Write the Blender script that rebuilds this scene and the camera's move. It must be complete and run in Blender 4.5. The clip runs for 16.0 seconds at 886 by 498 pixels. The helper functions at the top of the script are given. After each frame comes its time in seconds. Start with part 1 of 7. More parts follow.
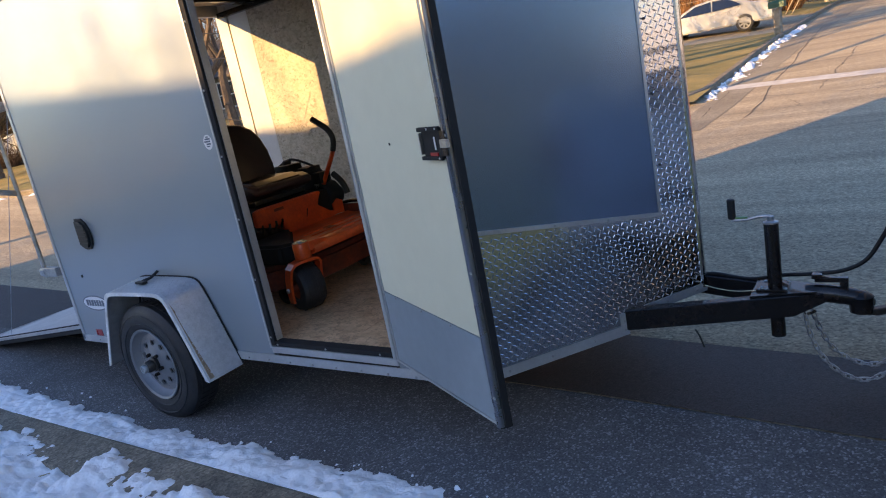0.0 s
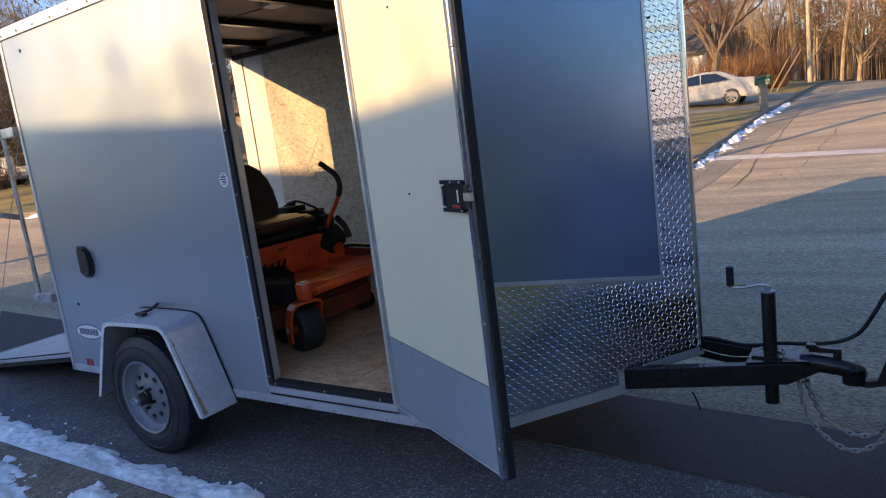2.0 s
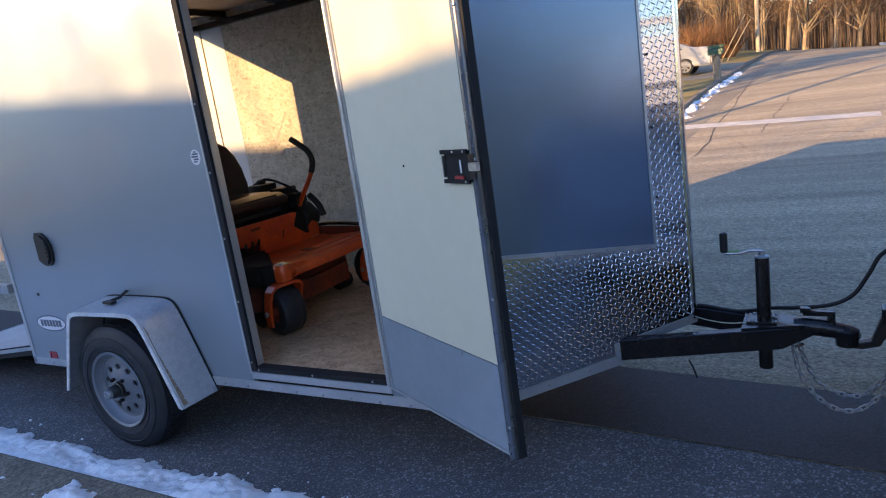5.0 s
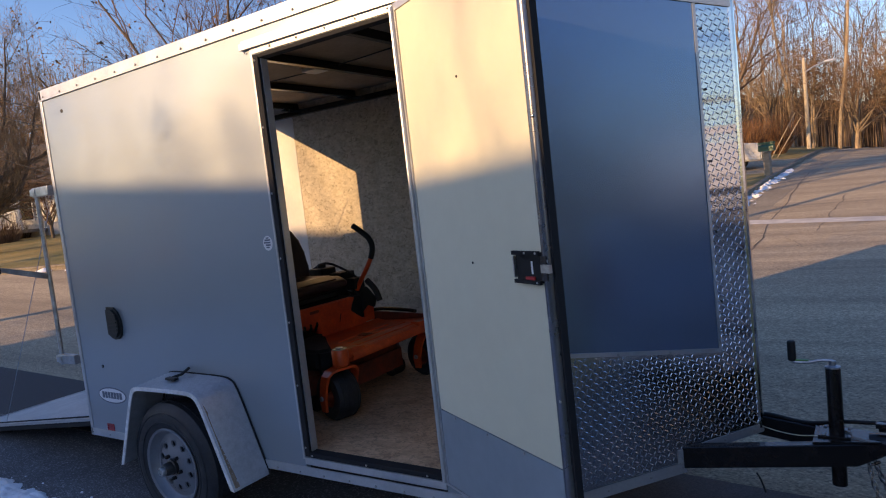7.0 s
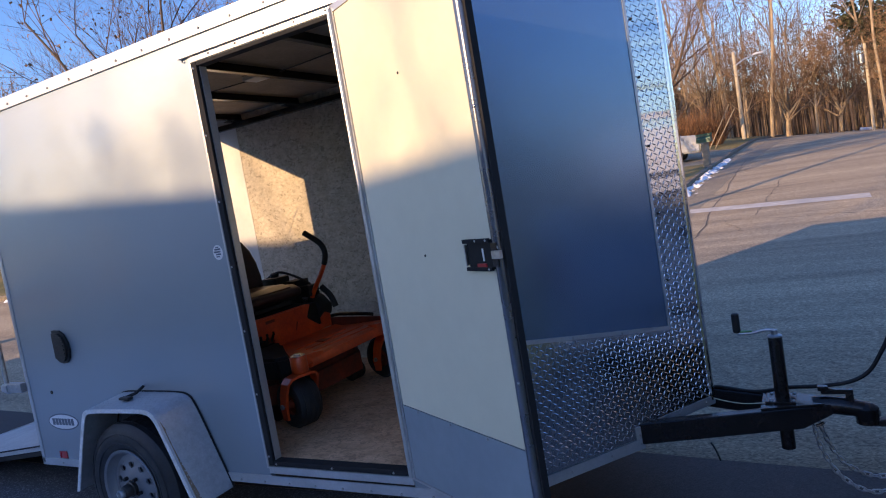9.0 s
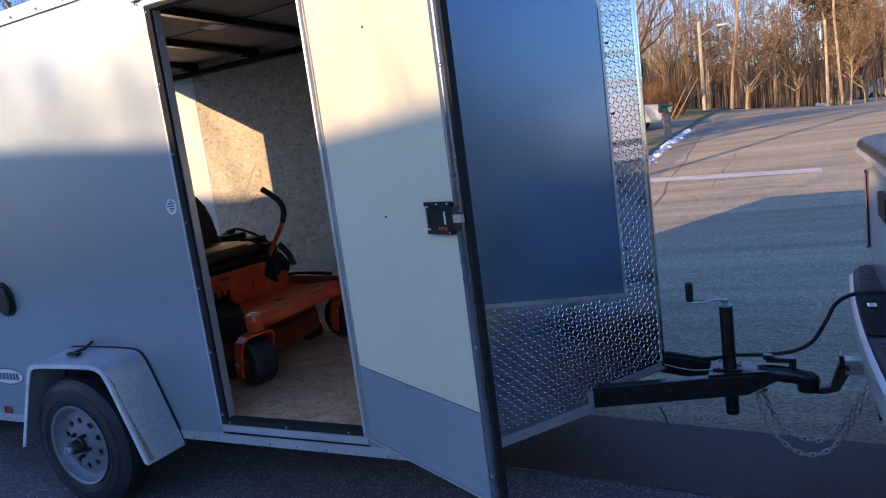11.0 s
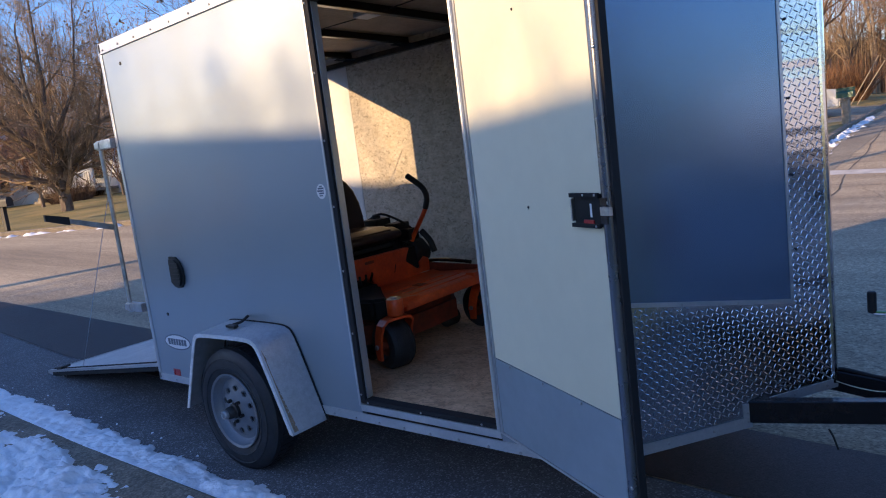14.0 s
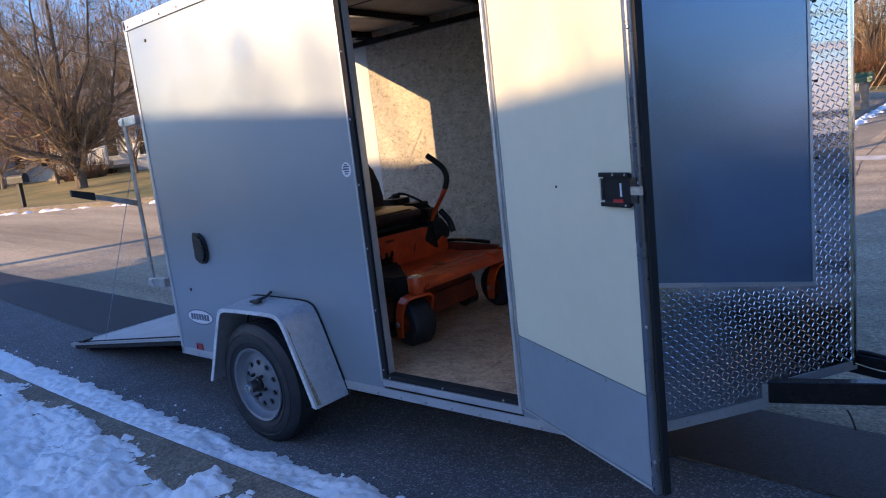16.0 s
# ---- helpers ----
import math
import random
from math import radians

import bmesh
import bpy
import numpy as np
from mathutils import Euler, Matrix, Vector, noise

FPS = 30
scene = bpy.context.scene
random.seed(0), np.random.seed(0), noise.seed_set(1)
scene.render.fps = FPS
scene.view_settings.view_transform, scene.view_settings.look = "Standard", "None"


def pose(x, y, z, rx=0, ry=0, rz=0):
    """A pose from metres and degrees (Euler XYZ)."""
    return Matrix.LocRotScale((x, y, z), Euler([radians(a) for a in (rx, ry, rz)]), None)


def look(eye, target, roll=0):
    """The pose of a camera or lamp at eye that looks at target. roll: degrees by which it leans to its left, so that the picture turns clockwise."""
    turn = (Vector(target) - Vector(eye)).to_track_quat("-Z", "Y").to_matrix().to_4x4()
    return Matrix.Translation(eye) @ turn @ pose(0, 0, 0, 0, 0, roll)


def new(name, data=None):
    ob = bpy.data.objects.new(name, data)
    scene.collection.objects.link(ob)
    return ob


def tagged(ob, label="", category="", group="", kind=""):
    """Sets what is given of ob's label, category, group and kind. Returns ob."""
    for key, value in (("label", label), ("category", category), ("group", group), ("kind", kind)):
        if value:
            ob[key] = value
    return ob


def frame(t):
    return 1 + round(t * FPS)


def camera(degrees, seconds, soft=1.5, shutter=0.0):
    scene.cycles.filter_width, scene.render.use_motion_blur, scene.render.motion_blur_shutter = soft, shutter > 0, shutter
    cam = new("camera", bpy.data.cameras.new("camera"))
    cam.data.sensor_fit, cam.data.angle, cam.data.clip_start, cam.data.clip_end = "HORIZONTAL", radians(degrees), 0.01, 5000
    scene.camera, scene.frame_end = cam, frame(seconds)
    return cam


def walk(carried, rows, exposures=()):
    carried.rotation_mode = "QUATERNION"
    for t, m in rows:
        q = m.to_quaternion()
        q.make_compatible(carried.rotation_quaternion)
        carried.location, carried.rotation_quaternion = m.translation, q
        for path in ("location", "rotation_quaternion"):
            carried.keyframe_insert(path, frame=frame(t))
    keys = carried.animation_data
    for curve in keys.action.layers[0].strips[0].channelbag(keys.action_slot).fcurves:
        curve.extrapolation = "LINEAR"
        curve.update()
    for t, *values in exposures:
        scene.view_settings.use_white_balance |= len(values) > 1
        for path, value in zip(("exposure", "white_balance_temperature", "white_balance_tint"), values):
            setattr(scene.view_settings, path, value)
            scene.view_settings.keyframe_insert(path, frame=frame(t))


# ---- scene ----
cam = camera(67.5, 16.0, 1.1)
PATH = [
    (0, (4.666, -2.015, 1.55), (3.508, -0.455, 1.076), -11.2),
    (0.5, (4.678, -2.044, 1.554), (3.513, -0.478, 1.119), -11.5),
    (1, (4.637, -2.105, 1.575), (3.533, -0.476, 1.219), -8.8),
    (1.5, (4.619, -2.126, 1.581), (3.529, -0.483, 1.243), -7.6),
    (2, (4.613, -2.126, 1.579), (3.499, -0.5, 1.242), -7.3),
    (2.5, (4.63, -2.106, 1.584), (3.633, -0.41, 1.224), -9.4),
    (3, (4.659, -2.097, 1.585), (3.724, -0.365, 1.227), -8.0),
    (3.5, (4.709, -2.031, 1.571), (3.725, -0.334, 1.181), -10.1),
    (3.7, (4.695, -2.007, 1.565), (3.632, -0.358, 1.178), -11.4),
    (5.8, (4.344, -2.163, 1.593), (3.373, -0.472, 1.146), -7.3),
    (6, (4.363, -2.161, 1.607), (3.37, -0.483, 1.161), -9.1),
    (6.5, (4.356, -2.196, 1.607), (3.354, -0.514, 1.197), -7.3),
    (7, (4.386, -2.188, 1.636), (3.278, -0.531, 1.473), -6.4),
    (7.5, (4.375, -2.258, 1.626), (3.087, -0.739, 1.447), -7.2),
    (8, (4.386, -2.259, 1.603), (3.196, -0.672, 1.351), -7.6),
    (8.5, (4.414, -2.221, 1.608), (3.331, -0.568, 1.303), -8.5),
    (9, (4.404, -2.216, 1.588), (3.415, -0.485, 1.428), -9.6),
    (9.2, (4.428, -2.202, 1.602), (3.447, -0.465, 1.457), -9.5),
    (11.3, (4.39, -2.19, 1.59), (3.501, -0.425, 1.289), -7.5),
    (11.5, (4.409, -2.185, 1.592), (3.489, -0.432, 1.309), -7.5),
    (12, (4.412, -2.165, 1.595), (3.426, -0.445, 1.329), -7.8),
    (12.5, (4.418, -2.136, 1.588), (3.35, -0.471, 1.294), -8.6),
    (13, (4.41, -2.106, 1.576), (3.334, -0.454, 1.238), -9.8),
    (13.5, (4.404, -2.091, 1.584), (3.248, -0.488, 1.279), -8.5),
    (14, (4.353, -2.13, 1.59), (3.103, -0.593, 1.316), -7.1),
    (14.5, (4.359, -2.17, 1.59), (3.091, -0.653, 1.289), -7.7),
    (15, (4.381, -2.141, 1.588), (3.091, -0.644, 1.284), -9.6),
    (15.5, (4.408, -2.122, 1.576), (3.08, -0.671, 1.215), -11.8),
    (16, (4.327, -2.204, 1.588), (3.055, -0.694, 1.264), -6.5),
]
EXPOSURES = [(0.0, 1.52, 7160, 20), (2.0, 1.21, 6560, 20), (3.5, 1.47, 6130, 21), (6.0, 1.51, 6740, 22), (6.5, 1.42, 6760, 25), (7.0, 0.71, 6570, 25), (7.5, 0.57, 6290, 25), (8.5, 0.93, 5920, 25), (9.0, 0.89, 5790, 25), (11.5, 1.07, 5530, 22), (12.5, 0.86, 5520, 22), (13.5, 1.06, 5580, 22), (14.5, 0.9, 5670, 22), (15.0, 1.01, 5660, 22), (16.0, 1.18, 5660, 22)]
walk(cam, [(t, look(eye, target, roll)) for t, eye, target, roll in PATH], EXPOSURES)

# ---- world, sun ----
SUN_M, SUN_EL = 0.56, 15.1          # run of the sunbeams in x for one metre of y; elevation
_h = math.hypot(SUN_M, 1.0)
TO_SUN = Vector((-SUN_M / _h * math.cos(radians(SUN_EL)), -1 / _h * math.cos(radians(SUN_EL)), math.sin(radians(SUN_EL))))
world = bpy.data.worlds.new("sky")
scene.world = world
world.use_nodes = True
wn = world.node_tree.nodes
sky = wn.new("ShaderNodeTexSky")
sky.sky_type = "NISHITA"
sky.sun_disc = False
sky.sun_elevation = radians(SUN_EL)
sky.sun_rotation = math.atan2(TO_SUN.x, TO_SUN.y)
sky.air_density, sky.dust_density, sky.ozone_density = 1.0, 0.4, 1.8
wn["Background"].inputs["Strength"].default_value = 0.142
deep = wn.new("ShaderNodeHueSaturation")              # clear winter air: a deeper blue
deep.inputs["Saturation"].default_value = 1.22
deep.inputs["Hue"].default_value = 0.508
world.node_tree.links.new(sky.outputs[0], deep.inputs["Color"])
world.node_tree.links.new(deep.outputs[0], wn["Background"].inputs[0])
sun = new("sun", bpy.data.lights.new("sun", "SUN"))
sun.data.energy, sun.data.angle, sun.data.color = 4.3, radians(0.36), (1.0, 0.665, 0.29)
sun.matrix_world = look(TO_SUN * 60, (0, 0, 0))


# ---- materials ----
def material(name, color, rough=0.6, metal=0.0, vary=0.12, scale=8.0, fine=60.0, bump=0.1, color2=None, mix_scale=None, island=0.0, depth=0.004, coat=0.0, stretch=(1, 1, 1), rough_vary=0.12, cells=0.0, cell_vary=0.5, cell_warp=0.0, sparse=0.0, mix_stretch=None):
    """A surface with variation at two scales, its own grain and relief."""
    m = bpy.data.materials.new(name)
    m.use_nodes = True
    t, n, l = m.node_tree, m.node_tree.nodes, m.node_tree.links
    b = n["Principled BSDF"]
    co = n.new("ShaderNodeTexCoord")
    mp = n.new("ShaderNodeMapping")
    mp.inputs["Scale"].default_value = stretch
    l.new(co.outputs["Object"], mp.inputs["Vector"])

    def noise_node(s, detail=5.0, r=0.6):
        k = n.new("ShaderNodeTexNoise")
        k.inputs["Scale"].default_value, k.inputs["Detail"].default_value, k.inputs["Roughness"].default_value = s, detail, r
        l.new(mp.outputs[0], k.inputs["Vector"])
        return k
    big, small = noise_node(scale), noise_node(fine)
    ramp = n.new("ShaderNodeValToRGB")
    c2 = color2 or tuple(min(1, c * (1 - 3 * vary)) for c in color)
    ramp.color_ramp.elements[0].position, ramp.color_ramp.elements[1].position = 0.32, 0.68
    ramp.color_ramp.elements[0].color, ramp.color_ramp.elements[1].color = (*c2, 1), (*color, 1)
    mixer = noise_node(mix_scale) if mix_scale else big
    if mix_stretch:
        mq = n.new("ShaderNodeMapping")
        mq.inputs["Scale"].default_value = mix_stretch
        l.new(co.outputs["Object"], mq.inputs["Vector"])
        l.new(mq.outputs[0], mixer.inputs["Vector"])
    l.new(mixer.outputs["Fac"], ramp.inputs[0])
    hue = n.new("ShaderNodeHueSaturation")
    l.new(ramp.outputs[0], hue.inputs["Color"])
    mr = n.new("ShaderNodeMapRange")
    mr.inputs["From Min"].default_value, mr.inputs["From Max"].default_value = 0.3, 0.7
    mr.inputs["To Min"].default_value, mr.inputs["To Max"].default_value = 1 - vary, 1 + vary
    l.new(small.outputs["Fac"], mr.inputs["Value"])
    last = mr.outputs[0]
    if island:
        info = n.new("ShaderNodeObjectInfo")
        geo = n.new("ShaderNodeNewGeometry")
        add = n.new("ShaderNodeMath")
        add.operation = "ADD"
        l.new(info.outputs["Random"], add.inputs[0])
        l.new(geo.outputs["Random Per Island"], add.inputs[1])
        m2 = n.new("ShaderNodeMapRange")
        m2.inputs["From Max"].default_value = 2.0
        m2.inputs["To Min"].default_value, m2.inputs["To Max"].default_value = 1 - island, 1 + island
        l.new(add.outputs[0], m2.inputs["Value"])
        mul = n.new("ShaderNodeMath")
        mul.operation = "MULTIPLY"
        l.new(last, mul.inputs[0])
        l.new(m2.outputs[0], mul.inputs[1])
        last = mul.outputs[0]
    if cells:                                        # single stones or chips, each with its own tone
        vo = n.new("ShaderNodeTexVoronoi")
        vo.inputs["Scale"].default_value = cells
        if cell_warp:
            wp = n.new("ShaderNodeVectorMath")
            wp.operation = "MULTIPLY_ADD"
            wp.inputs[1].default_value = (cell_warp, cell_warp, cell_warp)
            l.new(noise_node(9.0, 2.0).outputs["Color"], wp.inputs[0])
            l.new(mp.outputs[0], wp.inputs[2])
            l.new(wp.outputs[0], vo.inputs["Vector"])
        else:
            l.new(mp.outputs[0], vo.inputs["Vector"])
        m3 = n.new("ShaderNodeMapRange")
        m3.inputs["To Min"].default_value, m3.inputs["To Max"].default_value = 1 - cell_vary, 1 + (0 if sparse else cell_vary)
        m3.inputs["From Min"].default_value, m3.inputs["From Max"].default_value = (sparse * 0.8, sparse) if sparse else (0, 1)
        if sparse < 0:                               # a few pale chips
            m3.inputs["From Min"].default_value, m3.inputs["From Max"].default_value = 1 + sparse, 1 + 0.6 * sparse
            m3.inputs["To Min"].default_value, m3.inputs["To Max"].default_value = 1, 1 + cell_vary
        l.new(vo.outputs["Color"], m3.inputs["Value"])
        mul = n.new("ShaderNodeMath")
        mul.operation = "MULTIPLY"
        l.new(last, mul.inputs[0])
        l.new(m3.outputs[0], mul.inputs[1])
        last = mul.outputs[0]
    l.new(last, hue.inputs["Value"])
    l.new(hue.outputs[0], b.inputs["Base Color"])
    rr = n.new("ShaderNodeMapRange")
    rr.inputs["To Min"].default_value, rr.inputs["To Max"].default_value = max(0.02, rough - rough_vary), min(1, rough + rough_vary)
    l.new(big.outputs["Fac"], rr.inputs["Value"])
    l.new(rr.outputs[0], b.inputs["Roughness"])
    b.inputs["Metallic"].default_value = metal
    b.inputs["Coat Weight"].default_value = coat
    b.inputs["Coat Roughness"].default_value = 0.08
    if bump:
        k = n.new("ShaderNodeBump")
        k.inputs["Strength"].default_value, k.inputs["Distance"].default_value = bump, depth
        l.new(small.outputs["Fac"], k.inputs["Height"])
        l.new(k.outputs[0], b.inputs["Normal"])
        l.new(k.outputs[0], b.inputs["Coat Normal"])
    return m


SILVER = material("silver_painted_aluminium", (0.290, 0.330, 0.365), 0.40, 0.50, 0.02, 1.1, 2.0, 0.13, (0.268, 0.314, 0.352), depth=0.02, rough_vary=0.04, coat=0.6, stretch=(0.7, 1, 1.5))
DARKPANEL = material("charcoal_blue_painted_aluminium", (0.195, 0.290, 0.430), 0.24, 0.80, 0.03, 1.2, 2.0, 0.12, (0.180, 0.270, 0.405), depth=0.02, rough_vary=0.05)
ALU = material("mill_aluminium_trim", (0.54, 0.55, 0.565), 0.36, 0.6, 0.06, 6, 90, 0.0)
TREAD = material("polished_treadplate", (0.68, 0.69, 0.705), 0.13, 1.0, 0.05, 5, 50, 0.10, rough_vary=0.05)
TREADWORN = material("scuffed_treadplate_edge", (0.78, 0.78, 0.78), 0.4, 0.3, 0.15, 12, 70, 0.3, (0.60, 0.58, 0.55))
BAREPRIMER = material("worn_tan_primer", (0.30, 0.225, 0.155), 0.8, 0.0, 0.2, 12, 60, 0.3, (0.20, 0.145, 0.10))
GREASE = material("greasy_black_steel", (0.014, 0.014, 0.013), 0.35, 0.2, 0.3, 20, 90, 0.4, (0.035, 0.03, 0.026))
FENDER = material("treadplate_fender", (0.44, 0.46, 0.49), 0.36, 0.5, 0.06, 30, 90, 0.25, depth=0.003)
CREAM = material("cream_door_panel", (0.635, 0.605, 0.46), 0.5, 0.0, 0.02, 1.6, 14, 0.04, (0.60, 0.572, 0.43))
EDGE = material("slate_anodised_aluminium", (0.17, 0.185, 0.225), 0.28, 0.75, 0.05, 6, 90, 0.0)
KICK = material("grey_kick_plate", (0.34, 0.395, 0.435), 0.32, 0.4, 0.04, 2.2, 20, 0.05)
BLACKPL = material("black_plastic", (0.010, 0.010, 0.011), 0.55, 0.0, 0.15, 12, 120, 0.15)
BLACKMATTE = material("matte_black_plastic", (0.006, 0.006, 0.007), 0.85, 0.0, 0.2, 12, 120, 0.2)
CAPBLACK = material("smooth_black_rail_plastic", (0.016, 0.017, 0.019), 0.30, 0.0, 0.1, 8, 120, 0.1)
PADGREY = material("worn_grey_step_plastic", (0.105, 0.095, 0.088), 0.7, 0.0, 0.25, 14, 90, 0.3, (0.07, 0.064, 0.062))
SEAL = material("black_rubber_seal", (0.009, 0.009, 0.011), 0.85, 0.0, 0.15, 12, 80, 0.2)
BLACKMETAL = material("black_painted_steel", (0.007, 0.007, 0.008), 0.20, 0.0, 0.2, 9, 70, 0.15, (0.022, 0.016, 0.014))
RUST = material("rusty_greased_steel", (0.22, 0.12, 0.07), 0.55, 0.5, 0.3, 20, 90, 0.3, (0.06, 0.045, 0.04))
ZINC = material("zinc_plated_steel", (0.55, 0.56, 0.57), 0.36, 0.9, 0.15, 12, 90, 0.1)
GREEN = material("green_grip", (0.16, 0.36, 0.12), 0.5, 0.0, 0.1)
TYRE = material("trailer_tyre_rubber", (0.011, 0.0118, 0.0145), 0.58, 0.0, 0.2, 14, 110, 0.25, (0.020, 0.021, 0.025))
RIM = material("silver_wheel_paint", (0.21, 0.22, 0.24), 0.42, 0.35, 0.05, 9, 60, 0.05)
# Dark tone carries the shade inside the wheels and the wheel box.
DARK = material("dark_steel_shadow", (0.03, 0.03, 0.032), 0.7, 0.0, 0.2, 8, 60, 0.2)
OSB = material("oriented_strand_board", (0.56, 0.50, 0.40), 0.75, 0.0, 0.22, 16, 40, 0.4, (0.43, 0.37, 0.275), mix_scale=9, stretch=(1, 1, 1.5), cells=46, cell_vary=0.32, cell_warp=0.2, sparse=0.22)
PLY = material("plywood_floor", (0.70, 0.465, 0.275), 0.65, 0.0, 0.16, 7, 60, 0.15, (0.48, 0.295, 0.165), mix_scale=11, stretch=(0.9, 1.2, 1), cells=30, cell_vary=0.30, cell_warp=0.5, sparse=0.35)
WHITEIN = material("white_liner_sheet", (0.66, 0.65, 0.62), 0.5, 0.0, 0.03, 3, 30, 0.05)
CEILING = material("luan_ceiling_sheet", (0.36, 0.285, 0.205), 0.7, 0.0, 0.1, 5, 40, 0.1)
RAMPTOP = material("grey_ramp_board", (0.56, 0.54, 0.51), 0.8, 0.0, 0.12, 6, 60, 0.2, (0.46, 0.44, 0.42))
RED = material("red_reflector", (0.38, 0.014, 0.018), 0.3, 0.0, 0.1)
WHITEP = material("white_decal", (0.72, 0.73, 0.74), 0.45, 0.0, 0.03)
BLUEGREY = material("grey_decal_ink", (0.10, 0.12, 0.16), 0.45, 0.0, 0.05)
ORANGE = material("orange_mower_paint", (0.80, 0.105, 0.016), 0.38, 0.0, 0.12, 6, 50, 0.08, (0.46, 0.042, 0.009), coat=0.2)
VINYL = material("dark_brown_seat_vinyl", (0.042, 0.019, 0.017), 0.38, 0.0, 0.15, 10, 140, 0.2)
# Slightly lighter brown that paints the sheen on the seat cushion.
VINYLSHEEN = material("sheen_toned_seat_vinyl", (0.05, 0.029, 0.023), 0.33, 0.0, 0.1, 10, 120, 0.15)
TRUCKW = material("white_truck_paint", (0.70, 0.71, 0.73), 0.28, 0.0, 0.008, 3, 20, 0.0, (0.695, 0.705, 0.725), coat=0.8, rough_vary=0.015)
LAMPRED = material("red_lamp_lens", (0.50, 0.010, 0.012), 0.10, 0.0, 0.15, 5, 30, 0.12, (0.22, 0.005, 0.007), coat=1.0, stretch=(1, 1, 1.5), mix_scale=6)
LAMPCLR = material("clear_lamp_lens", (0.72, 0.72, 0.72), 0.15, 0.3, 0.15, 20, 80, 0.3, coat=1.0, stretch=(1, 1, 5))
CHROME = material("chrome", (0.75, 0.75, 0.76), 0.1, 1.0, 0.03)
GLASSBLK = material("dark_glass", (0.012, 0.014, 0.017), 0.06, 0.0, 0.1, coat=1.0, bump=0)
ASPHALT = material("worn_asphalt", (0.125, 0.121, 0.121), 0.85, 0.0, 0.5, 1.2, 130, 0.5, (0.085, 0.082, 0.083), mix_scale=2.0, depth=0.005, cells=130, cell_vary=1.5, sparse=-0.30)
ASPHALTNEW = material("fresh_asphalt_patch", (0.044, 0.037, 0.035), 0.6, 0.0, 0.30, 1.5, 120, 0.5, (0.021, 0.019, 0.019), depth=0.006, cells=120, cell_vary=0.6)
ASPHALTOLD = material("pale_old_asphalt", (0.465, 0.378, 0.252), 0.9, 0.0, 0.32, 0.8, 34, 0.4, (0.235, 0.19, 0.13), mix_scale=1.0, mix_stretch=(0.10, 1.5, 1), stretch=(0.75, 1.15, 1), cells=95, cell_vary=0.5, depth=0.006)
CONCRETE = material("kerb_concrete", (0.26, 0.22, 0.165), 0.9, 0.0, 0.3, 5, 90, 0.6, (0.13, 0.108, 0.08), cells=75, cell_vary=0.45)
SNOW = material("old_snow", (0.93, 0.935, 0.94), 0.65, 0.0, 0.05, 9, 70, 0.45, (0.84, 0.85, 0.865), depth=0.012)
GRASS = material("winter_lawn", (0.37, 0.27, 0.095), 0.95, 0.0, 0.3, 0.5, 30, 0.6, (0.13, 0.125, 0.04), mix_scale=0.45, depth=0.03)
SEAM = material("darker_road_seam", (0.30, 0.262, 0.195), 0.9, 0.0, 0.3, 0.8, 34, 0.4, (0.20, 0.172, 0.13), mix_scale=0.9, cells=60, cell_vary=0.3)
CRACK = material("tarred_crack", (0.19, 0.16, 0.125), 0.9, 0.0, 0.3, 3, 40, 0.3)
LINE = material("worn_white_road_paint", (0.62, 0.60, 0.56), 0.85, 0.0, 0.15, 4, 60, 0.2, (0.42, 0.40, 0.37))
BARK = material("grey_brown_bark", (0.17, 0.125, 0.09), 0.9, 0.0, 0.3, 6, 30, 0.5, (0.09, 0.065, 0.048), stretch=(1, 1, 0.3))
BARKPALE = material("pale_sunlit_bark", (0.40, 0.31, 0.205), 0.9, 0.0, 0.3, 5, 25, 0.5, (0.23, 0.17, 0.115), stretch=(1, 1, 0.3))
TWIG = material("brown_twigs", (0.20, 0.125, 0.08), 0.9, 0.0, 0.25, 2, 20, 0.0, island=0.4)
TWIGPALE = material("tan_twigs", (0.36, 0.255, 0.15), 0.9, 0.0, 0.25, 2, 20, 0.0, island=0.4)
LEAFDRY = material("dry_oak_leaves", (0.24, 0.145, 0.075), 0.85, 0.0, 0.3, 2, 20, 0.0, (0.16, 0.095, 0.052), island=0.5)
SIDING = material("white_house_siding", (0.74, 0.72, 0.68), 0.7, 0.0, 0.05, 2, 20, 0.1)
SHINGLE = material("brown_roof_shingles", (0.13, 0.108, 0.092), 0.9, 0.0, 0.25, 3, 40, 0.5, island=0.2)
STONE = material("tan_stone", (0.36, 0.31, 0.25), 0.9, 0.0, 0.2, 4, 40, 0.4)
CARPAINT = material("silver_car_paint", (0.40, 0.395, 0.38), 0.25, 0.3, 0.03, 3, 20, 0.0, coat=0.8)
WOODPOST = material("weathered_wood_post", (0.40, 0.32, 0.23), 0.85, 0.0, 0.15, 8, 60, 0.3)
# Mower orange darkened: the shade below the foot platform is in this colour.
DARKORANGE = material("darkened_orange_paint", (0.22, 0.032, 0.010), 0.6, 0.0, 0.25, 8, 40, 0.1, (0.09, 0.02, 0.01))
MAILGREEN = material("green_sign_paint", (0.03, 0.10, 0.06), 0.4, 0.0, 0.05)
MAILBLACK = material("black_mailbox_paint", (0.008, 0.008, 0.009), 0.6, 0.0, 0.05)


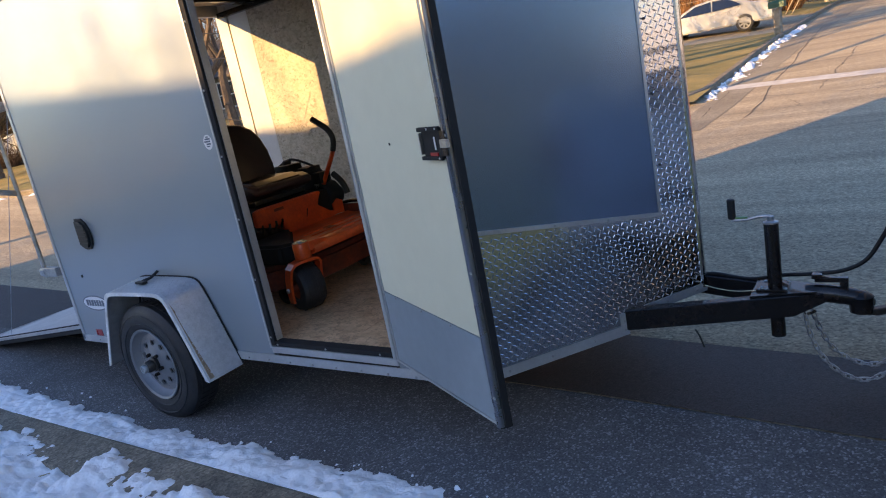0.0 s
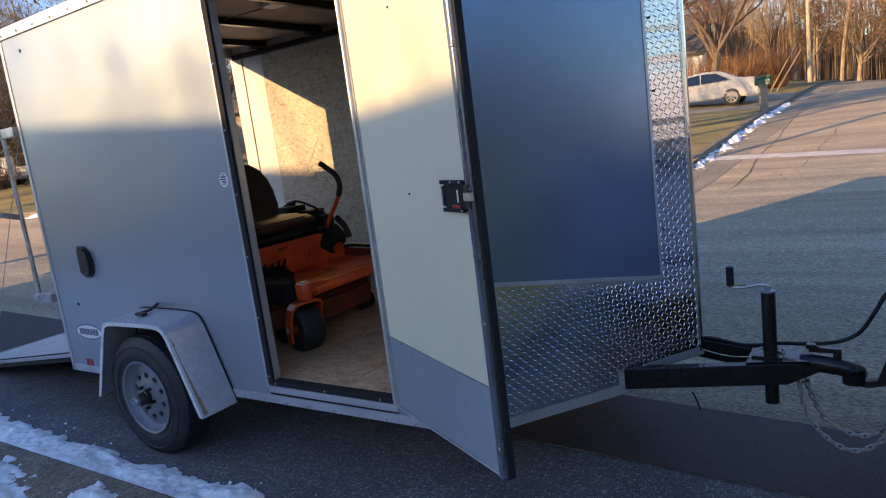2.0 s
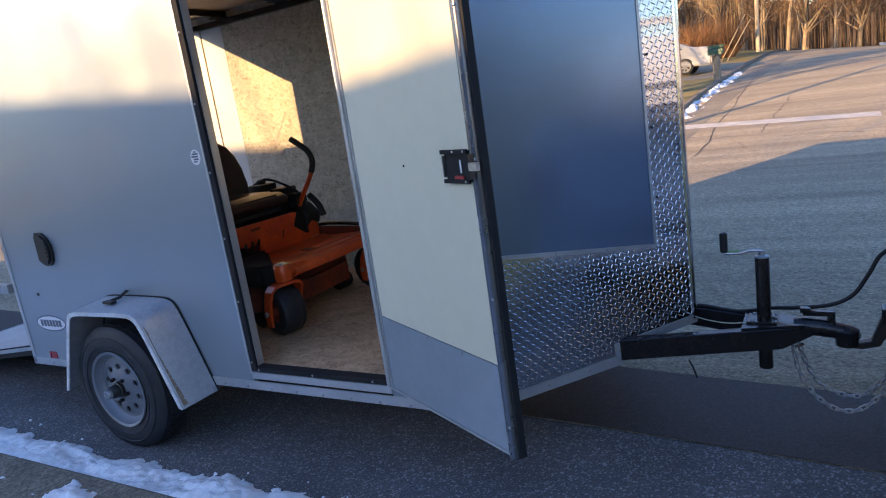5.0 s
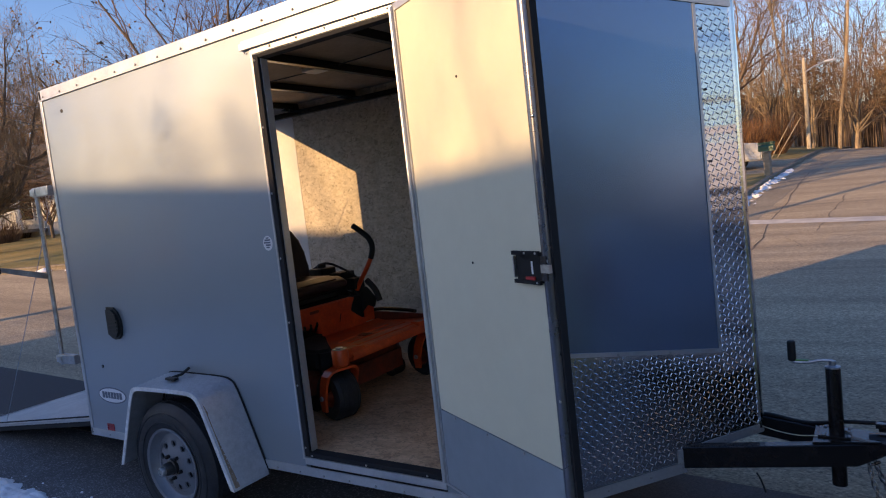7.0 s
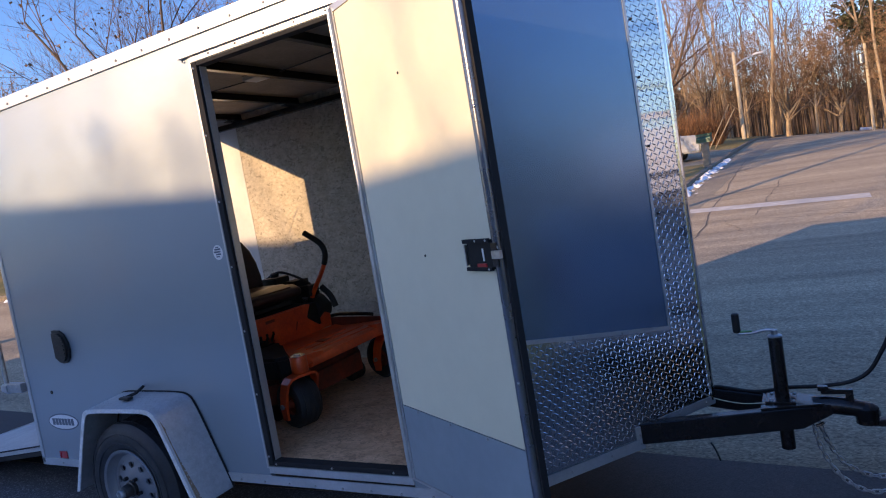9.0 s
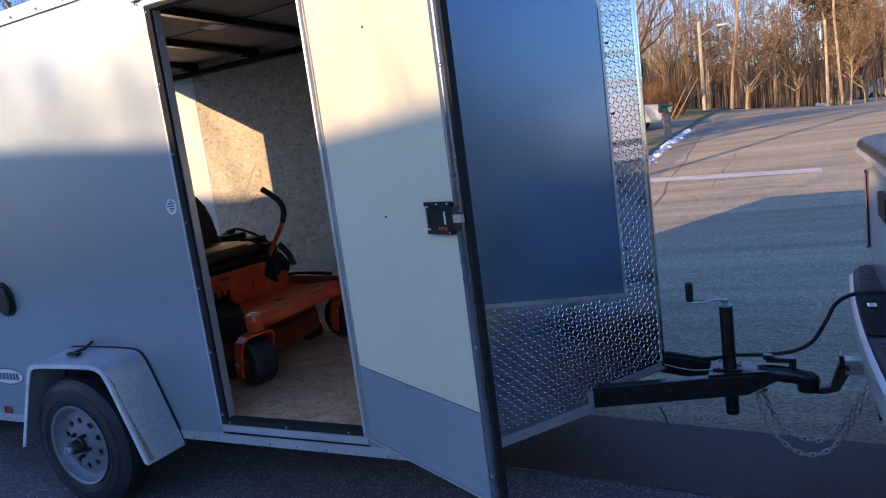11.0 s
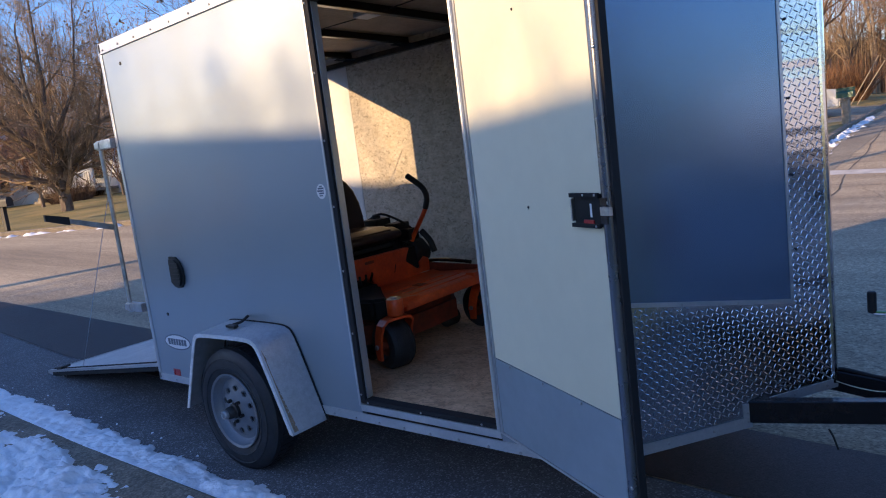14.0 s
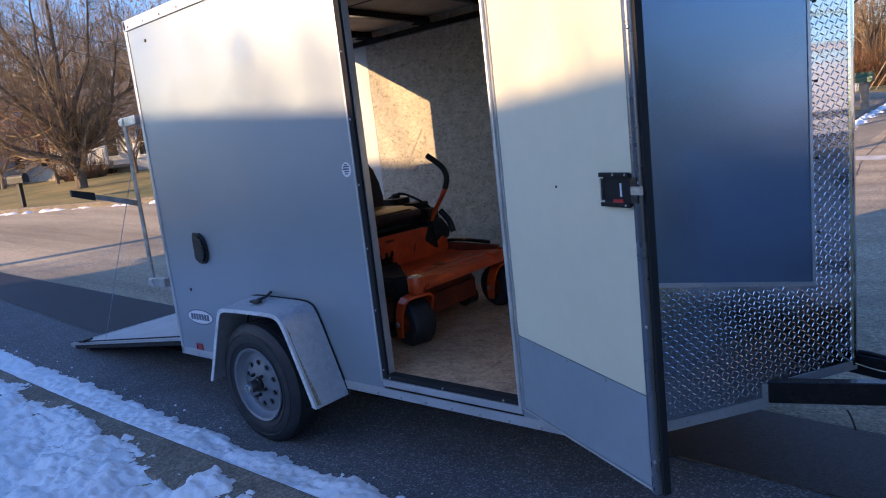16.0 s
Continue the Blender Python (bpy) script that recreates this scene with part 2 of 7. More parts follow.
# ---- building helpers ----
def part(name, bm, mat, parent=None, label="", smooth=False):
    me = bpy.data.meshes.new(name)
    bm.normal_update()
    bm.to_mesh(me)
    bm.free()
    for m in (mat if isinstance(mat, (list, tuple)) else [mat]):
        me.materials.append(m)
    if smooth:
        for p in me.polygons:
            p.use_smooth = True
        me.set_sharp_from_angle(angle=radians(40))
    ob = new(name, me)
    ob.parent = parent
    if label:
        ob["label"] = label
    return ob


def thing(name, at, label, category, group="", turn=0.0, kind=""):
    ob = new(name)
    ob.empty_display_size = 0.1
    ob.matrix_world = pose(*at, 0, 0, turn)
    return tagged(ob, label, category, group, kind)


def shared(name, me, parent, m, label=""):
    ob = new(name, me)
    ob.parent = parent
    ob.matrix_basis = m
    if label:
        ob["label"] = label
    return ob


def box(bm, x0, x1, y0, y1, z0, z1, bevel=0.0, m=None, mi=0):
    v = [bm.verts.new((x, y, z)) for x in (x0, x1) for y in (y0, y1) for z in (z0, z1)]
    fs = [bm.faces.new([v[i] for i in q]) for q in ((0, 1, 3, 2), (4, 6, 7, 5), (0, 4, 5, 1), (2, 3, 7, 6), (0, 2, 6, 4), (1, 5, 7, 3))]
    for f in fs:
        f.material_index = mi
    if bevel:
        es = list({e for f in fs for e in f.edges})
        r = bmesh.ops.bevel(bm, geom=es, offset=bevel, segments=2, affect="EDGES", profile=0.7)
        v = list({w for f in r["faces"] for w in f.verts} | {w for w in v if w.is_valid})
    if m is not None:
        for w in v:
            w.co = m @ w.co
    return bm


def ring(c, a, b, r, n, ph=0.0):
    return [c + a * (r * math.cos(2 * math.pi * i / n + ph)) + b * (r * math.sin(2 * math.pi * i / n + ph)) for i in range(n)]


def frame_of(d):
    d = d.normalized()
    a = d.cross(Vector((0, 0, 1)))
    if a.length < 0.02:
        a = d.cross(Vector((0, 1, 0)))
    a.normalize()
    return a, d.cross(a)


def tube(bm, pts, radii, n=10, caps=True, mi=0):
    """A round bar along pts."""
    pts = [Vector(p) for p in pts]
    if not isinstance(radii, (list, tuple)):
        radii = [radii] * len(pts)
    rings, a = [], None
    for i, p in enumerate(pts):
        d = (pts[min(i + 1, len(pts) - 1)] - pts[max(i - 1, 0)]).normalized()
        if a is None:
            a, b = frame_of(d)
        else:
            a = (a - d * a.dot(d)).normalized()
            b = d.cross(a)
        rings.append([bm.verts.new(q) for q in ring(p, a, b, radii[i], n)])
    for r, s in zip(rings, rings[1:]):
        for i in range(n):
            bm.faces.new((r[i], r[(i + 1) % n], s[(i + 1) % n], s[i])).material_index = mi
    if caps:
        bm.faces.new(rings[0][::-1]).material_index = mi
        bm.faces.new(rings[-1]).material_index = mi
    return bm


def lathe(bm, prof, axis_o, axis, n=40, mi=0):
    """prof: (distance along the axis, radius)."""
    o, d = Vector(axis_o), Vector(axis).normalized()
    a, b = frame_of(d)
    rs = [[bm.verts.new(q) for q in ring(o + d * h, a, b, r, n)] for h, r in prof]
    for r, s in zip(rs, rs[1:]):
        for i in range(n):
            bm.faces.new((r[i], r[(i + 1) % n], s[(i + 1) % n], s[i])).material_index = mi
    return bm


def slab(bm, poly, o, u, v, w, thick, mi=0):
    """A flat plate: poly in the (u, v) plane at o, thick along w."""
    o, u, v, w = Vector(o), Vector(u), Vector(v), Vector(w)
    lo = [bm.verts.new(o + u * p + v * q) for p, q in poly]
    hi = [bm.verts.new(o + u * p + v * q + w * thick) for p, q in poly]
    k = len(poly)
    bm.faces.new(lo[::-1]).material_index = mi
    bm.faces.new(hi).material_index = mi
    for i in range(k):
        bm.faces.new((lo[i], lo[(i + 1) % k], hi[(i + 1) % k], hi[i])).material_index = mi
    bmesh.ops.recalc_face_normals(bm, faces=bm.faces[:])
    return bm


def smooth_line(pts, k=6):
    """A Catmull-Rom line through pts."""
    p = [Vector(q) for q in pts]
    out = []
    for i in range(len(p) - 1):
        a, b, c, d = p[max(i - 1, 0)], p[i], p[i + 1], p[min(i + 2, len(p) - 1)]
        for j in range(k):
            t = j / k
            out.append(0.5 * (2 * b + (c - a) * t + (2 * a - 5 * b + 4 * c - d) * t * t + (3 * b - a - 3 * c + d) * t ** 3))
    return out + [p[-1]]


def screws(parent, spots, normal, r=0.006, mat=None, name="screw"):
    bm = bmesh.new()
    lathe(bm, [(0, r), (r * 0.5, r * 0.85), (r * 0.75, r * 0.3)], (0, 0, 0), (0, 0, 1), 8)
    bm.faces.new([v for v in bm.verts if v.co.z > r * 0.7])
    me = bpy.data.meshes.new(name)
    bm.to_mesh(me)
    bm.free()
    me.materials.append(mat or ZINC)
    q = Vector((0, 0, 1)).rotation_difference(Vector(normal)).to_matrix().to_4x4()
    for s in spots:
        shared(name, me, parent, Matrix.Translation(s) @ q)


def N2(x, y, s=1.0, seed=0.0):
    return noise.noise(Vector((x * s, y * s, seed)))


# ---- the ground ----
CROSSING = ([1.5, 4, 6, 8, 9.5, 11, 13, 15, 17, 19, 21, 24], [0, 0.03, 0.07, 0.12, 0.175, 0.25, 0.365, 0.49, 0.62, 0.745, 0.86, 0.992])


def rise(x, y):
    """Height of the street over the spot where the trailer stands."""
    far = min(max((y - 22) / 20, 0), 1)
    crest = 1 + (0.58 - 0.085 * min(max(x, -3), 9)) * far * far * (3 - 2 * far)
    up = 1.25 * math.tanh(0.06 * max(y - 1.5, 0) / 1.25) * crest
    if 1.5 < y < 24:                                  # flatter by the crossing, then steeper
        side = min(max((x + 2.5) / 4, 0), 1)
        up += side * side * (3 - 2 * side) * (float(np.interp(y, CROSSING[0], CROSSING[1])) - up)
    return 1.3 * math.tanh(0.042 * max(1.2 - x, 0) / 1.3) + up


def yard(x, y):
    """Height of the far lawn, with a dip where the driveway lies."""
    a, b = min(max((x + 10) / 3, 0), 1), min(max((y - 24.5) / 2, 0), 1) * min(max((33 - y) / 2, 0), 1)
    return rise(x, y) + 0.09 - 0.16 * a * a * (3 - 2 * a) * b * b * (3 - 2 * b)


def spaced(lo, hi, near, step, grow=1.12):
    """Stops from lo to hi, dense round near."""
    out, s, p = [near], step, near
    while p < hi:
        p += s
        s *= grow
        out.append(min(p, hi))
    s, p = step, near
    while p > lo:
        p -= s
        s *= grow
        out.insert(0, max(p, lo))
    return out


def sheet(name, xs, ys, height, mat, label, category, where=None):
    verts, faces = [], []
    for y in ys:
        for x in xs:
            px, py = where(x, y) if where else (x, y)
            verts.append((px, py, height(px, py)))
    n = len(xs)
    for j in range(len(ys) - 1):
        for i in range(n - 1):
            faces.append((j * n + i, j * n + i + 1, (j + 1) * n + i + 1, (j + 1) * n + i))
    me = bpy.data.meshes.new(name)
    me.from_pydata(verts, [], faces)
    me.materials.append(mat)
    for p in me.polygons:
        p.use_smooth = True
    return tagged(new(name, me), label, category, kind="structure")


def kerb_y(x):
    """Line of the near kerb's street face."""
    return -0.54 + 0.022 * x


FAR_KERB = [(-60, 1.5), (-40, 1.9), (-28, 2.6), (-17.6, 4.5), (-12.5, 6.4), (-4.0, 9.4), (0.0, 10.7)]


def far_kerb_y(x):
    for (a, b), (c, d) in zip(FAR_KERB, FAR_KERB[1:]):
        if x <= c:
            return b + (d - b) * (x - a) / (c - a)
    return 10.7 + 0.3 * x


def side_kerb_x(y):
    return 1.35 + 0.0016 * max(y - 14, 0) ** 1.75


def patch_edge(x, v):
    """Across the trench patch: v is 0 at its near edge, 1 at its far one."""
    xs = [-40, -7, -2.4, 0, 3.06, 4.5, 8, 60]
    near, far = np.interp(x, xs, [1.4, 0.5, 0.34, 0.5, 0.66, 0.55, 0.3, -0.2]), np.interp(x, xs, [2.1, 1.13, 1.24, 1.3, 1.34, 1.20, 0.9, 0.4])
    return float(near + (far - near) * v + 0.012 * N2(x, v, 5) * (1 if v in (0, 1) else 0))


ground = sheet("ground", spaced(-1500, 1500, 0, 2.5, 1.25), spaced(-1500, 1500, 2, 2.5, 1.25), lambda x, y: rise(x, y) - 0.30 - (0.0 if y < 130 else 0.002 * (y - 130)), GRASS, "dry winter grass and bare ground reaching to the horizon", "ground")
road = sheet("road", spaced(-75, 80, 1, 0.6, 1.07), [-2.0, -1.2] + spaced(-0.4, 95, 1.5, 0.5, 1.06), lambda x, y: rise(x, y), ASPHALTOLD, "worn pale asphalt street with tyre streaks", "road")
parking_lane = sheet("parking_lane", spaced(-40, 60, 1, 0.6, 1.1), [-1.4, -1.0, -0.6, -0.2, 0.2, 0.62], lambda x, y: rise(x, y) + 0.004, ASPHALT, "coarse dark asphalt along the kerb", "road", lambda x, y: (x, patch_edge(x, 0) if y > 0.5 else y))
road_patch = sheet("road_patch", spaced(-40, 60, 1, 0.25, 1.1), [0.60, 0.8, 1.0, 1.25], lambda x, y: rise(x, y) + 0.009, ASPHALTNEW, "black strip of fresh asphalt over a trench", "road", lambda x, y: (x, patch_edge(x, (y - 0.6) / 0.65)))
stop_line = sheet("stop_line", [k / 12 for k in range(13)], [0, 1], lambda x, y: rise(x, y) + 0.006, LINE, "worn white stop line painted across the lane", "road marking", lambda u, v: (0.95 + 4.3 * u, 12.75 - 1.05 * u + (0.56 + 0.05 * N2(u * 9, v, 1)) * v))
road_seam = sheet("road_seam", [0, 0.5, 1], spaced(8.5, 40, 14, 0.5, 1.05), lambda x, y: rise(x, y) + 0.005, SEAM, "older darker strip of asphalt beside the far kerb", "road", lambda u, y: (side_kerb_x(y) + 0.22 + 0.02 * (y - 13) + (0.62 + 0.01 * (y - 13)) * u + 0.05 * N2(u * 3, y, 0.8), y))
for k, (x0, y0, x1, y1, wd) in enumerate(((1.9, 11.4, 4.9, 10.2, 0.008), (2.55, 9.2, 2.35, 24.0, 0.018), (3.4, 11.2, 3.7, 16.5, 0.012), (2.9, 10.9, 3.3, 9.6, 0.007), (4.2, 10.6, 6.2, 9.7, 0.008), (1.75, 9.0, 1.72, 17.5, 0.014))):
    sheet("crack", [i / 40 for i in range(41)], [0, 1], lambda x, y: rise(x, y) + 0.0055, CRACK, "thin dark crack in the old asphalt", "road crack",
          lambda u, v, x0=x0, y0=y0, x1=x1, y1=y1, wd=wd, k=k: (x0 + (x1 - x0) * u + 0.10 * N2(u * 6, k, 1) + 0.04 * N2(u * 25, k, 1) + wd * (v - 0.5) * (1.2 + N2(u * 9, k, 1)), y0 + (y1 - y0) * u + 0.16 * N2(u * 7, k + 20, 1) + 0.05 * N2(u * 30, k + 20, 1) + wd * (v - 0.5) * (1.2 + N2(u * 11, k, 1))))
lawn_far = sheet("lawn_far", [-60 + 61.35 * k / 60 for k in range(61)], [0, 0.2, 0.5, 1, 2, 3, 4.5, 6, 8, 10, 13, 16, 20, 25, 30, 36, 43, 52, 62, 75, 90], lambda x, y: yard(x, y) + 0.03 * N2(x, y, 0.4), GRASS, "brown winter lawn with thin green patches", "lawn",
                 lambda x, d: (x + (side_kerb_x(far_kerb_y(x) + d) - 1.35) * max(0, (x + 12) / 13.35) ** 2 if x > -12 else x, far_kerb_y(x) + d))


def kerb(name, pts, height, width, label):
    """A kerb of cast lengths along pts, the street on its right-hand side."""
    ob = thing(name, (0, 0, 0), label, "kerb", kind="structure")
    line = []
    for (a, b), (c, d) in zip(pts, pts[1:]):
        k = max(1, int(math.hypot(c - a, d - b) / 3.0))
        line += [(a + (c - a) * i / k, b + (d - b) * i / k) for i in range(k)]
    line.append(pts[-1])
    for (a, b), (c, d) in zip(line, line[1:]):
        bm = bmesh.new()
        t = Vector((c - a, d - b, 0)).normalized()
        nrm = Vector((-t.y, t.x, 0))
        prof = [(0.0, -0.1), (0.012, height * 0.75), (0.035, height), (width, height + 0.004), (width, -0.1)]
        ends = []
        for (x, y), off in (((a, b), 0.004), ((c, d), -0.004)):
            ends.append([bm.verts.new(Vector((x, y, rise(x, y))) + t * off + nrm * p + Vector((0, 0, q))) for p, q in prof])
        for i in range(len(prof)):
            j = (i + 1) % len(prof)
            bm.faces.new((ends[0][i], ends[1][i], ends[1][j], ends[0][j]))
        bm.faces.new(ends[0])
        bm.faces.new(ends[1][::-1])
        bmesh.ops.recalc_face_normals(bm, faces=bm.faces[:])
        part("kerb_stone", bm, CONCRETE, ob)
    return ob


kerb("kerb_far", FAR_KERB + [(1.0, 11.3), (1.35, 12.5)] + [(side_kerb_x(y), y) for y in (15, 18, 22, 27, 33, 40, 50, 62)], 0.13, 0.16, "low concrete kerb with scraps of snow")
kerb("kerb_near", [(x, kerb_y(x)) for x in range(30, -41, -3)], 0.055, 0.30, "low rolled concrete kerb with a dirty worn top")
lawn_near = sheet("lawn_near", spaced(-60, 60, 1, 0.4, 1.12), [0, -0.4, -0.9, -1.5, -2.2, -3, -4, -6, -9, -14, -22, -40], lambda x, y: rise(x, -1) + 0.05 + 0.02 * N2(x, y, 2), GRASS, "winter grass under snow beside the kerb", "lawn", lambda x, d: (x, kerb_y(x) - 0.29 + d))


def snow_sheet(name, x0, x1, y0, y1, step, depth, label, category="snow"):
    """Snow lies where depth(x, y) is above nothing; its rim sinks away."""
    nx, ny = int((x1 - x0) / step), int((y1 - y0) / step)
    ids, verts, faces = {}, [], []
    hs = [[depth(x0 + i * step, y0 + j * step) for i in range(nx + 1)] for j in range(ny + 1)]

    def vid(i, j):
        if (i, j) not in ids:
            ids[i, j] = len(verts)
            verts.append((x0 + i * step, y0 + j * step, hs[j][i][0]))
        return ids[i, j]
    for j in range(ny):
        for i in range(nx):
            if max(hs[j][i][1], hs[j][i + 1][1], hs[j + 1][i][1], hs[j + 1][i + 1][1]) > -0.012:
                faces.append((vid(i, j), vid(i + 1, j), vid(i + 1, j + 1), vid(i, j + 1)))
    me = bpy.data.meshes.new(name)
    me.from_pydata(verts, [], faces)
    me.materials.append(SNOW)
    for p in me.polygons:
        p.use_smooth = True
    return tagged(new(name, me), label, category, kind="stuff")


def crumble(x, y, seed):
    return 0.45 * N2(x, y, 3.2, seed) + 0.30 * N2(x, y, 9, seed + 5) + 0.22 * N2(x, y, 22, seed + 9) + 0.14 * N2(x, y, 48, seed + 3)


def gutter_snow(x, y):
    w = (y - kerb_y(x)) / 0.26                       # 0 at the kerb, 1 at the outer rim
    t = 0.058 * (1 - w * w * w) + 0.07 * crumble(x, y, 1) - 0.012 - 0.10 * max(0, x - 3.1)
    if w < -0.05:
        t -= 0.6 * (-0.05 - w)
    return rise(x, y) + max(t, -0.02), t


def lawn_snow(x, y):
    d = kerb_y(x) - 0.29 - y                         # distance in from the kerb's back
    t = 0.046 + 0.125 * crumble(x, y, 11) + 0.05 * N2(x, y, 1.7, 4) + min(0, (d + 0.08) * 0.5) - 0.03 * max(0, x - 1.6) - 0.03 * max(0, -1.9 - y) - 0.03 * max(0, -3.6 - x)
    return rise(x, -1) + 0.052 + max(t, -0.03), t


snow_sheet("snow_strip", -4.5, 4.2, -0.90, -0.15, 0.0125, gutter_snow, "lumpy strip of old snow lying along the kerb")
snow_sheet("snow_lawn", -5.0, 4.2, -2.2, -0.6, 0.014, lawn_snow, "patchy old snow over the lawn with grass showing through")
snow_sheet("snow_lawn_back", -7.0, 6.0, -6.0, -2.2, 0.035, lawn_snow, "thinning old snow further in on the lawn")


rng = random.Random(12)
verts, faces = [], []
for _ in range(70):                                  # crumbs of snow fallen on the asphalt
    x = rng.uniform(-3.5, 3.4)
    y = kerb_y(x) + 0.22 + abs(rng.gauss(0, 0.06))
    s = rng.uniform(0.003, 0.009) * (1 if rng.random() < 0.85 else 1.6)
    k = len(verts)
    for a, h in ((0, 0), (1.05, 0), (2.1, 0), (3.14, 0), (4.2, 0), (5.25, 0)):
        r = s * rng.uniform(0.8, 1.4)
        verts.append((x + r * math.cos(a), y + r * math.sin(a), rise(x, y) + 0.003))
    for a in (0.4, 1.7, 3.0, 4.4):
        verts.append((x + 0.55 * s * math.cos(a), y + 0.55 * s * math.sin(a), rise(x, y) + 0.003 + s * rng.uniform(0.7, 1.2)))
    faces += [(k, k + 1, k + 6), (k + 1, k + 2, k + 7), (k + 2, k + 3, k + 7), (k + 3, k + 4, k + 8), (k + 4, k + 5, k + 9), (k + 5, k, k + 9), (k + 1, k + 7, k + 6), (k + 3, k + 8, k + 7), (k + 4, k + 9, k + 8), (k, k + 6, k + 9), (k + 6, k + 7, k + 8, k + 9)]
me = bpy.data.meshes.new("snow_crumbs")
me.from_pydata(verts, [], faces)
me.materials.append(SNOW)
tagged(new("snow_crumbs", me), "small crumbs of snow scattered on the asphalt", "snow", kind="stuff")


def kerb_scraps(x, y):
    d = abs(x - (side_kerb_x(y) + 0.12))
    t = 0.022 - 0.34 * d + 0.09 * N2(x, y, 2.2, 2) + 0.10 * N2(x, y, 7, 7) + 0.04 * N2(x, y, 17, 4)
    return rise(x, y) + max(t, -0.03), t


snow_sheet("snow_scraps", 0.9, 2.6, 11.5, 26, 0.035, kerb_scraps, "broken ridge of snow along the far kerb")


def far_scraps(x, y):
    d = abs(y - (far_kerb_y(x) - 0.1))
    t = 0.02 - 0.3 * d + 0.07 * N2(x, y, 1.1, 3) + 0.10 * N2(x, y, 3.3, 8) + 0.04 * N2(x, y, 8, 2)
    return rise(x, y) + max(t, -0.03), t


snow_sheet("snow_scraps_far", -24, -8, 2.5, 8.5, 0.06, far_scraps, "scraps of snow along the kerb across the street")


# ---- the cargo trailer ----
UP = Vector((0, 0, 1))
W, ROOF, FLOOR, RIMZ = 1.834, 2.553, 0.46, 2.492
X0 = 0.025                                           # rear end of the body
DX0, DX1, DZ0, DZ1 = 1.985, 2.812, 0.46, 2.375
NX = 3.05                                            # start of the pointed nose
TIP = Vector((3.898, W / 2, 0))
trailer = thing("cargo_trailer", (0, 0, 0), "silver enclosed cargo trailer, side door open, rear ramp lowered to street", "trailer")

bm = bmesh.new()
T = 0.025
slab(bm, [(X0 + 0.03, 0.375), (0.86, 0.375), (0.86, 0.70), (1.55, 0.70), (1.55, 0.375), (DX0, 0.375), (DX0, DZ1), (DX1, DZ1), (DX1, 0.375), (NX, 0.375), (NX, RIMZ), (X0 + 0.03, RIMZ)], (0, 0, 0), (1, 0, 0), UP, (0, 1, 0), T)
side_wall = part("side_wall", bm, SILVER, trailer, "smooth silver painted aluminium side sheet")
bm = bmesh.new()
box(bm, X0 + 0.03, NX, W - T, W, 0.375, RIMZ)
part("side_wall", bm, SILVER, trailer)
# inner lining
for x0, x1, mat, lab in ((0.16, 0.386, WHITEIN, "white liner sheet by the rear opening"), (0.39, 1.608, OSB, "strand board sheet"), (1.612, 2.83, OSB, "strand board sheet"), (2.834, NX + 0.05, OSB, "strand board sheet")):
    bm = bmesh.new()
    box(bm, x0, x1, W - 0.045, W - T - 0.002, FLOOR, 2.50)
    part("wall_sheet", bm, mat, trailer, lab)
for x0, x1 in ((0.10, DX0 - 0.03), (DX1 + 0.03, NX)):
    bm = bmesh.new()
    box(bm, x0, x1, T + 0.012, T + 0.024, 0.76 if x0 < 1 else FLOOR, 2.49)
    part("wall_sheet", bm, OSB, trailer, "strand board sheet")
bm = bmesh.new()
box(bm, 0.83, 1.58, T, 0.30, FLOOR + 0.001, 0.76)
part("wheel_box", bm, DARK, trailer)
# floor: two sheets of plywood, and the pointed front
for x0, x1 in ((0.02, 1.22), (1.223, 2.44), (2.443, NX)):
    bm = bmesh.new()
    box(bm, x0, x1, 0.03, W - 0.03, FLOOR - 0.02, FLOOR)
    part("floor_sheet", bm, PLY, trailer, "warm brown plywood floor sheet")
bm = bmesh.new()
slab(bm, [(NX + 0.002, 0.03), (TIP.x - 0.05, TIP.y), (NX + 0.002, W - 0.03)], (0, 0, FLOOR - 0.02), (1, 0, 0), (0, 1, 0), (0, 0, 1), 0.02)
part("floor_sheet", bm, PLY, trailer)
# roof, its bows and side trims
bm = bmesh.new()
slab(bm, [(X0, 0.01), (NX, 0.01), (NX, W - 0.01), (X0, W - 0.01)], (0, 0, ROOF - 0.012), (1, 0, 0), (0, 1, 0), (0, 0, 1), 0.012)
part("roof", bm, ALU, trailer, "bare aluminium roof sheet")
bm = bmesh.new()
box(bm, 0.12, NX, T + 0.03, W - 0.05, 2.495, 2.50)
part("ceiling_sheet", bm, CEILING, trailer, "thin brown ceiling sheet")
for k in range(5):
    bm = bmesh.new()
    x = 0.44 + 0.61 * k
    box(bm, x, x + 0.042, T + 0.03, W - 0.05, 2.448, 2.4945, 0.004)
    box(bm, x - 0.03, x + 0.072, T + 0.03, T + 0.16, 2.440, 2.4475, 0.002)
    box(bm, x - 0.03, x + 0.072, W - 0.18, W - 0.05, 2.440, 2.4475, 0.002)
    part("roof_bow", bm, BLACKMETAL, trailer, "black steel roof bow with end plates")
for y0, y1 in ((T + 0.026, T + 0.062), (W - 0.092, W - 0.047)):
    bm = bmesh.new()
    box(bm, 0.09, NX, y0, y1, 2.398, 2.439, 0.003)
    part("roof_rail", bm, BLACKMETAL, trailer, "black steel rail along the roof edge")
bm = bmesh.new()
tube(bm, smooth_line([(2.5, 0.9, 2.492), (2.2, 0.86, 2.478), (1.7, 0.92, 2.48), (1.2, 0.88, 2.476), (0.5, 0.9, 2.49)], 6), 0.004, 6)
part("lamp_wire", bm, BLACKPL, trailer, "thin wire along the ceiling", True)
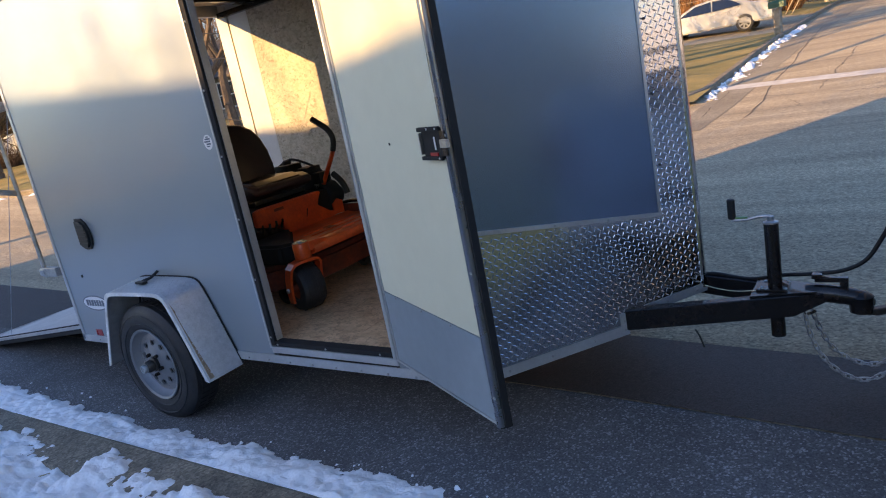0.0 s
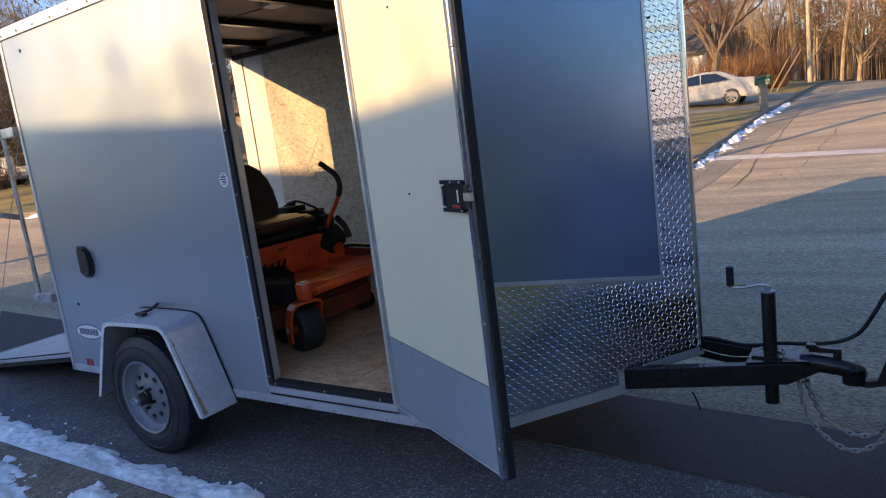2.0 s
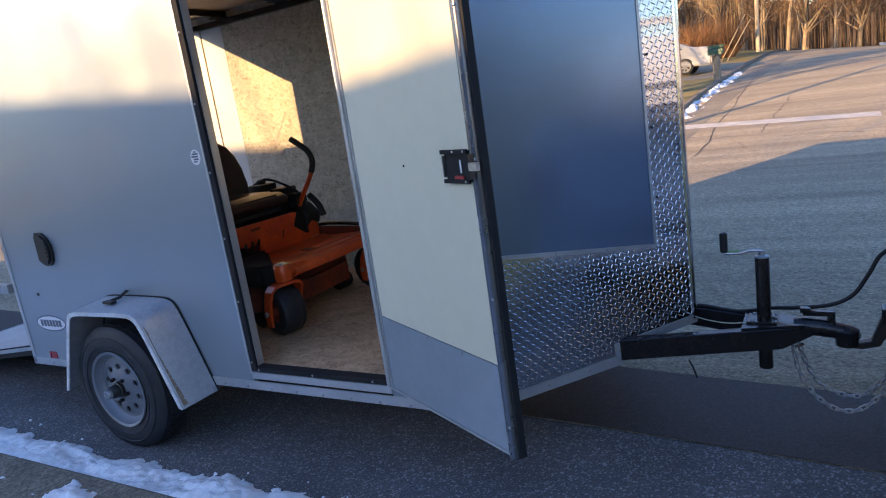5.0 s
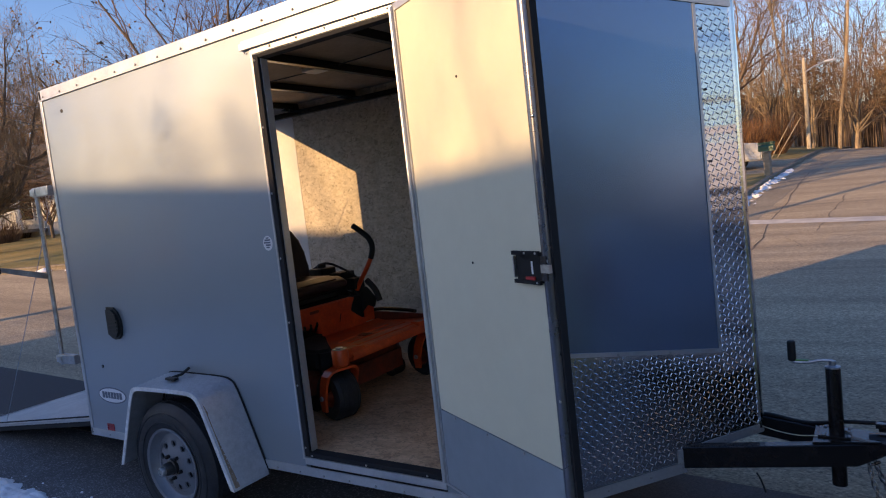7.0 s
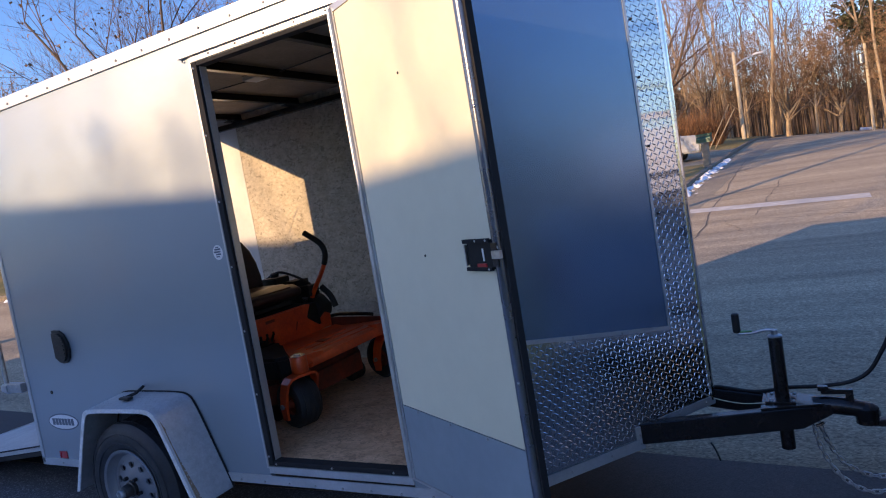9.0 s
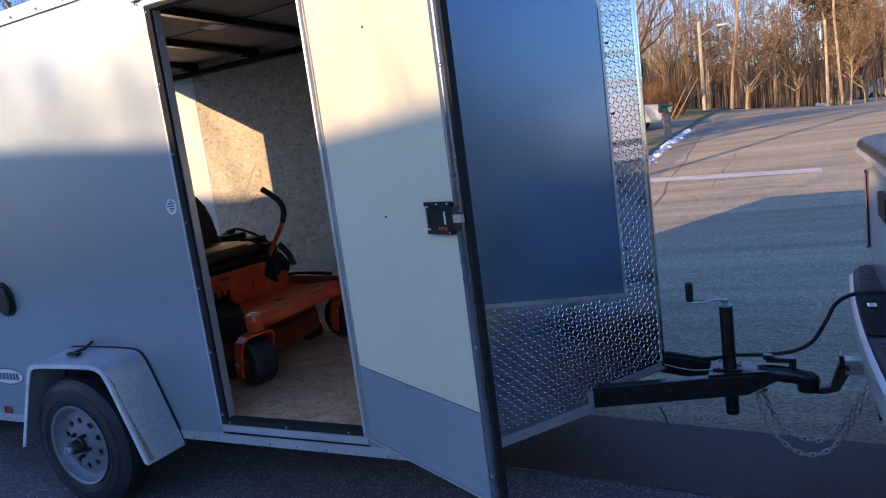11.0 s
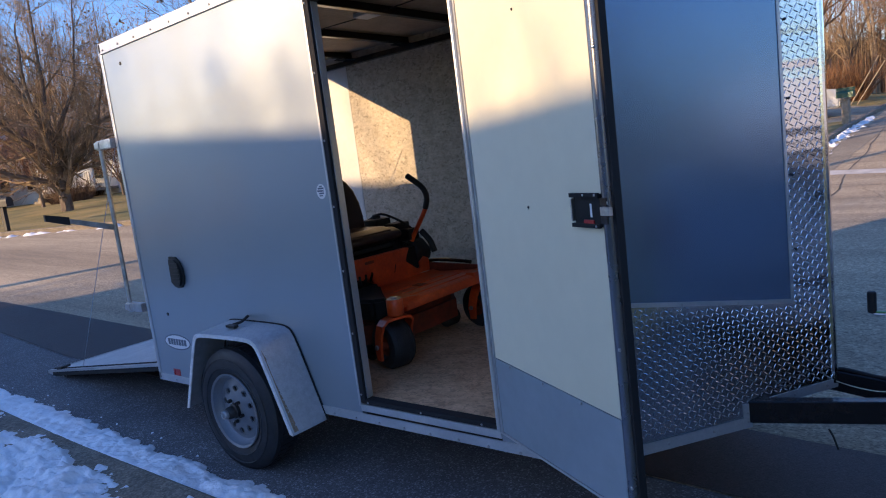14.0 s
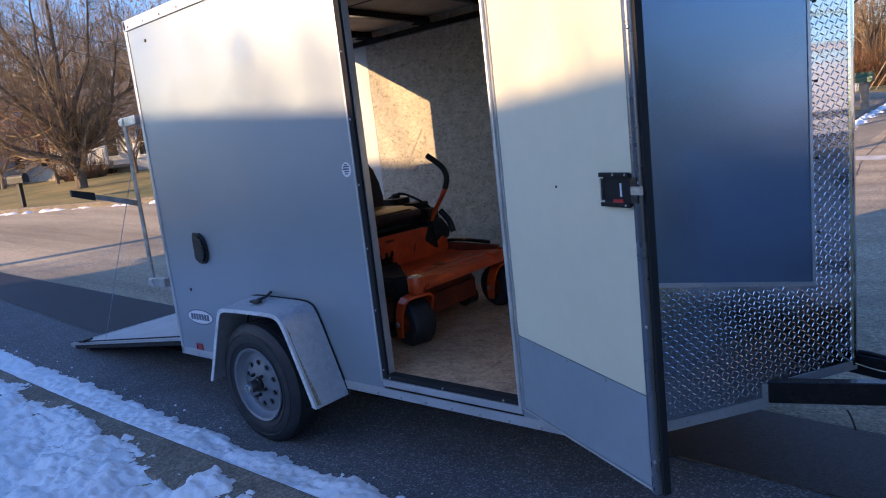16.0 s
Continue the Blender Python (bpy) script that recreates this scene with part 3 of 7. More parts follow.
bm = bmesh.new()
box(bm, 1.47, 1.59, 0.84, 0.96, 2.468, 2.4945, 0.008)
part("dome_lamp", bm, WHITEP, trailer, "small white ceiling lamp, unlit")
for y0, y1 in ((-0.006, 0.0), (W, W + 0.006)):
    bm = bmesh.new()
    box(bm, X0, NX, y0, y1, RIMZ, ROOF + 0.002)
    box(bm, X0, NX, y0 - (0.006 if y0 < 0 else 0), y1 + (0.006 if y0 > 0 else 0), RIMZ - 0.003, RIMZ + 0.004)
    part("roof_trim", bm, ALU, trailer, "aluminium roof edge trim with a drip lip")
    bm = bmesh.new()
    slab(bm, [(X0, 0.340), (NX, 0.352), (NX, 0.396), (X0, 0.386)], (0, y0, 0), (1, 0, 0), UP, (0, 1, 0), y1 - y0)
    part("bottom_trim", bm, ALU, trailer, "aluminium bottom rail trim")
bm = bmesh.new()
box(bm, 1.92, 2.90, -0.022, 0.0, 2.405, 2.412)
box(bm, 1.92, 2.90, -0.022, -0.018, 2.412, 2.435)
box(bm, 1.92, 2.90, -0.008, 0.0, 2.435, 2.45)
part("drip_rail", bm, ALU, trailer, "aluminium drip rail over the side door")
screws(trailer, [(0.08 + 0.2 * k, -0.008, 2.512) for k in range(15)] + [(0.05 + 0.2 * k, -0.007, 0.36) for k in range(4)] + [(1.78 + 0.16 * k, -0.007, 0.36) for k in range(8)], (0, -1, 0), 0.007)
# door frame
for nm, b in (("door_jamb", (DX0 - 0.014, DX0 - 0.002, -0.004, 0.06, DZ0 - 0.03, DZ1 + 0.03)), ("door_jamb", (DX1, DX1 + 0.03, -0.006, 0.06, DZ0 - 0.03, DZ1 + 0.03)),
              ("door_head", (DX0, DX1, -0.006, 0.06, DZ1 + 0.002, DZ1 + 0.03)), ("door_sill", (DX0, DX1, -0.006, 0.06, 0.405, DZ0 - 0.020))):
    bm = bmesh.new()
    box(bm, *b, 0.002)
    part(nm, bm, ALU, trailer)
for b in ((DX0, DX0 + 0.032, -0.003, 0.05, DZ0 - 0.016, DZ1), (DX0 + 0.034, DX1, -0.003, 0.05, DZ1 - 0.018, DZ1), (DX0 + 0.034, DX1, -0.003, 0.05, DZ0 - 0.018, DZ0 + 0.006)):
    bm = bmesh.new()
    box(bm, *b, 0.004)
    part("door_seal", bm, SEAL, trailer, "black rubber door seal")
bm = bmesh.new()
box(bm, DX0 + 0.033, DX0 + 0.038, 0.012, 0.05, DZ0 + 0.008, DZ1 - 0.02)
part("seal_lip", bm, ALU, trailer, "thin aluminium lip inside the door seal")
screws(trailer, [(DX0 + 0.012, -0.0035, 0.49 + 0.31 * k) for k in range(7)] + [(DX0 + 0.05 + 0.34 * k, -0.0035, DZ0 - 0.008) for k in range(3)], (0, -1, 0), 0.0055)
screws(trailer, [(1.94 + 0.17 * k, -0.0085, 2.392) for k in range(6)], (0, -1, 0), 0.006)
# rear frame
for y0, y1 in ((-0.006, 0.055), (W - 0.055, W + 0.006)):
    bm = bmesh.new()
    box(bm, X0, X0 + 0.03 if y0 < 0 else X0 + 0.13, y0, y1, 0.345, ROOF + 0.002, 0.004)
    part("rear_post", bm, ALU if y0 < 0 else WHITEIN, trailer, "aluminium covered rear post")
bm = bmesh.new()
box(bm, X0, X0 + 0.05, 0.055, W - 0.055, 2.42, ROOF)
part("rear_header", bm, ALU, trailer)
bm = bmesh.new()
box(bm, X0, X0 + 0.06, 0.02, W - 0.02, 0.345, FLOOR - 0.021)
part("rear_sill", bm, BLACKMETAL, trailer)
# chassis under the floor
for y in (0.12, W - 0.17):
    bm = bmesh.new()
    box(bm, 0.06, NX + 0.1, y, y + 0.05, 0.34, FLOOR - 0.021)
    part("frame_rail", bm, BLACKMETAL, trailer)
for k in range(8):
    bm = bmesh.new()
    box(bm, 0.2 + 0.4 * k, 0.24 + 0.4 * k, 0.17, W - 0.17, 0.36, FLOOR - 0.021)
    part("cross_member", bm, BLACKMETAL, trailer)
bm = bmesh.new()
box(bm, 1.12, 1.18, 0.03, W - 0.03, 0.317, 0.377, 0.005)
part("axle", bm, BLACKMETAL, trailer)

# nose
ND = (TIP - Vector((NX, 0, 0)))
NLEN = ND.length
ND.normalize()
NN = Vector((ND.y, -ND.x, 0))


def nose_side(mirror):
    o = Vector((NX, 0, 0)) if not mirror else Vector((NX, W, 0))
    d = ND if not mirror else Vector((ND.x, -ND.y, 0))
    n = NN if not mirror else Vector((NN.x, -NN.y, 0))
    top = lambda s: 2.49 - 0.18 * s / NLEN
    mid = lambda s: 0.972 - 0.131 * s
    low = lambda s: 0.282 + 0.066 * s + 0.065 * max(0.0, 1 - s / 0.16)
    bm = bmesh.new()
    slab(bm, [(0, low(0)), (0.08, low(0.08)), (0.16, low(0.16)), (0.835, low(0.835)), (0.835, 0.405), (NLEN, 0.445), (NLEN, top(NLEN)), (0, top(0))], o, d, UP, -n, 0.02)
    part("nose_wall", bm, SILVER, trailer)
    e = 1.068
    step = lambda s: 0.402 + 0.09 * (s - 0.82)           # underside over the tongue
    bm = bmesh.new()
    slab(bm, [(0.0, mid(0) + 0.012), (e, mid(e) + 0.012), (e, top(e) - 0.02), (0.0, top(0) - 0.02)], o + n * 0.001, d, UP, n, 0.003)
    part("nose_panel", bm, DARKPANEL, trailer, "dark blue grey painted nose panel")
    bm = bmesh.new()
    slab(bm, [(0, low(0) + 0.05), (0.08, low(0.08) + 0.05), (0.16, low(0.16) + 0.05), (0.815, low(0.815) + 0.05), (0.815, step(0.815) + 0.03), (e, step(e) + 0.03), (e, mid(e) - 0.004), (0, mid(0) - 0.004)], o + n * 0.001, d, UP, n, 0.003)
    guard = part("stone_guard", bm, TREAD, trailer, "polished diamond treadplate stone guard")
    bm = bmesh.new()
    grid = []
    for j in range(231):                              # thin sheet, slightly buckled between its fixings
        z = 0.468 + (top(NLEN) - 0.478) * j / 230
        out = 0.0034 + 0.0013 * N2(z, 1.0 if mirror else 0.0, 13.0, 7) + 0.0004 * N2(z, 2.0, 31.0, 3)
        grid.append([bm.verts.new(o + d * s + UP * z + n * h) for s, h in ((e, 0.0008), (e, out), (NLEN, out), (NLEN, 0.0008))])
    for g, h in zip(grid, grid[1:]):
        for i in range(4):
            bm.faces.new((g[i], g[(i + 1) % 4], h[(i + 1) % 4], h[i]))
    bm.faces.new(grid[0])
    bm.faces.new(grid[-1][::-1])
    bmesh.ops.recalc_face_normals(bm, faces=bm.faces[:])
    strip = part("corner_strip", bm, TREAD, trailer, "polished diamond treadplate nose strip", True)
    # trims: along the bottom with a step over the tongue, between guard and panel, and at the top
    bm = bmesh.new()
    for poly in ([(0, low(0)), (0.08, low(0.08)), (0.16, low(0.16)), (0.853, low(0.84)), (0.853, low(0.84) + 0.045), (0.16, low(0.16) + 0.045), (0.08, low(0.08) + 0.045), (0, low(0) + 0.045)], [(0.815, low(0.84) + 0.045), (0.853, low(0.84) + 0.045), (0.853, step(0.853)), (0.815, step(0.815) + 0.037)],
                 [(0.853, step(0.853)), (NLEN, step(NLEN)), (NLEN, step(NLEN) + 0.037), (0.815, step(0.815) + 0.037)]):
        slab(bm, poly, o + n * 0.0045, d, UP, n, 0.003)
    part("bottom_trim", bm, ALU, trailer, "stepped aluminium bottom trim")
    bm = bmesh.new()
    slab(bm, [(0, mid(0) - 0.004), (e, mid(e) - 0.004), (e, mid(e) + 0.014), (0, mid(0) + 0.014)], o + n * 0.0045, d, UP, n, 0.004)
    slab(bm, [(e - 0.012, mid(e) + 0.014), (e, mid(e) + 0.014), (e, top(e) - 0.03), (e - 0.012, top(e) - 0.03)], o + n * 0.0045, d, UP, n, 0.004)
    part("panel_trim", bm, ALU, trailer, "thin aluminium joint trim")
    bm = bmesh.new()
    slab(bm, [(0, top(0) - 0.03), (NLEN, top(NLEN) - 0.03), (NLEN, top(NLEN) + 0.045), (0, top(0) + 0.057)], o + n * 0.005, d, UP, n, 0.005)
    part("roof_trim", bm, ALU, trailer)
    if not mirror:
        q = o + n * 0.008
        screws(trailer, [q + d * (0.08 + 0.2 * k) + UP * (low(0.08 + 0.2 * k) + 0.022) for k in range(4)] + [q + d * 0.834 + UP * z for z in (0.362, 0.402)] + [q + d * (0.90 + 0.15 * k) + UP * (step(0.90 + 0.15 * k) + 0.019) for k in range(3)]
               + [q + d * (0.1 + 0.24 * k) + UP * (mid(0.1 + 0.24 * k) + 0.003) for k in range(4)], n, 0.006)
        screws(trailer, [q + d * (e + 0.02) + UP * z for z in (1.05, 1.35, 1.65, 1.95, 2.2)], n, 0.006, BLACKPL)
        # raised diamonds of the treadplate
        for name, host, inside in (("tread_ribs", guard, lambda s, z: 0.008 < s < e - 0.003 and z < mid(s) - 0.014 and z > (low(s) + 0.056 if s < 0.805 else step(s) + 0.045)),
                                   ("tread_ribs", strip, lambda s, z: e + 0.001 < s < NLEN - 0.006 and step(s) + 0.045 < z < top(s) - 0.04)):
            verts, faces = [], []
            p = 0.0215
            for j in range(int(2.2 / p)):
                for i in range(int(1.3 / p)):
                    s, z = i * p, 0.32 + j * p
                    if not inside(s, z):
                        continue
                    sg = 1 if (i + j) % 2 else -1
                    a = Vector((0.46, 0.89)) if sg > 0 else Vector((0.89, -0.46))
                    a = a.normalized() * 0.0152
                    b = Vector((-a.y, a.x)).normalized() * 0.0029
                    c = Vector((s, z))
                    k = len(verts)
                    for uv, h in ((c - a, 0), (c + b, 0), (c + a, 0), (c - b, 0), (c - a * 0.62, 0.0024), (c + a * 0.62, 0.0024)):
                        verts.append(o + n * (0.004 + h) + d * uv.x + UP * uv.y)
                    faces += [(k, k + 4, k + 1), (k + 1, k + 4, k + 5), (k + 1, k + 5, k + 2), (k + 2, k + 5, k + 3), (k + 3, k + 5, k + 4), (k + 3, k + 4, k)]
            me = bpy.data.meshes.new(name)
            me.from_pydata([tuple(v) for v in verts], [], faces)
            me.materials.append(TREAD)
            ob = new(name, me)
            ob.parent = host
            tagged(ob, kind="stuff")


nose_side(False)
nose_side(True)
bm = bmesh.new()
tube(bm, [TIP + Vector((-0.012, 0, 0.46)), TIP + Vector((-0.012, 0, 2.33))], 0.02, 12)
part("nose_edge", bm, TREAD, trailer, "rounded treadplate nose edge")
bm = bmesh.new()
v = [bm.verts.new(p) for p in ((NX, 0.0, ROOF), (TIP.x, TIP.y, 2.362), (NX, W, ROOF), (NX, 0.0, ROOF - 0.01), (TIP.x, TIP.y, 2.352), (NX, W, ROOF - 0.01))]
for f in ((0, 1, 2), (5, 4, 3), (0, 3, 4, 1), (1, 4, 5, 2), (2, 5, 3, 0)):
    bm.faces.new([v[i] for i in f])
part("nose_roof", bm, ALU, trailer)

# the open side door
DD = Vector((0.762, -0.388, 0)).normalized()
DN = Vector((DD.y, -DD.x, 0))                        # faces the street side: the door's inner face
HINGE = Vector((DX1, -0.004, 0))
door = new("side_door")
door.parent = trailer
tagged(door, "open side door with cream inner face and grey kick plate")
DL, DB, DT = 0.842, 0.434, 2.40
kick = lambda s: 0.762 - 0.022 * s                   # joint of panel and kick plate


def on_door(name, poly, back, front, mat, label=""):
    bm = bmesh.new()
    slab(bm, poly, HINGE + DN * back, DD, UP, DN, front - back)
    return part(name, bm, mat, door, label)


rect = lambda a, b, c, d: [(a, c), (b, c), (b, d), (a, d)]
on_door("door_skin", rect(0.0, DL, DB, DT), -0.032, -0.028, SILVER, "silver outer sheet")
on_door("door_core", rect(0.012, DL - 0.02, DB + 0.01, DT - 0.01), -0.028, -0.006, BLACKPL)
on_door("door_panel", [(0.028, kick(0.028) + 0.003), (0.800, kick(0.8) + 0.003), (0.800, DT - 0.03), (0.028, DT - 0.03)], -0.006, 0.0, CREAM, "flat cream inner panel")
on_door("kick_plate", [(0.028, DB + 0.012), (0.800, DB + 0.012), (0.800, kick(0.8)), (0.028, kick(0.028))], -0.006, 0.002, KICK, "grey metal kick plate")
bm = bmesh.new()                                      # rounded channel along the free edge
prof = [(0.802, -0.004), (0.803, 0.004), (0.807, 0.009), (0.813, 0.012), (0.820, 0.013), (0.828, 0.012), (0.835, 0.008), (0.839, 0.002), (0.840, -0.005), (0.840, -0.012)]
rows = [[bm.verts.new(HINGE + DD * p + DN * q + UP * z) for p, q in prof] for z in (DB, DT)]
for i in range(len(prof)):
    j = (i + 1) % len(prof)
    bm.faces.new((rows[0][i], rows[0][j], rows[1][j], rows[1][i]))
bm.faces.new(rows[0][::-1])
bm.faces.new(rows[1])
bmesh.ops.recalc_face_normals(bm, faces=bm.faces[:])
part("edge_channel", bm, EDGE, door, "rounded slate grey aluminium edge channel", True)
on_door("edge_channel", rect(0.006, 0.026, DB, DT), -0.026, 0.005, ALU)
on_door("edge_channel", rect(0.026, 0.800, DT - 0.028, DT), -0.026, 0.005, ALU)
on_door("edge_channel", rect(0.026, 0.800, DB, DB + 0.010), -0.026, 0.004, ALU)
on_door("door_seal", rect(0.8405, 0.852, DB + 0.004, DT - 0.004), -0.027, -0.002, SEAL, "black rubber edge seal")
screws(door, [HINGE + DD * s + UP * (kick(s) - 0.008) + DN * 0.003 for s in (0.145, 0.375, 0.60)] + [HINGE + DD * 0.831 + UP * (0.545 + 0.43 * k) + DN * 0.010 for k in range(5)], DN, 0.006)
screws(door, [HINGE + DD * s + UP * z + DN * 0.001 for s, z in ((0.424, 2.033), (0.40, 1.384))], DN, 0.005, BLACKPL)
# its inner latch
latch = on_door("latch", rect(0.672, 0.796, 1.334, 1.430), 0.0005, 0.007, BLACKMATTE, "black inner door latch with a pull bar")


def on_latch(name, poly, back, front, mat, label=""):
    ob = on_door(name, poly, back, front, mat, label)
    ob.parent = latch
    return ob


on_latch("latch_frame", rect(0.660, 0.797, 1.421, 1.434), 0.007, 0.016, BLACKMATTE)
on_latch("latch_frame", rect(0.664, 0.797, 1.331, 1.343), 0.007, 0.016, BLACKMATTE)
on_latch("pull_bar", rect(0.664, 0.6695, 1.349, 1.416), 0.004, 0.016, ZINC, "thin pale metal pull bar")
on_latch("slot", rect(0.750, 0.757, 1.362, 1.402), 0.0072, 0.009, WHITEP)
on_latch("red_tab", rect(0.720, 0.766, 1.3435, 1.354), 0.0072, 0.012, RED, "red release tab")
screws(latch, [HINGE + DD * s + UP * z + DN * 0.0165 for s, z in ((0.73, 1.428), (0.785, 1.428), (0.783, 1.337))], DN, 0.004)
bm = bmesh.new()
slab(bm, rect(0.808, 0.834, 1.345, 1.42), HINGE + DN * 0.0125, DD, UP, DN, 0.004)
part("strike_plate", bm, BLACKMETAL, door)
bm = bmesh.new()
slab(bm, rect(0.822, 0.862, 1.372, 1.396), HINGE + DN * 0.0168, DD, UP, DN, 0.012)
part("latch_bolt", bm, ZINC, door, "zinc latch bolt")
bm = bmesh.new()
tube(bm, [HINGE + UP * (DB + 0.01) + Vector((0, -0.012, 0)), HINGE + UP * (DT - 0.01) + Vector((0, -0.012, 0))], 0.009, 10)
part("hinge", bm, ALU, door)

# fender, wheel
def fender_line(pts):
    out = []
    for (a, b), (c, d) in zip(pts, pts[1:]):
        out += [(a + (c - a) * k / 5, b + (d - b) * k / 5) for k in range(5)]
    out.append(pts[-1])
    for _ in range(2):
        out = [out[0]] + [((a[0] + 2 * b[0] + c[0]) / 4, (a[1] + 2 * b[1] + c[1]) / 4) for a, b, c in zip(out, out[1:], out[2:])] + [out[-1]]
    return out


fine = fender_line([(0.716, 0.315), (0.912, 0.760), (0.955, 0.790), (1.440, 0.797), (1.510, 0.765), (1.692, 0.308)])
at_wall = fender_line([(0.720, 0.322), (0.945, 0.790), (0.990, 0.816), (1.470, 0.812), (1.540, 0.780), (1.714, 0.318)])
bm = bmesh.new()
cx, cz = 1.205, 0.40
inner = [(cx + (x - cx) * 0.985, cz + (z - cz) * 0.985) for x, z in fine]
lip = [(cx + (x - cx) * 0.945, cz + (z - cz) * 0.945) for x, z in fine]
rows = []
for prof, y in ((inner, -0.001), (at_wall, -0.001), (fine, -0.207), ([(x * 0.5 + a * 0.5, z * 0.5 + c * 0.5) for (x, z), (a, c) in zip(fine, inner)], -0.213), (lip, -0.213), (lip, -0.208), (inner, -0.205)):
    rows.append([bm.verts.new((x, y, z)) for x, z in prof])
for r, s in zip(rows, rows[1:] + rows[:1]):
    for i in range(len(fine) - 1):
        bm.faces.new((r[i], r[i + 1], s[i + 1], s[i]))
for i in (0, -1):
    bm.faces.new([r[i] for r in rows])
bmesh.ops.recalc_face_normals(bm, faces=bm.faces[:])
fender = part("fender", bm, FENDER, trailer, "silver treadplate fender with a worn edge", True)
bm = bmesh.new()
tube(bm, [(x, -0.004, z) for x, z in at_wall], 0.006, 6)
part("fender_seal", bm, SEAL, fender, "black seal along the wall")
bm = bmesh.new()
box(bm, 1.12, 1.20, -0.13, -0.10, 0.808, 0.822, 0.004)
tube(bm, [(1.14, -0.10, 0.815), (1.16, -0.05, 0.822), (1.165, -0.005, 0.845)], 0.008, 8)
part("marker_lamp", bm, BLACKPL, fender, "black marker lamp with its lead")
verts, faces = [], []
for i in range(5, len(fine) - 1):
    (x0, z0), (x1, z1) = fine[i], fine[i + 1]
    L = math.hypot(x1 - x0, z1 - z0)
    t = Vector(((x1 - x0) / L, 0, (z1 - z0) / L))
    nrm = Vector((t.z, 0, -t.x)) * (1 if t.z * (x0 - cx) - t.x * (z0 - cz) > 0 else -1)
    for a in range(max(1, int(L / 0.022))):
        for b in range(9):
            c = Vector((x0, -0.012 - 0.0225 * b, z0)).lerp(Vector((at_wall[i][0], -0.012 - 0.0225 * b, at_wall[i][1])), 1 - (0.012 + 0.0225 * b) / 0.207) + t * (0.011 + a * 0.022)
            u = (t + Vector((0, 1 if (a + b + i) % 2 else -1, 0))).normalized() * 0.010
            w = u.cross(nrm).normalized() * 0.003
            k = len(verts)
            verts += [tuple(c - u), tuple(c + w), tuple(c + u), tuple(c - w), tuple(c + nrm * 0.0022)]
            faces += [(k, k + 1, k + 4), (k + 1, k + 2, k + 4), (k + 2, k + 3, k + 4), (k + 3, k, k + 4)]
me = bpy.data.meshes.new("tread_ribs")
me.from_pydata(verts, [], faces)
me.materials.append(FENDER)
ob = new("tread_ribs", me)
ob.parent = fender
tagged(ob, kind="stuff")

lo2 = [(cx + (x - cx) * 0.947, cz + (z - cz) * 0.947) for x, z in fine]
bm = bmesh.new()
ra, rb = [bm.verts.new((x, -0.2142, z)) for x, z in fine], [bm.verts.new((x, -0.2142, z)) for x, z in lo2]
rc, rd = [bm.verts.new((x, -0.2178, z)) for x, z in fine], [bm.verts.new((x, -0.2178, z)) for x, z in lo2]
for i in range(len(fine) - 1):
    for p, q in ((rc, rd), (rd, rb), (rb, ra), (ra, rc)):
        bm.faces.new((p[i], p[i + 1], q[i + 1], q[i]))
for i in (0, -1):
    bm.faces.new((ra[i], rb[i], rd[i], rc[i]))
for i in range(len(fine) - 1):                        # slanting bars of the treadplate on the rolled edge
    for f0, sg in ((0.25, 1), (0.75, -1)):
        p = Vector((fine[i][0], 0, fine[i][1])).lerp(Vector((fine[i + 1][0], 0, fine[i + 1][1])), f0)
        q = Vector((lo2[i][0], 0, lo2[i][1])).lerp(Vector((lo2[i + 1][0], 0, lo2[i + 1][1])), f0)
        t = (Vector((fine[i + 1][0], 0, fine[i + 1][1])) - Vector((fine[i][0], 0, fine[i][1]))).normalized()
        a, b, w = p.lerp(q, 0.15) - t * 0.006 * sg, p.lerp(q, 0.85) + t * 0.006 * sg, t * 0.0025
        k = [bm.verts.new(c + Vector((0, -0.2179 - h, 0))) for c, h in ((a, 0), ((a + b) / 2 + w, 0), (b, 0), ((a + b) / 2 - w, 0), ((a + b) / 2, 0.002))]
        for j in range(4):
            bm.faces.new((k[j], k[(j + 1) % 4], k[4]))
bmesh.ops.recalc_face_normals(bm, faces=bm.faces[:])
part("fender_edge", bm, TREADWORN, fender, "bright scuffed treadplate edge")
# paint rubbed off the fender's leading slope, down to a tan primer
e0, e1 = Vector((fine[-6][0], 0, fine[-6][1])), Vector((fine[-1][0], 0, fine[-1][1]))
t = (e1 - e0).normalized()
sn = Vector((-t.z, 0, t.x))
rng = random.Random(4)
outer = [(0.0, 0.004), ((e1 - e0).length * 0.97, 0.004)]
inner2 = [((e1 - e0).length * (0.97 - 0.97 * k / 14), 0.006 + (0.075 * math.sin(min(1, k / 5) * 1.57) * (1 - k / 14) ** 0.8 if k else 0.05) + rng.uniform(-0.008, 0.008)) for k in range(14)]
bm = bmesh.new()
slab(bm, outer + inner2, e0 + Vector((0, -0.2068, 0)) + sn * 0.0006, t, (0, 1, 0), sn, 0.0034)
part("worn_patch", bm, BAREPRIMER, fender, "tan patch where the paint is rubbed off")
AX = Vector((1.150, 0, 0.347))


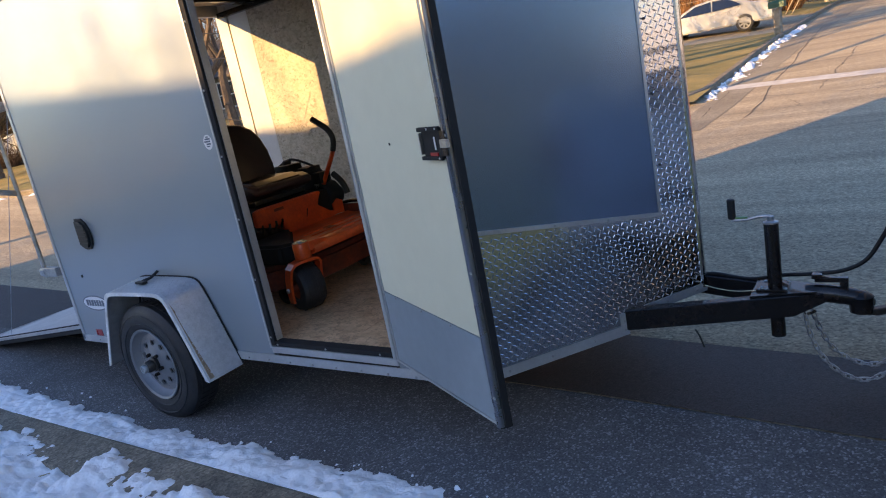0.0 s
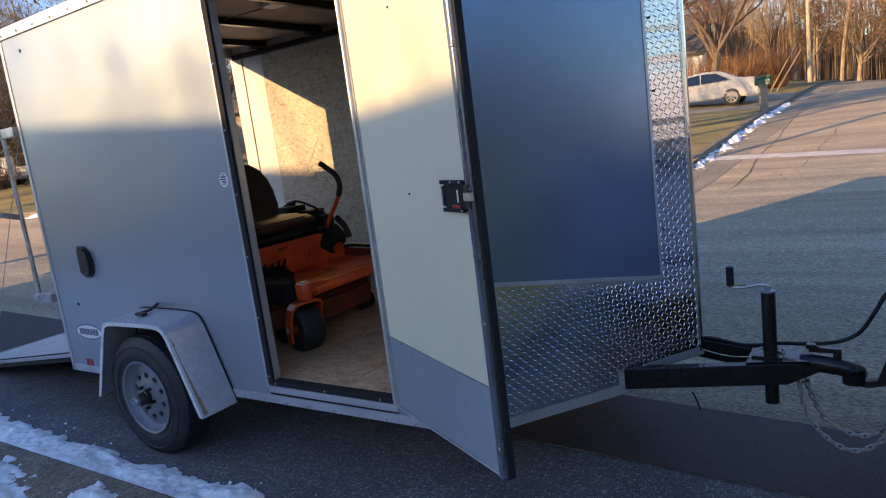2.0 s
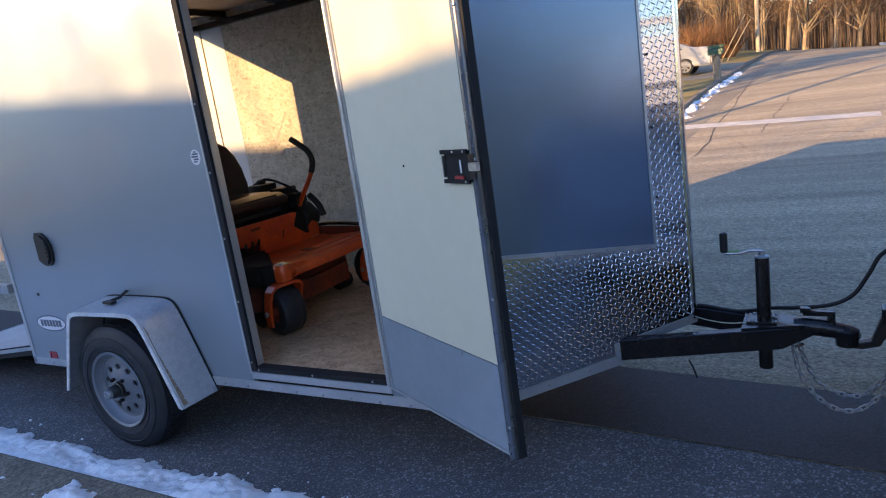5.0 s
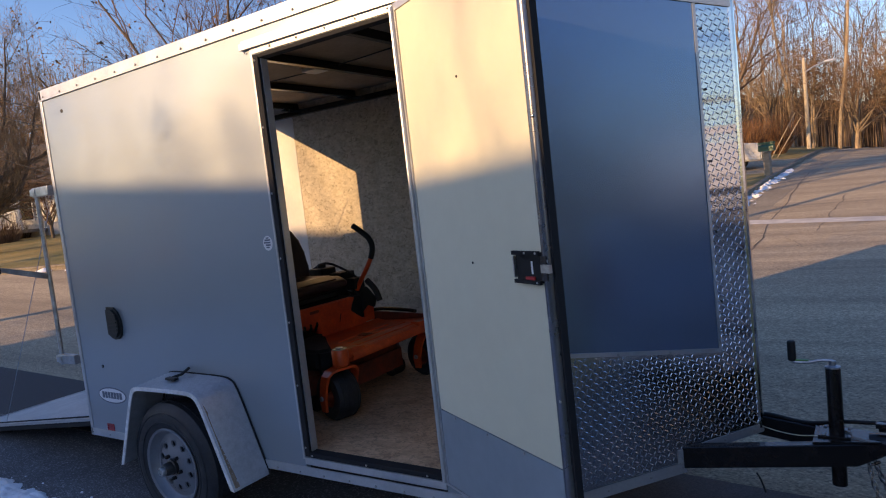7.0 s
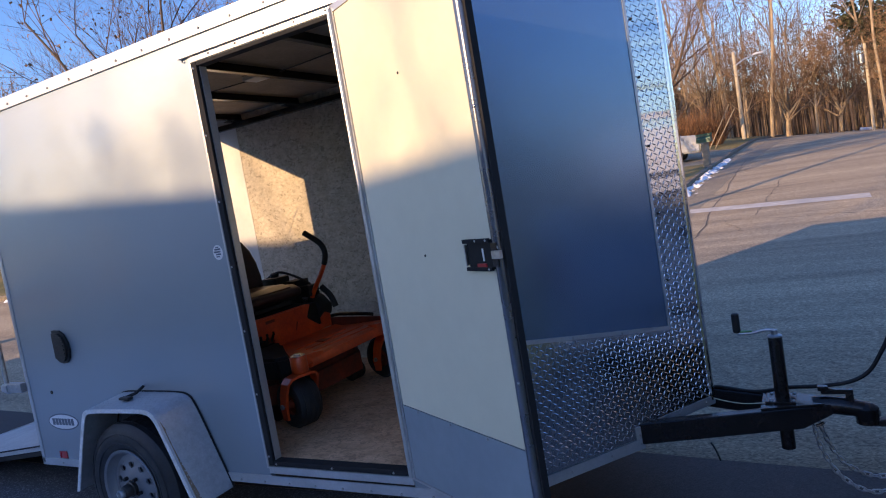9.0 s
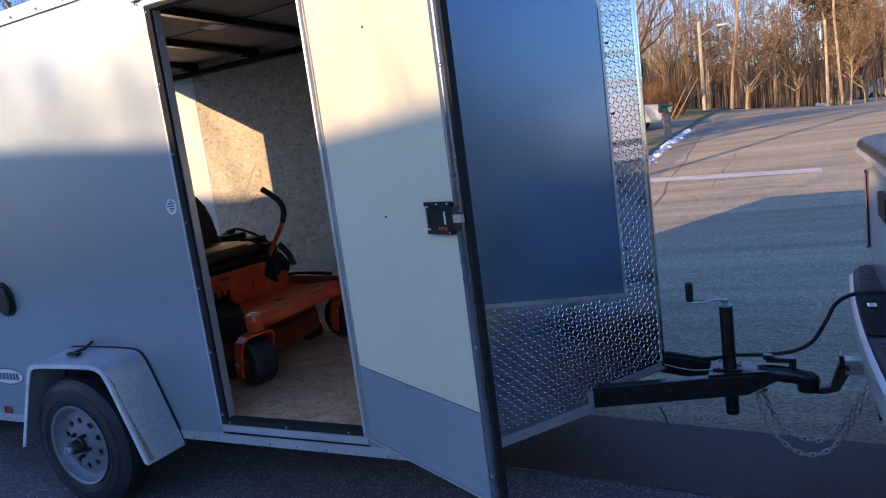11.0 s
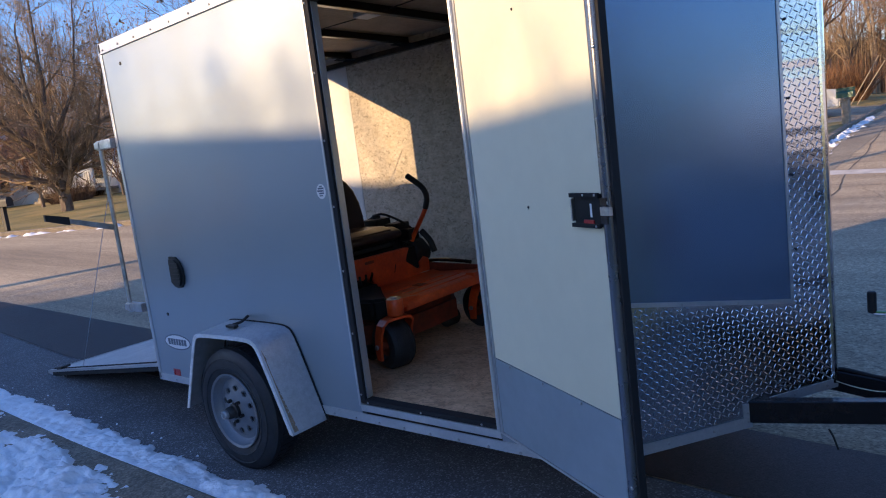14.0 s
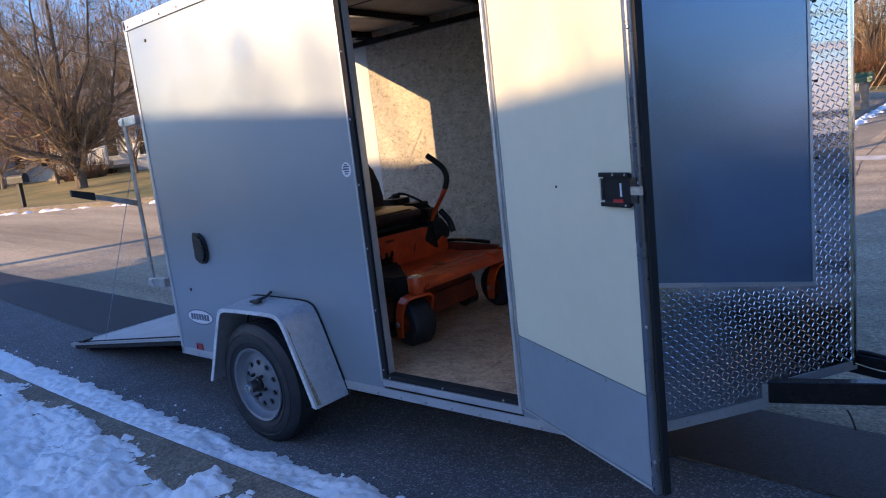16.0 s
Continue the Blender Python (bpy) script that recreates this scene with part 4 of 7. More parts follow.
def road_wheel(parent, centre, outward, r=0.351, w=0.20, rim_r=0.209, spot=8, tyre_mat=TYRE, rim_mat=RIM):
    """A wheel whose outer face looks along outward."""
    o = Vector(centre)
    d = Vector(outward)
    wheel = new("wheel")
    wheel.parent = parent
    a, b = frame_of(d)
    bm = bmesh.new()
    prof = [(-w, rim_r), (-w - 0.004, rim_r + 0.03), (-w + 0.01, r - 0.03), (-w + 0.03, r - 0.004), (-w / 2, r), (-0.03, r - 0.004), (-0.012, r - 0.022), (0.0, r - 0.06), (0.002, rim_r + 0.055), (-0.004, rim_r + 0.02), (-0.015, rim_r)]
    lathe(bm, prof, o, d, 56)
    for k in range(56):                               # tread blocks
        an = 2 * math.pi * k / 56
        rad = a * math.cos(an) + b * math.sin(an)
        tg = b * math.cos(an) - a * math.sin(an)
        for h0, h1 in ((-0.10, -0.055), (-0.15, -0.11)):
            c = [o + d * h + rad * (r + q) + tg * s for h in (h0, h1) for q in (-0.02, 0.0015) for s in (-0.0145, 0.0145)]
            v = [bm.verts.new(p) for p in c]
            for f in ((0, 1, 3, 2), (4, 6, 7, 5), (0, 4, 5, 1), (2, 3, 7, 6), (0, 2, 6, 4), (1, 5, 7, 3)):
                bm.faces.new([v[i] for i in f])
    for rr, hh in ((r - 0.055, 0.003), (rim_r + 0.04, 0.004)):
        lathe(bm, [(hh - 0.004, rr - 0.003), (hh, rr), (hh - 0.004, rr + 0.003)], o, d, 56)
    part("tyre", bm, tyre_mat, wheel, "black ribbed trailer tyre", True)
    bm = bmesh.new()
    lathe(bm, [(-w + 0.01, rim_r - 0.012), (-0.02, rim_r - 0.012), (-0.004, rim_r + 0.006), (0.002, rim_r + 0.002), (-0.004, rim_r - 0.01), (-0.03, rim_r - 0.02), (-0.045, rim_r - 0.035), (-0.040, rim_r - 0.06)], o, d, 56)
    # disc with round holes, each with a rolled lip
    n, holes = 120, 10
    hs = [(-0.042 + 0.026 * (1 - ((q - 0.045) / (rim_r - 0.105))) , q) for q in [rim_r - 0.06 - (rim_r - 0.105) * i / 16 for i in range(17)]]
    vs = [[bm.verts.new(q) for q in ring(o + d * h, a, b, rr, n)] for h, rr in hs]
    hc = rim_r - 0.088
    spots = [(a * math.cos(2 * math.pi * (k + 0.5) / holes) + b * math.sin(2 * math.pi * (k + 0.5) / holes)) * hc for k in range(holes)]
    for k in range(16):
        for i in range(n):
            f = (vs[k][i], vs[k][(i + 1) % n], vs[k + 1][(i + 1) % n], vs[k + 1][i])
            mid = (f[0].co + f[1].co + f[2].co + f[3].co) / 4 - o
            mid = mid - d * mid.dot(d)
            if min((mid - s).length for s in spots) > 0.0165:
                bm.faces.new(f)
    hz = -0.042 + 0.026 * (1 - ((hc - 0.045) / (rim_r - 0.105)))
    for s in spots:
        lathe(bm, [(0.002, 0.0205), (0.004, 0.0185), (-0.004, 0.016)], o + s + d * hz, d, 16)
    part("rim", bm, rim_mat, wheel, "silver painted steel rim with round holes", True)
    bm = bmesh.new()
    lathe(bm, [(-0.09, rim_r - 0.014), (-0.09, 0.001)], o, d, 32)
    part("brake_drum", bm, DARK, wheel)
    bm = bmesh.new()
    lathe(bm, [(-0.03, 0.043), (0.0, 0.042), (0.004, 0.036), (0.035, 0.033), (0.042, 0.026), (0.043, 0.001)], o, d, 24)
    part("hub", bm, GREASE, wheel, "greasy black hub", True)
    bm = bmesh.new()
    lathe(bm, [(0.043, 0.024), (0.062, 0.024), (0.066, 0.021), (0.066, 0.015), (0.060, 0.013), (0.060, 0.001)], o, d, 24)
    part("dust_cap", bm, ZINC, wheel, "dull metal dust cap", True)
    nut = bmesh.new()
    lathe(nut, [(0, 0.011), (0.022, 0.010), (0.026, 0.004)], (0, 0, 0), (0, 0, 1), 6)
    me = bpy.data.meshes.new("lug_nut")
    nut.to_mesh(me)
    nut.free()
    me.materials.append(BLACKMETAL)
    q = Vector((0, 0, 1)).rotation_difference(d).to_matrix().to_4x4()
    for k in range(5):
        an = 2 * math.pi * k / 5 + 0.3
        shared("lug_nut", me, wheel, Matrix.Translation(o + d * -0.02 + (a * math.cos(an) + b * math.sin(an)) * 0.062) @ q)
    return wheel


road_wheel(trailer, AX + Vector((0, -0.188, 0)), (0, -1, 0))
road_wheel(trailer, AX + Vector((0, W + 0.188, 0)), (0, 1, 0))

# small things on the side wall
bm = bmesh.new()
outline = [(0.43, 1.185), (0.50, 1.182), (0.54, 1.155), (0.565, 1.11), (0.568, 1.06), (0.555, 1.015), (0.525, 0.99), (0.49, 0.985), (0.45, 0.995), (0.425, 1.02)]
slab(bm, outline, (0, -0.0005, 0), (1, 0, 0), (0, 0, 1), (0, -1, 0), 0.012)
slab(bm, [(0.497 + (x - 0.497) * 0.8, 1.085 + (z - 1.085) * 0.85) for x, z in outline], (0, -0.012, 0), (1, 0, 0), (0, 0, 1), (0, -1, 0), 0.014)
vent = part("side_vent", bm, BLACKPL, trailer, "black plastic side vent")
for k in range(6):
    bm = bmesh.new()
    box(bm, 0.45, 0.545, -0.031, -0.026, 1.02 + 0.023 * k, 1.03 + 0.023 * k)
    part("slat", bm, BLACKPL, vent)


def oval(cx, cz, a, b, n=40):
    return [(cx + a * math.cos(2 * math.pi * k / n), cz + b * math.sin(2 * math.pi * k / n)) for k in range(n)]


bm = bmesh.new()
slab(bm, oval(0.332, 0.622, 0.155, 0.052), (0, -0.0004, 0), (1, 0, 0), (0, 0, 1), (0, -1, 0), 0.0008)
decal = part("maker_decal", bm, BLUEGREY, trailer, "oval maker decal with a dark rim")
bm = bmesh.new()
slab(bm, oval(0.332, 0.622, 0.145, 0.044), (0, -0.0012, 0), (1, 0, 0), (0, 0, 1), (0, -1, 0), 0.0008)
part("decal_field", bm, WHITEP, decal)
for k in range(7):
    bm = bmesh.new()
    box(bm, 0.223 + 0.0318 * k, 0.249 + 0.0318 * k, -0.0028, -0.002, 0.602, 0.643)
    part("decal_bar", bm, BLUEGREY, decal)
bm = bmesh.new()
slab(bm, oval(1.92, 1.497, 0.032, 0.036, 24), (0, -0.0004, 0), (1, 0, 0), (0, 0, 1), (0, -1, 0), 0.0008)
tag = part("round_sticker", bm, WHITEP, trailer, "small round white sticker with dark marks")
for x, z, a, b in ((1.92, 1.512, 0.02, 0.004), (1.916, 1.50, 0.022, 0.004), (1.922, 1.488, 0.016, 0.004), (1.918, 1.477, 0.012, 0.003), (1.92, 1.522, 0.010, 0.003)):
    bm = bmesh.new()
    box(bm, x - a, x + a, -0.002, -0.0013, z - b, z + b)
    part("print_bar", bm, BLUEGREY, tag)
bm = bmesh.new()
box(bm, 0.224, 0.302, -0.004, -0.0005, 0.390, 0.434, 0.001)
part("reflector", bm, RED, trailer, "red side reflector")
for x, z in ((0.260, 2.397), (0.277, 0.806)):
    bm = bmesh.new()
    lathe(bm, [(0, 0.011), (0.004, 0.010), (0.005, 0.002)], (x, 0, z), (0, -1, 0), 12)
    part("bolt", bm, BLACKPL, trailer)

# tongue, jack, coupler
CY = W / 2
for sgn in (-1, 1):
    bm = bmesh.new()
    a, b = Vector((3.40, CY + sgn * 0.36, 0)), Vector((4.36, CY + sgn * 0.012, 0))
    t = (b - a).normalized()
    slab(bm, [(0, 0.355), ((b - a).length - 0.12, 0.355), ((b - a).length, 0.405), ((b - a).length, 0.448), (0, 0.45)], a - Vector((-t.y, t.x, 0)) * 0.025, t, UP, Vector((-t.y, t.x, 0)), 0.05)
    bmesh.ops.bevel(bm, geom=bm.edges[:], offset=0.004, segments=1, affect="EDGES")
    part("tongue_beam", bm, BLACKMETAL, trailer, "black painted steel tongue beam")
bm = bmesh.new()
slab(bm, [(4.10, CY - 0.12), (4.34, CY - 0.05), (4.34, CY + 0.05), (4.10, CY + 0.12)], (0, 0, 0.4505), (1, 0, 0), (0, 1, 0), UP, 0.008)
part("gusset_plate", bm, BLACKMETAL, trailer)
bm = bmesh.new()
tube(bm, smooth_line([(4.30, CY, 0.43), (4.36, CY, 0.435), (4.44, CY, 0.425), (4.50, CY, 0.41)], 4), [0.040] * 4 + [0.038] * 4 + [0.036] * 4 + [0.034], 14)
tube(bm, [(4.49, CY, 0.36), (4.49, CY, 0.425), (4.49, CY, 0.445)], [0.042, 0.045, 0.02], 14)
coupler = part("coupler", bm, BLACKMETAL, trailer, "black steel ball coupler", True)
bm = bmesh.new()
box(bm, 4.33, 4.45, CY - 0.012, CY + 0.012, 0.485, 0.505, 0.004)
box(bm, 4.32, 4.36, CY - 0.018, CY + 0.018, 0.50, 0.52, 0.004)
box(bm, 4.42, 4.45, CY - 0.02, CY + 0.02, 0.44, 0.49, 0.003)
part("coupler_latch", bm, BLACKMETAL, coupler)
jack = new("tongue_jack")
jack.parent = trailer
tagged(jack, "black tongue jack with a side crank")
bm = bmesh.new()
tube(bm, [(4.182, CY, 0.238), (4.182, CY, 0.742)], 0.029, 18)
part("jack_tube", bm, BLACKMETAL, jack, "", True)
bm = bmesh.new()
box(bm, 4.115, 4.235, CY - 0.06, CY + 0.06, 0.4588, 0.468, 0.003)
part("jack_plate", bm, BLACKMETAL, jack)
screws(jack, [(4.182 + 0.045 * i, CY + 0.045 * j, 0.468) for i in (-1, 1) for j in (-1, 1)], (0, 0, 1), 0.008)
bm = bmesh.new()
lathe(bm, [(0, 0.03), (0.006, 0.03), (0.012, 0.014), (0.03, 0.013), (0.032, 0.001)], (4.182, CY, 0.742), (0, 0, 1), 16)
part("jack_cap", bm, ZINC, jack)
bm = bmesh.new()
tube(bm, smooth_line([(4.182, CY, 0.772), (4.14, CY, 0.772), (4.10, CY, 0.762), (4.045, CY, 0.760), (4.035, CY, 0.765), (4.033, CY, 0.79)], 4), 0.0065, 8)
crank = part("crank", bm, ZINC, jack, "zinc crank arm", True)
bm = bmesh.new()
tube(bm, [(4.033, CY, 0.765), (4.033, CY, 0.770), (4.033, CY, 0.848), (4.033, CY, 0.853)], [0.012, 0.0165, 0.0165, 0.012], 14)
part("grip", bm, BLACKPL, crank, "black crank grip", True)
bm = bmesh.new()
box(bm, 4.046, 4.095, CY - 0.009, CY + 0.009, 0.767, 0.773, 0.002)
part("crank_tag", bm, GREEN, crank, "small green tag")
bm = bmesh.new()
tube(bm, smooth_line([(4.27, CY - 0.01, 0.36), (4.30, CY - 0.01, 0.345), (4.33, CY - 0.01, 0.36)], 4), 0.006, 8)
part("chain_loop", bm, BLACKMETAL, trailer)
bm = bmesh.new()
tube(bm, smooth_line([(3.90, CY - 0.24, 0.35), (3.915, CY - 0.24, 0.32), (3.93, CY - 0.24, 0.27)], 4), 0.004, 6)
part("hanging_wire", bm, BLACKPL, trailer)

# safety chains, link by link
bm = bmesh.new()
L2, R2, r2 = 0.011, 0.0085, 0.0033
lp = [Vector((L2 + R2 * math.cos(a), R2 * math.sin(a), 0)) for a in [math.pi * (k / 6 - 0.5) for k in range(7)]] + [Vector((-L2 + R2 * math.cos(a), R2 * math.sin(a), 0)) for a in [math.pi * (k / 6 + 0.5) for k in range(7)]]
n = len(lp)
rs = []
for i, p in enumerate(lp):
    d = (lp[(i + 1) % n] - lp[i - 1]).normalized()
    rs.append([bm.verts.new(q) for q in ring(p, Vector((0, 0, 1)), d.cross(Vector((0, 0, 1))), r2, 6)])
for r, s in zip(rs, rs[1:] + rs[:1]):
    for i in range(6):
        bm.faces.new((r[i], r[(i + 1) % 6], s[(i + 1) % 6], s[i]))
link_mesh = bpy.data.meshes.new("link")
bm.to_mesh(link_mesh)
bm.free()
link_mesh.materials.append(ZINC)
for p in link_mesh.polygons:
    p.use_smooth = True
for pts in ([(4.29, CY - 0.02, 0.35), (4.31, CY - 0.03, 0.25), (4.36, CY - 0.04, 0.15), (4.44, CY - 0.05, 0.09), (4.52, CY - 0.04, 0.085), (4.60, CY - 0.03, 0.15), (4.66, CY - 0.03, 0.27), (4.72, CY - 0.03, 0.38)],
            [(4.31, CY + 0.03, 0.35), (4.34, CY + 0.05, 0.24), (4.39, CY + 0.06, 0.15), (4.47, CY + 0.07, 0.10), (4.55, CY + 0.06, 0.11), (4.62, CY + 0.05, 0.19), (4.67, CY + 0.04, 0.29), (4.72, CY + 0.04, 0.38)]):
    chain = new("safety_chain")
    chain.parent = trailer
    tagged(chain, "sagging zinc plated safety chain")
    line = smooth_line(pts, 12)
    acc, k, nextd = 0.0, 0, 0.0
    for a, b in zip(line, line[1:]):
        seg = (b - a).length
        while nextd <= acc + seg:
            p = a + (b - a) * ((nextd - acc) / seg)
            t = (b - a).normalized()
            u, v = frame_of(t)
            if k % 2:
                u, v = v, -u
            m = Matrix((t, u, v)).transposed().to_4x4()
            m.translation = p
            shared("link", link_mesh, chain, m)
            k += 1
            nextd += 0.0285
        acc += seg
bm = bmesh.new()
tube(bm, smooth_line([(4.86, CY - 0.05, 0.80), (4.70, CY - 0.03, 0.80), (4.614, CY, 0.752), (4.57, CY, 0.672), (4.514, CY, 0.58), (4.433, CY, 0.534), (4.31, CY + 0.03, 0.507), (4.21, CY + 0.06, 0.492), (4.06, CY + 0.12, 0.452), (3.9, CY + 0.18, 0.455), (3.8, CY + 0.2, 0.44)], 6), 0.0085, 10)
part("light_cable", bm, BLACKPL, trailer, "black trailer light cable", True)
bm = bmesh.new()
tube(bm, smooth_line([(4.15, CY - 0.04, 0.462), (4.05, CY - 0.07, 0.463), (3.97, CY - 0.06, 0.468), (3.90, CY - 0.02, 0.47)], 6), 0.0019, 8)
part("breakaway_lead", bm, CREAM, trailer, "pale breakaway lead")

# ramp door lying open, its lock bar
RA = math.atan2(0.255, 1.93)
u = Vector((-math.cos(RA), 0, -math.sin(RA)))
nrm = Vector((-math.sin(RA), 0, math.cos(RA)))
O = Vector((-0.01, 0.03, 0.425))
RL, RW = 2.03, W - 0.06
ramp = new("ramp_door")
ramp.parent = trailer
tagged(ramp, "lowered rear ramp door with grey top board")
for nm, a0, a1, b0, b1, h0, h1, mat, lab in (("ramp_board", 0.03, RL - 0.03, 0.03, RW - 0.03, -0.03, 0.0, RAMPTOP, "worn grey board"), ("ramp_skin", 0.0, RL, 0.0, RW, -0.045, -0.031, ALU, "aluminium skin"),
                                             ("ramp_edge", 0.0, RL, 0.0, 0.029, -0.03, 0.006, ALU, "aluminium edge channel"), ("ramp_edge", 0.0, RL, RW - 0.029, RW, -0.03, 0.006, ALU, ""),
                                             ("ramp_edge", RL - 0.029, RL, 0.03, RW - 0.03, -0.03, 0.006, ALU, ""), ("ramp_seal", 0.03, RL - 0.04, 0.030, 0.048, 0.001, 0.012, SEAL, "black rubber seal"),
                                             ("ramp_seal", 0.0, RL - 0.1, -0.004, -0.001, -0.044, -0.012, SEAL, "black rubber seal"), ("ramp_flap", RL + 0.004, RL + 0.06, 0.02, RW - 0.02, -0.012, 0.0, RAMPTOP, "hinged ramp flap")):
    bm = bmesh.new()
    slab(bm, [(a0, b0), (a1, b0), (a1, b1), (a0, b1)], O + nrm * h0, u, (0, 1, 0), nrm, h1 - h0)
    part(nm, bm, mat, ramp, lab)
bm = bmesh.new()
slab(bm, [(RL - 0.30, 0.0), (RL - 0.2, 0.0), (RL - 0.2, 0.05), (RL - 0.30, 0.05)], O + nrm * 0.007, u, (0, 1, 0), nrm, 0.02)
tube(bm, [O + u * (RL - 0.26) + nrm * 0.02 + Vector((0, 0.02, 0)), O + u * (RL - 0.36) + nrm * 0.03 + Vector((0, 0.05, 0))], 0.01, 8)
part("keeper", bm, BLACKPL, ramp, "black latch keeper")
bm = bmesh.new()
q = O + u * (RL - 0.32) - nrm * 0.046 + Vector((0, 0.02, 0))
tube(bm, smooth_line([q, q + Vector((-0.01, 0, -0.03)), q + Vector((-0.06, 0, -0.03)), q + Vector((-0.08, 0, 0.0))], 4), 0.006, 8)
part("lift_handle", bm, ZINC, ramp)
RX = -0.185
lock = new("lock_bar")
lock.parent = trailer
tagged(lock, "zinc lock bar with a swing handle at the rear post")
bm = bmesh.new()
tube(bm, [(RX, -0.01, 0.80), (RX, -0.01, 1.96)], 0.014, 12)
part("bar", bm, ZINC, lock, "", True)
for z in (0.84, 1.94):
    bm = bmesh.new()
    box(bm, RX - 0.02, 0.0, -0.03, 0.01, z - 0.03, z + 0.03, 0.005)
    box(bm, RX - 0.035, RX + 0.03, -0.035, 0.015, z - 0.022, z + 0.022, 0.006)
    part("bracket", bm, ZINC, lock, "zinc bracket")
bm = bmesh.new()
slab(bm, [(0.0, -0.02), (0.30, 0.075), (0.30, 0.105), (0.0, 0.02)], (RX - 0.006, -0.01, 1.39), (0, -1, 0), UP, (1, 0, 0), 0.012)
handle = part("handle", bm, ZINC, lock, "flat zinc swing handle")
bm = bmesh.new()
slab(bm, [(0.285, 0.06), (0.425, 0.105), (0.425, 0.145), (0.285, 0.112)], (RX - 0.012, -0.01, 1.39), (0, -1, 0), UP, (1, 0, 0), 0.024)
part("grip", bm, BLACKPL, handle, "black handle grip")
bm = bmesh.new()
tube(bm, [(-1.5, 0.10, 0.17), (-0.05, 0.12, 2.2)], 0.0025, 5)
part("ramp_cable", bm, ZINC, trailer, "thin ramp spring cable")

# ---- the mower in the trailer ----
mower = thing("riding_mower", (0, 0, FLOOR), "orange zero turn riding mower parked inside the trailer", "mower")
MZ = -FLOOR


def mpart(name, bm, mat, label="", smooth=False, parent=None):
    for v in bm.verts:
        v.co.z += MZ
    return part(name, bm, mat, parent or mower, label, smooth)


MC = 0.885


def bar(bm, pts, width, thick, side):
    """A flat bar bent along pts: width along side, thick across."""
    side = Vector(side).normalized()
    rings = []
    for i, p in enumerate(pts):
        d = (pts[min(i + 1, len(pts) - 1)] - pts[max(i - 1, 0)]).normalized()
        n = d.cross(side).normalized()
        w = width[i] if isinstance(width, list) else width
        rings.append([bm.verts.new(p + side * (w / 2 * a) + n * (thick / 2 * c)) for a, c in ((-1, -1), (1, -1), (1, 1), (-1, 1))])
    for r, q in zip(rings, rings[1:]):
        for i in range(4):
            bm.faces.new((r[i], r[(i + 1) % 4], q[(i + 1) % 4], q[i]))
    bm.faces.new(rings[0][::-1])
    bm.faces.new(rings[-1])
    bmesh.ops.recalc_face_normals(bm, faces=bm.faces[:])


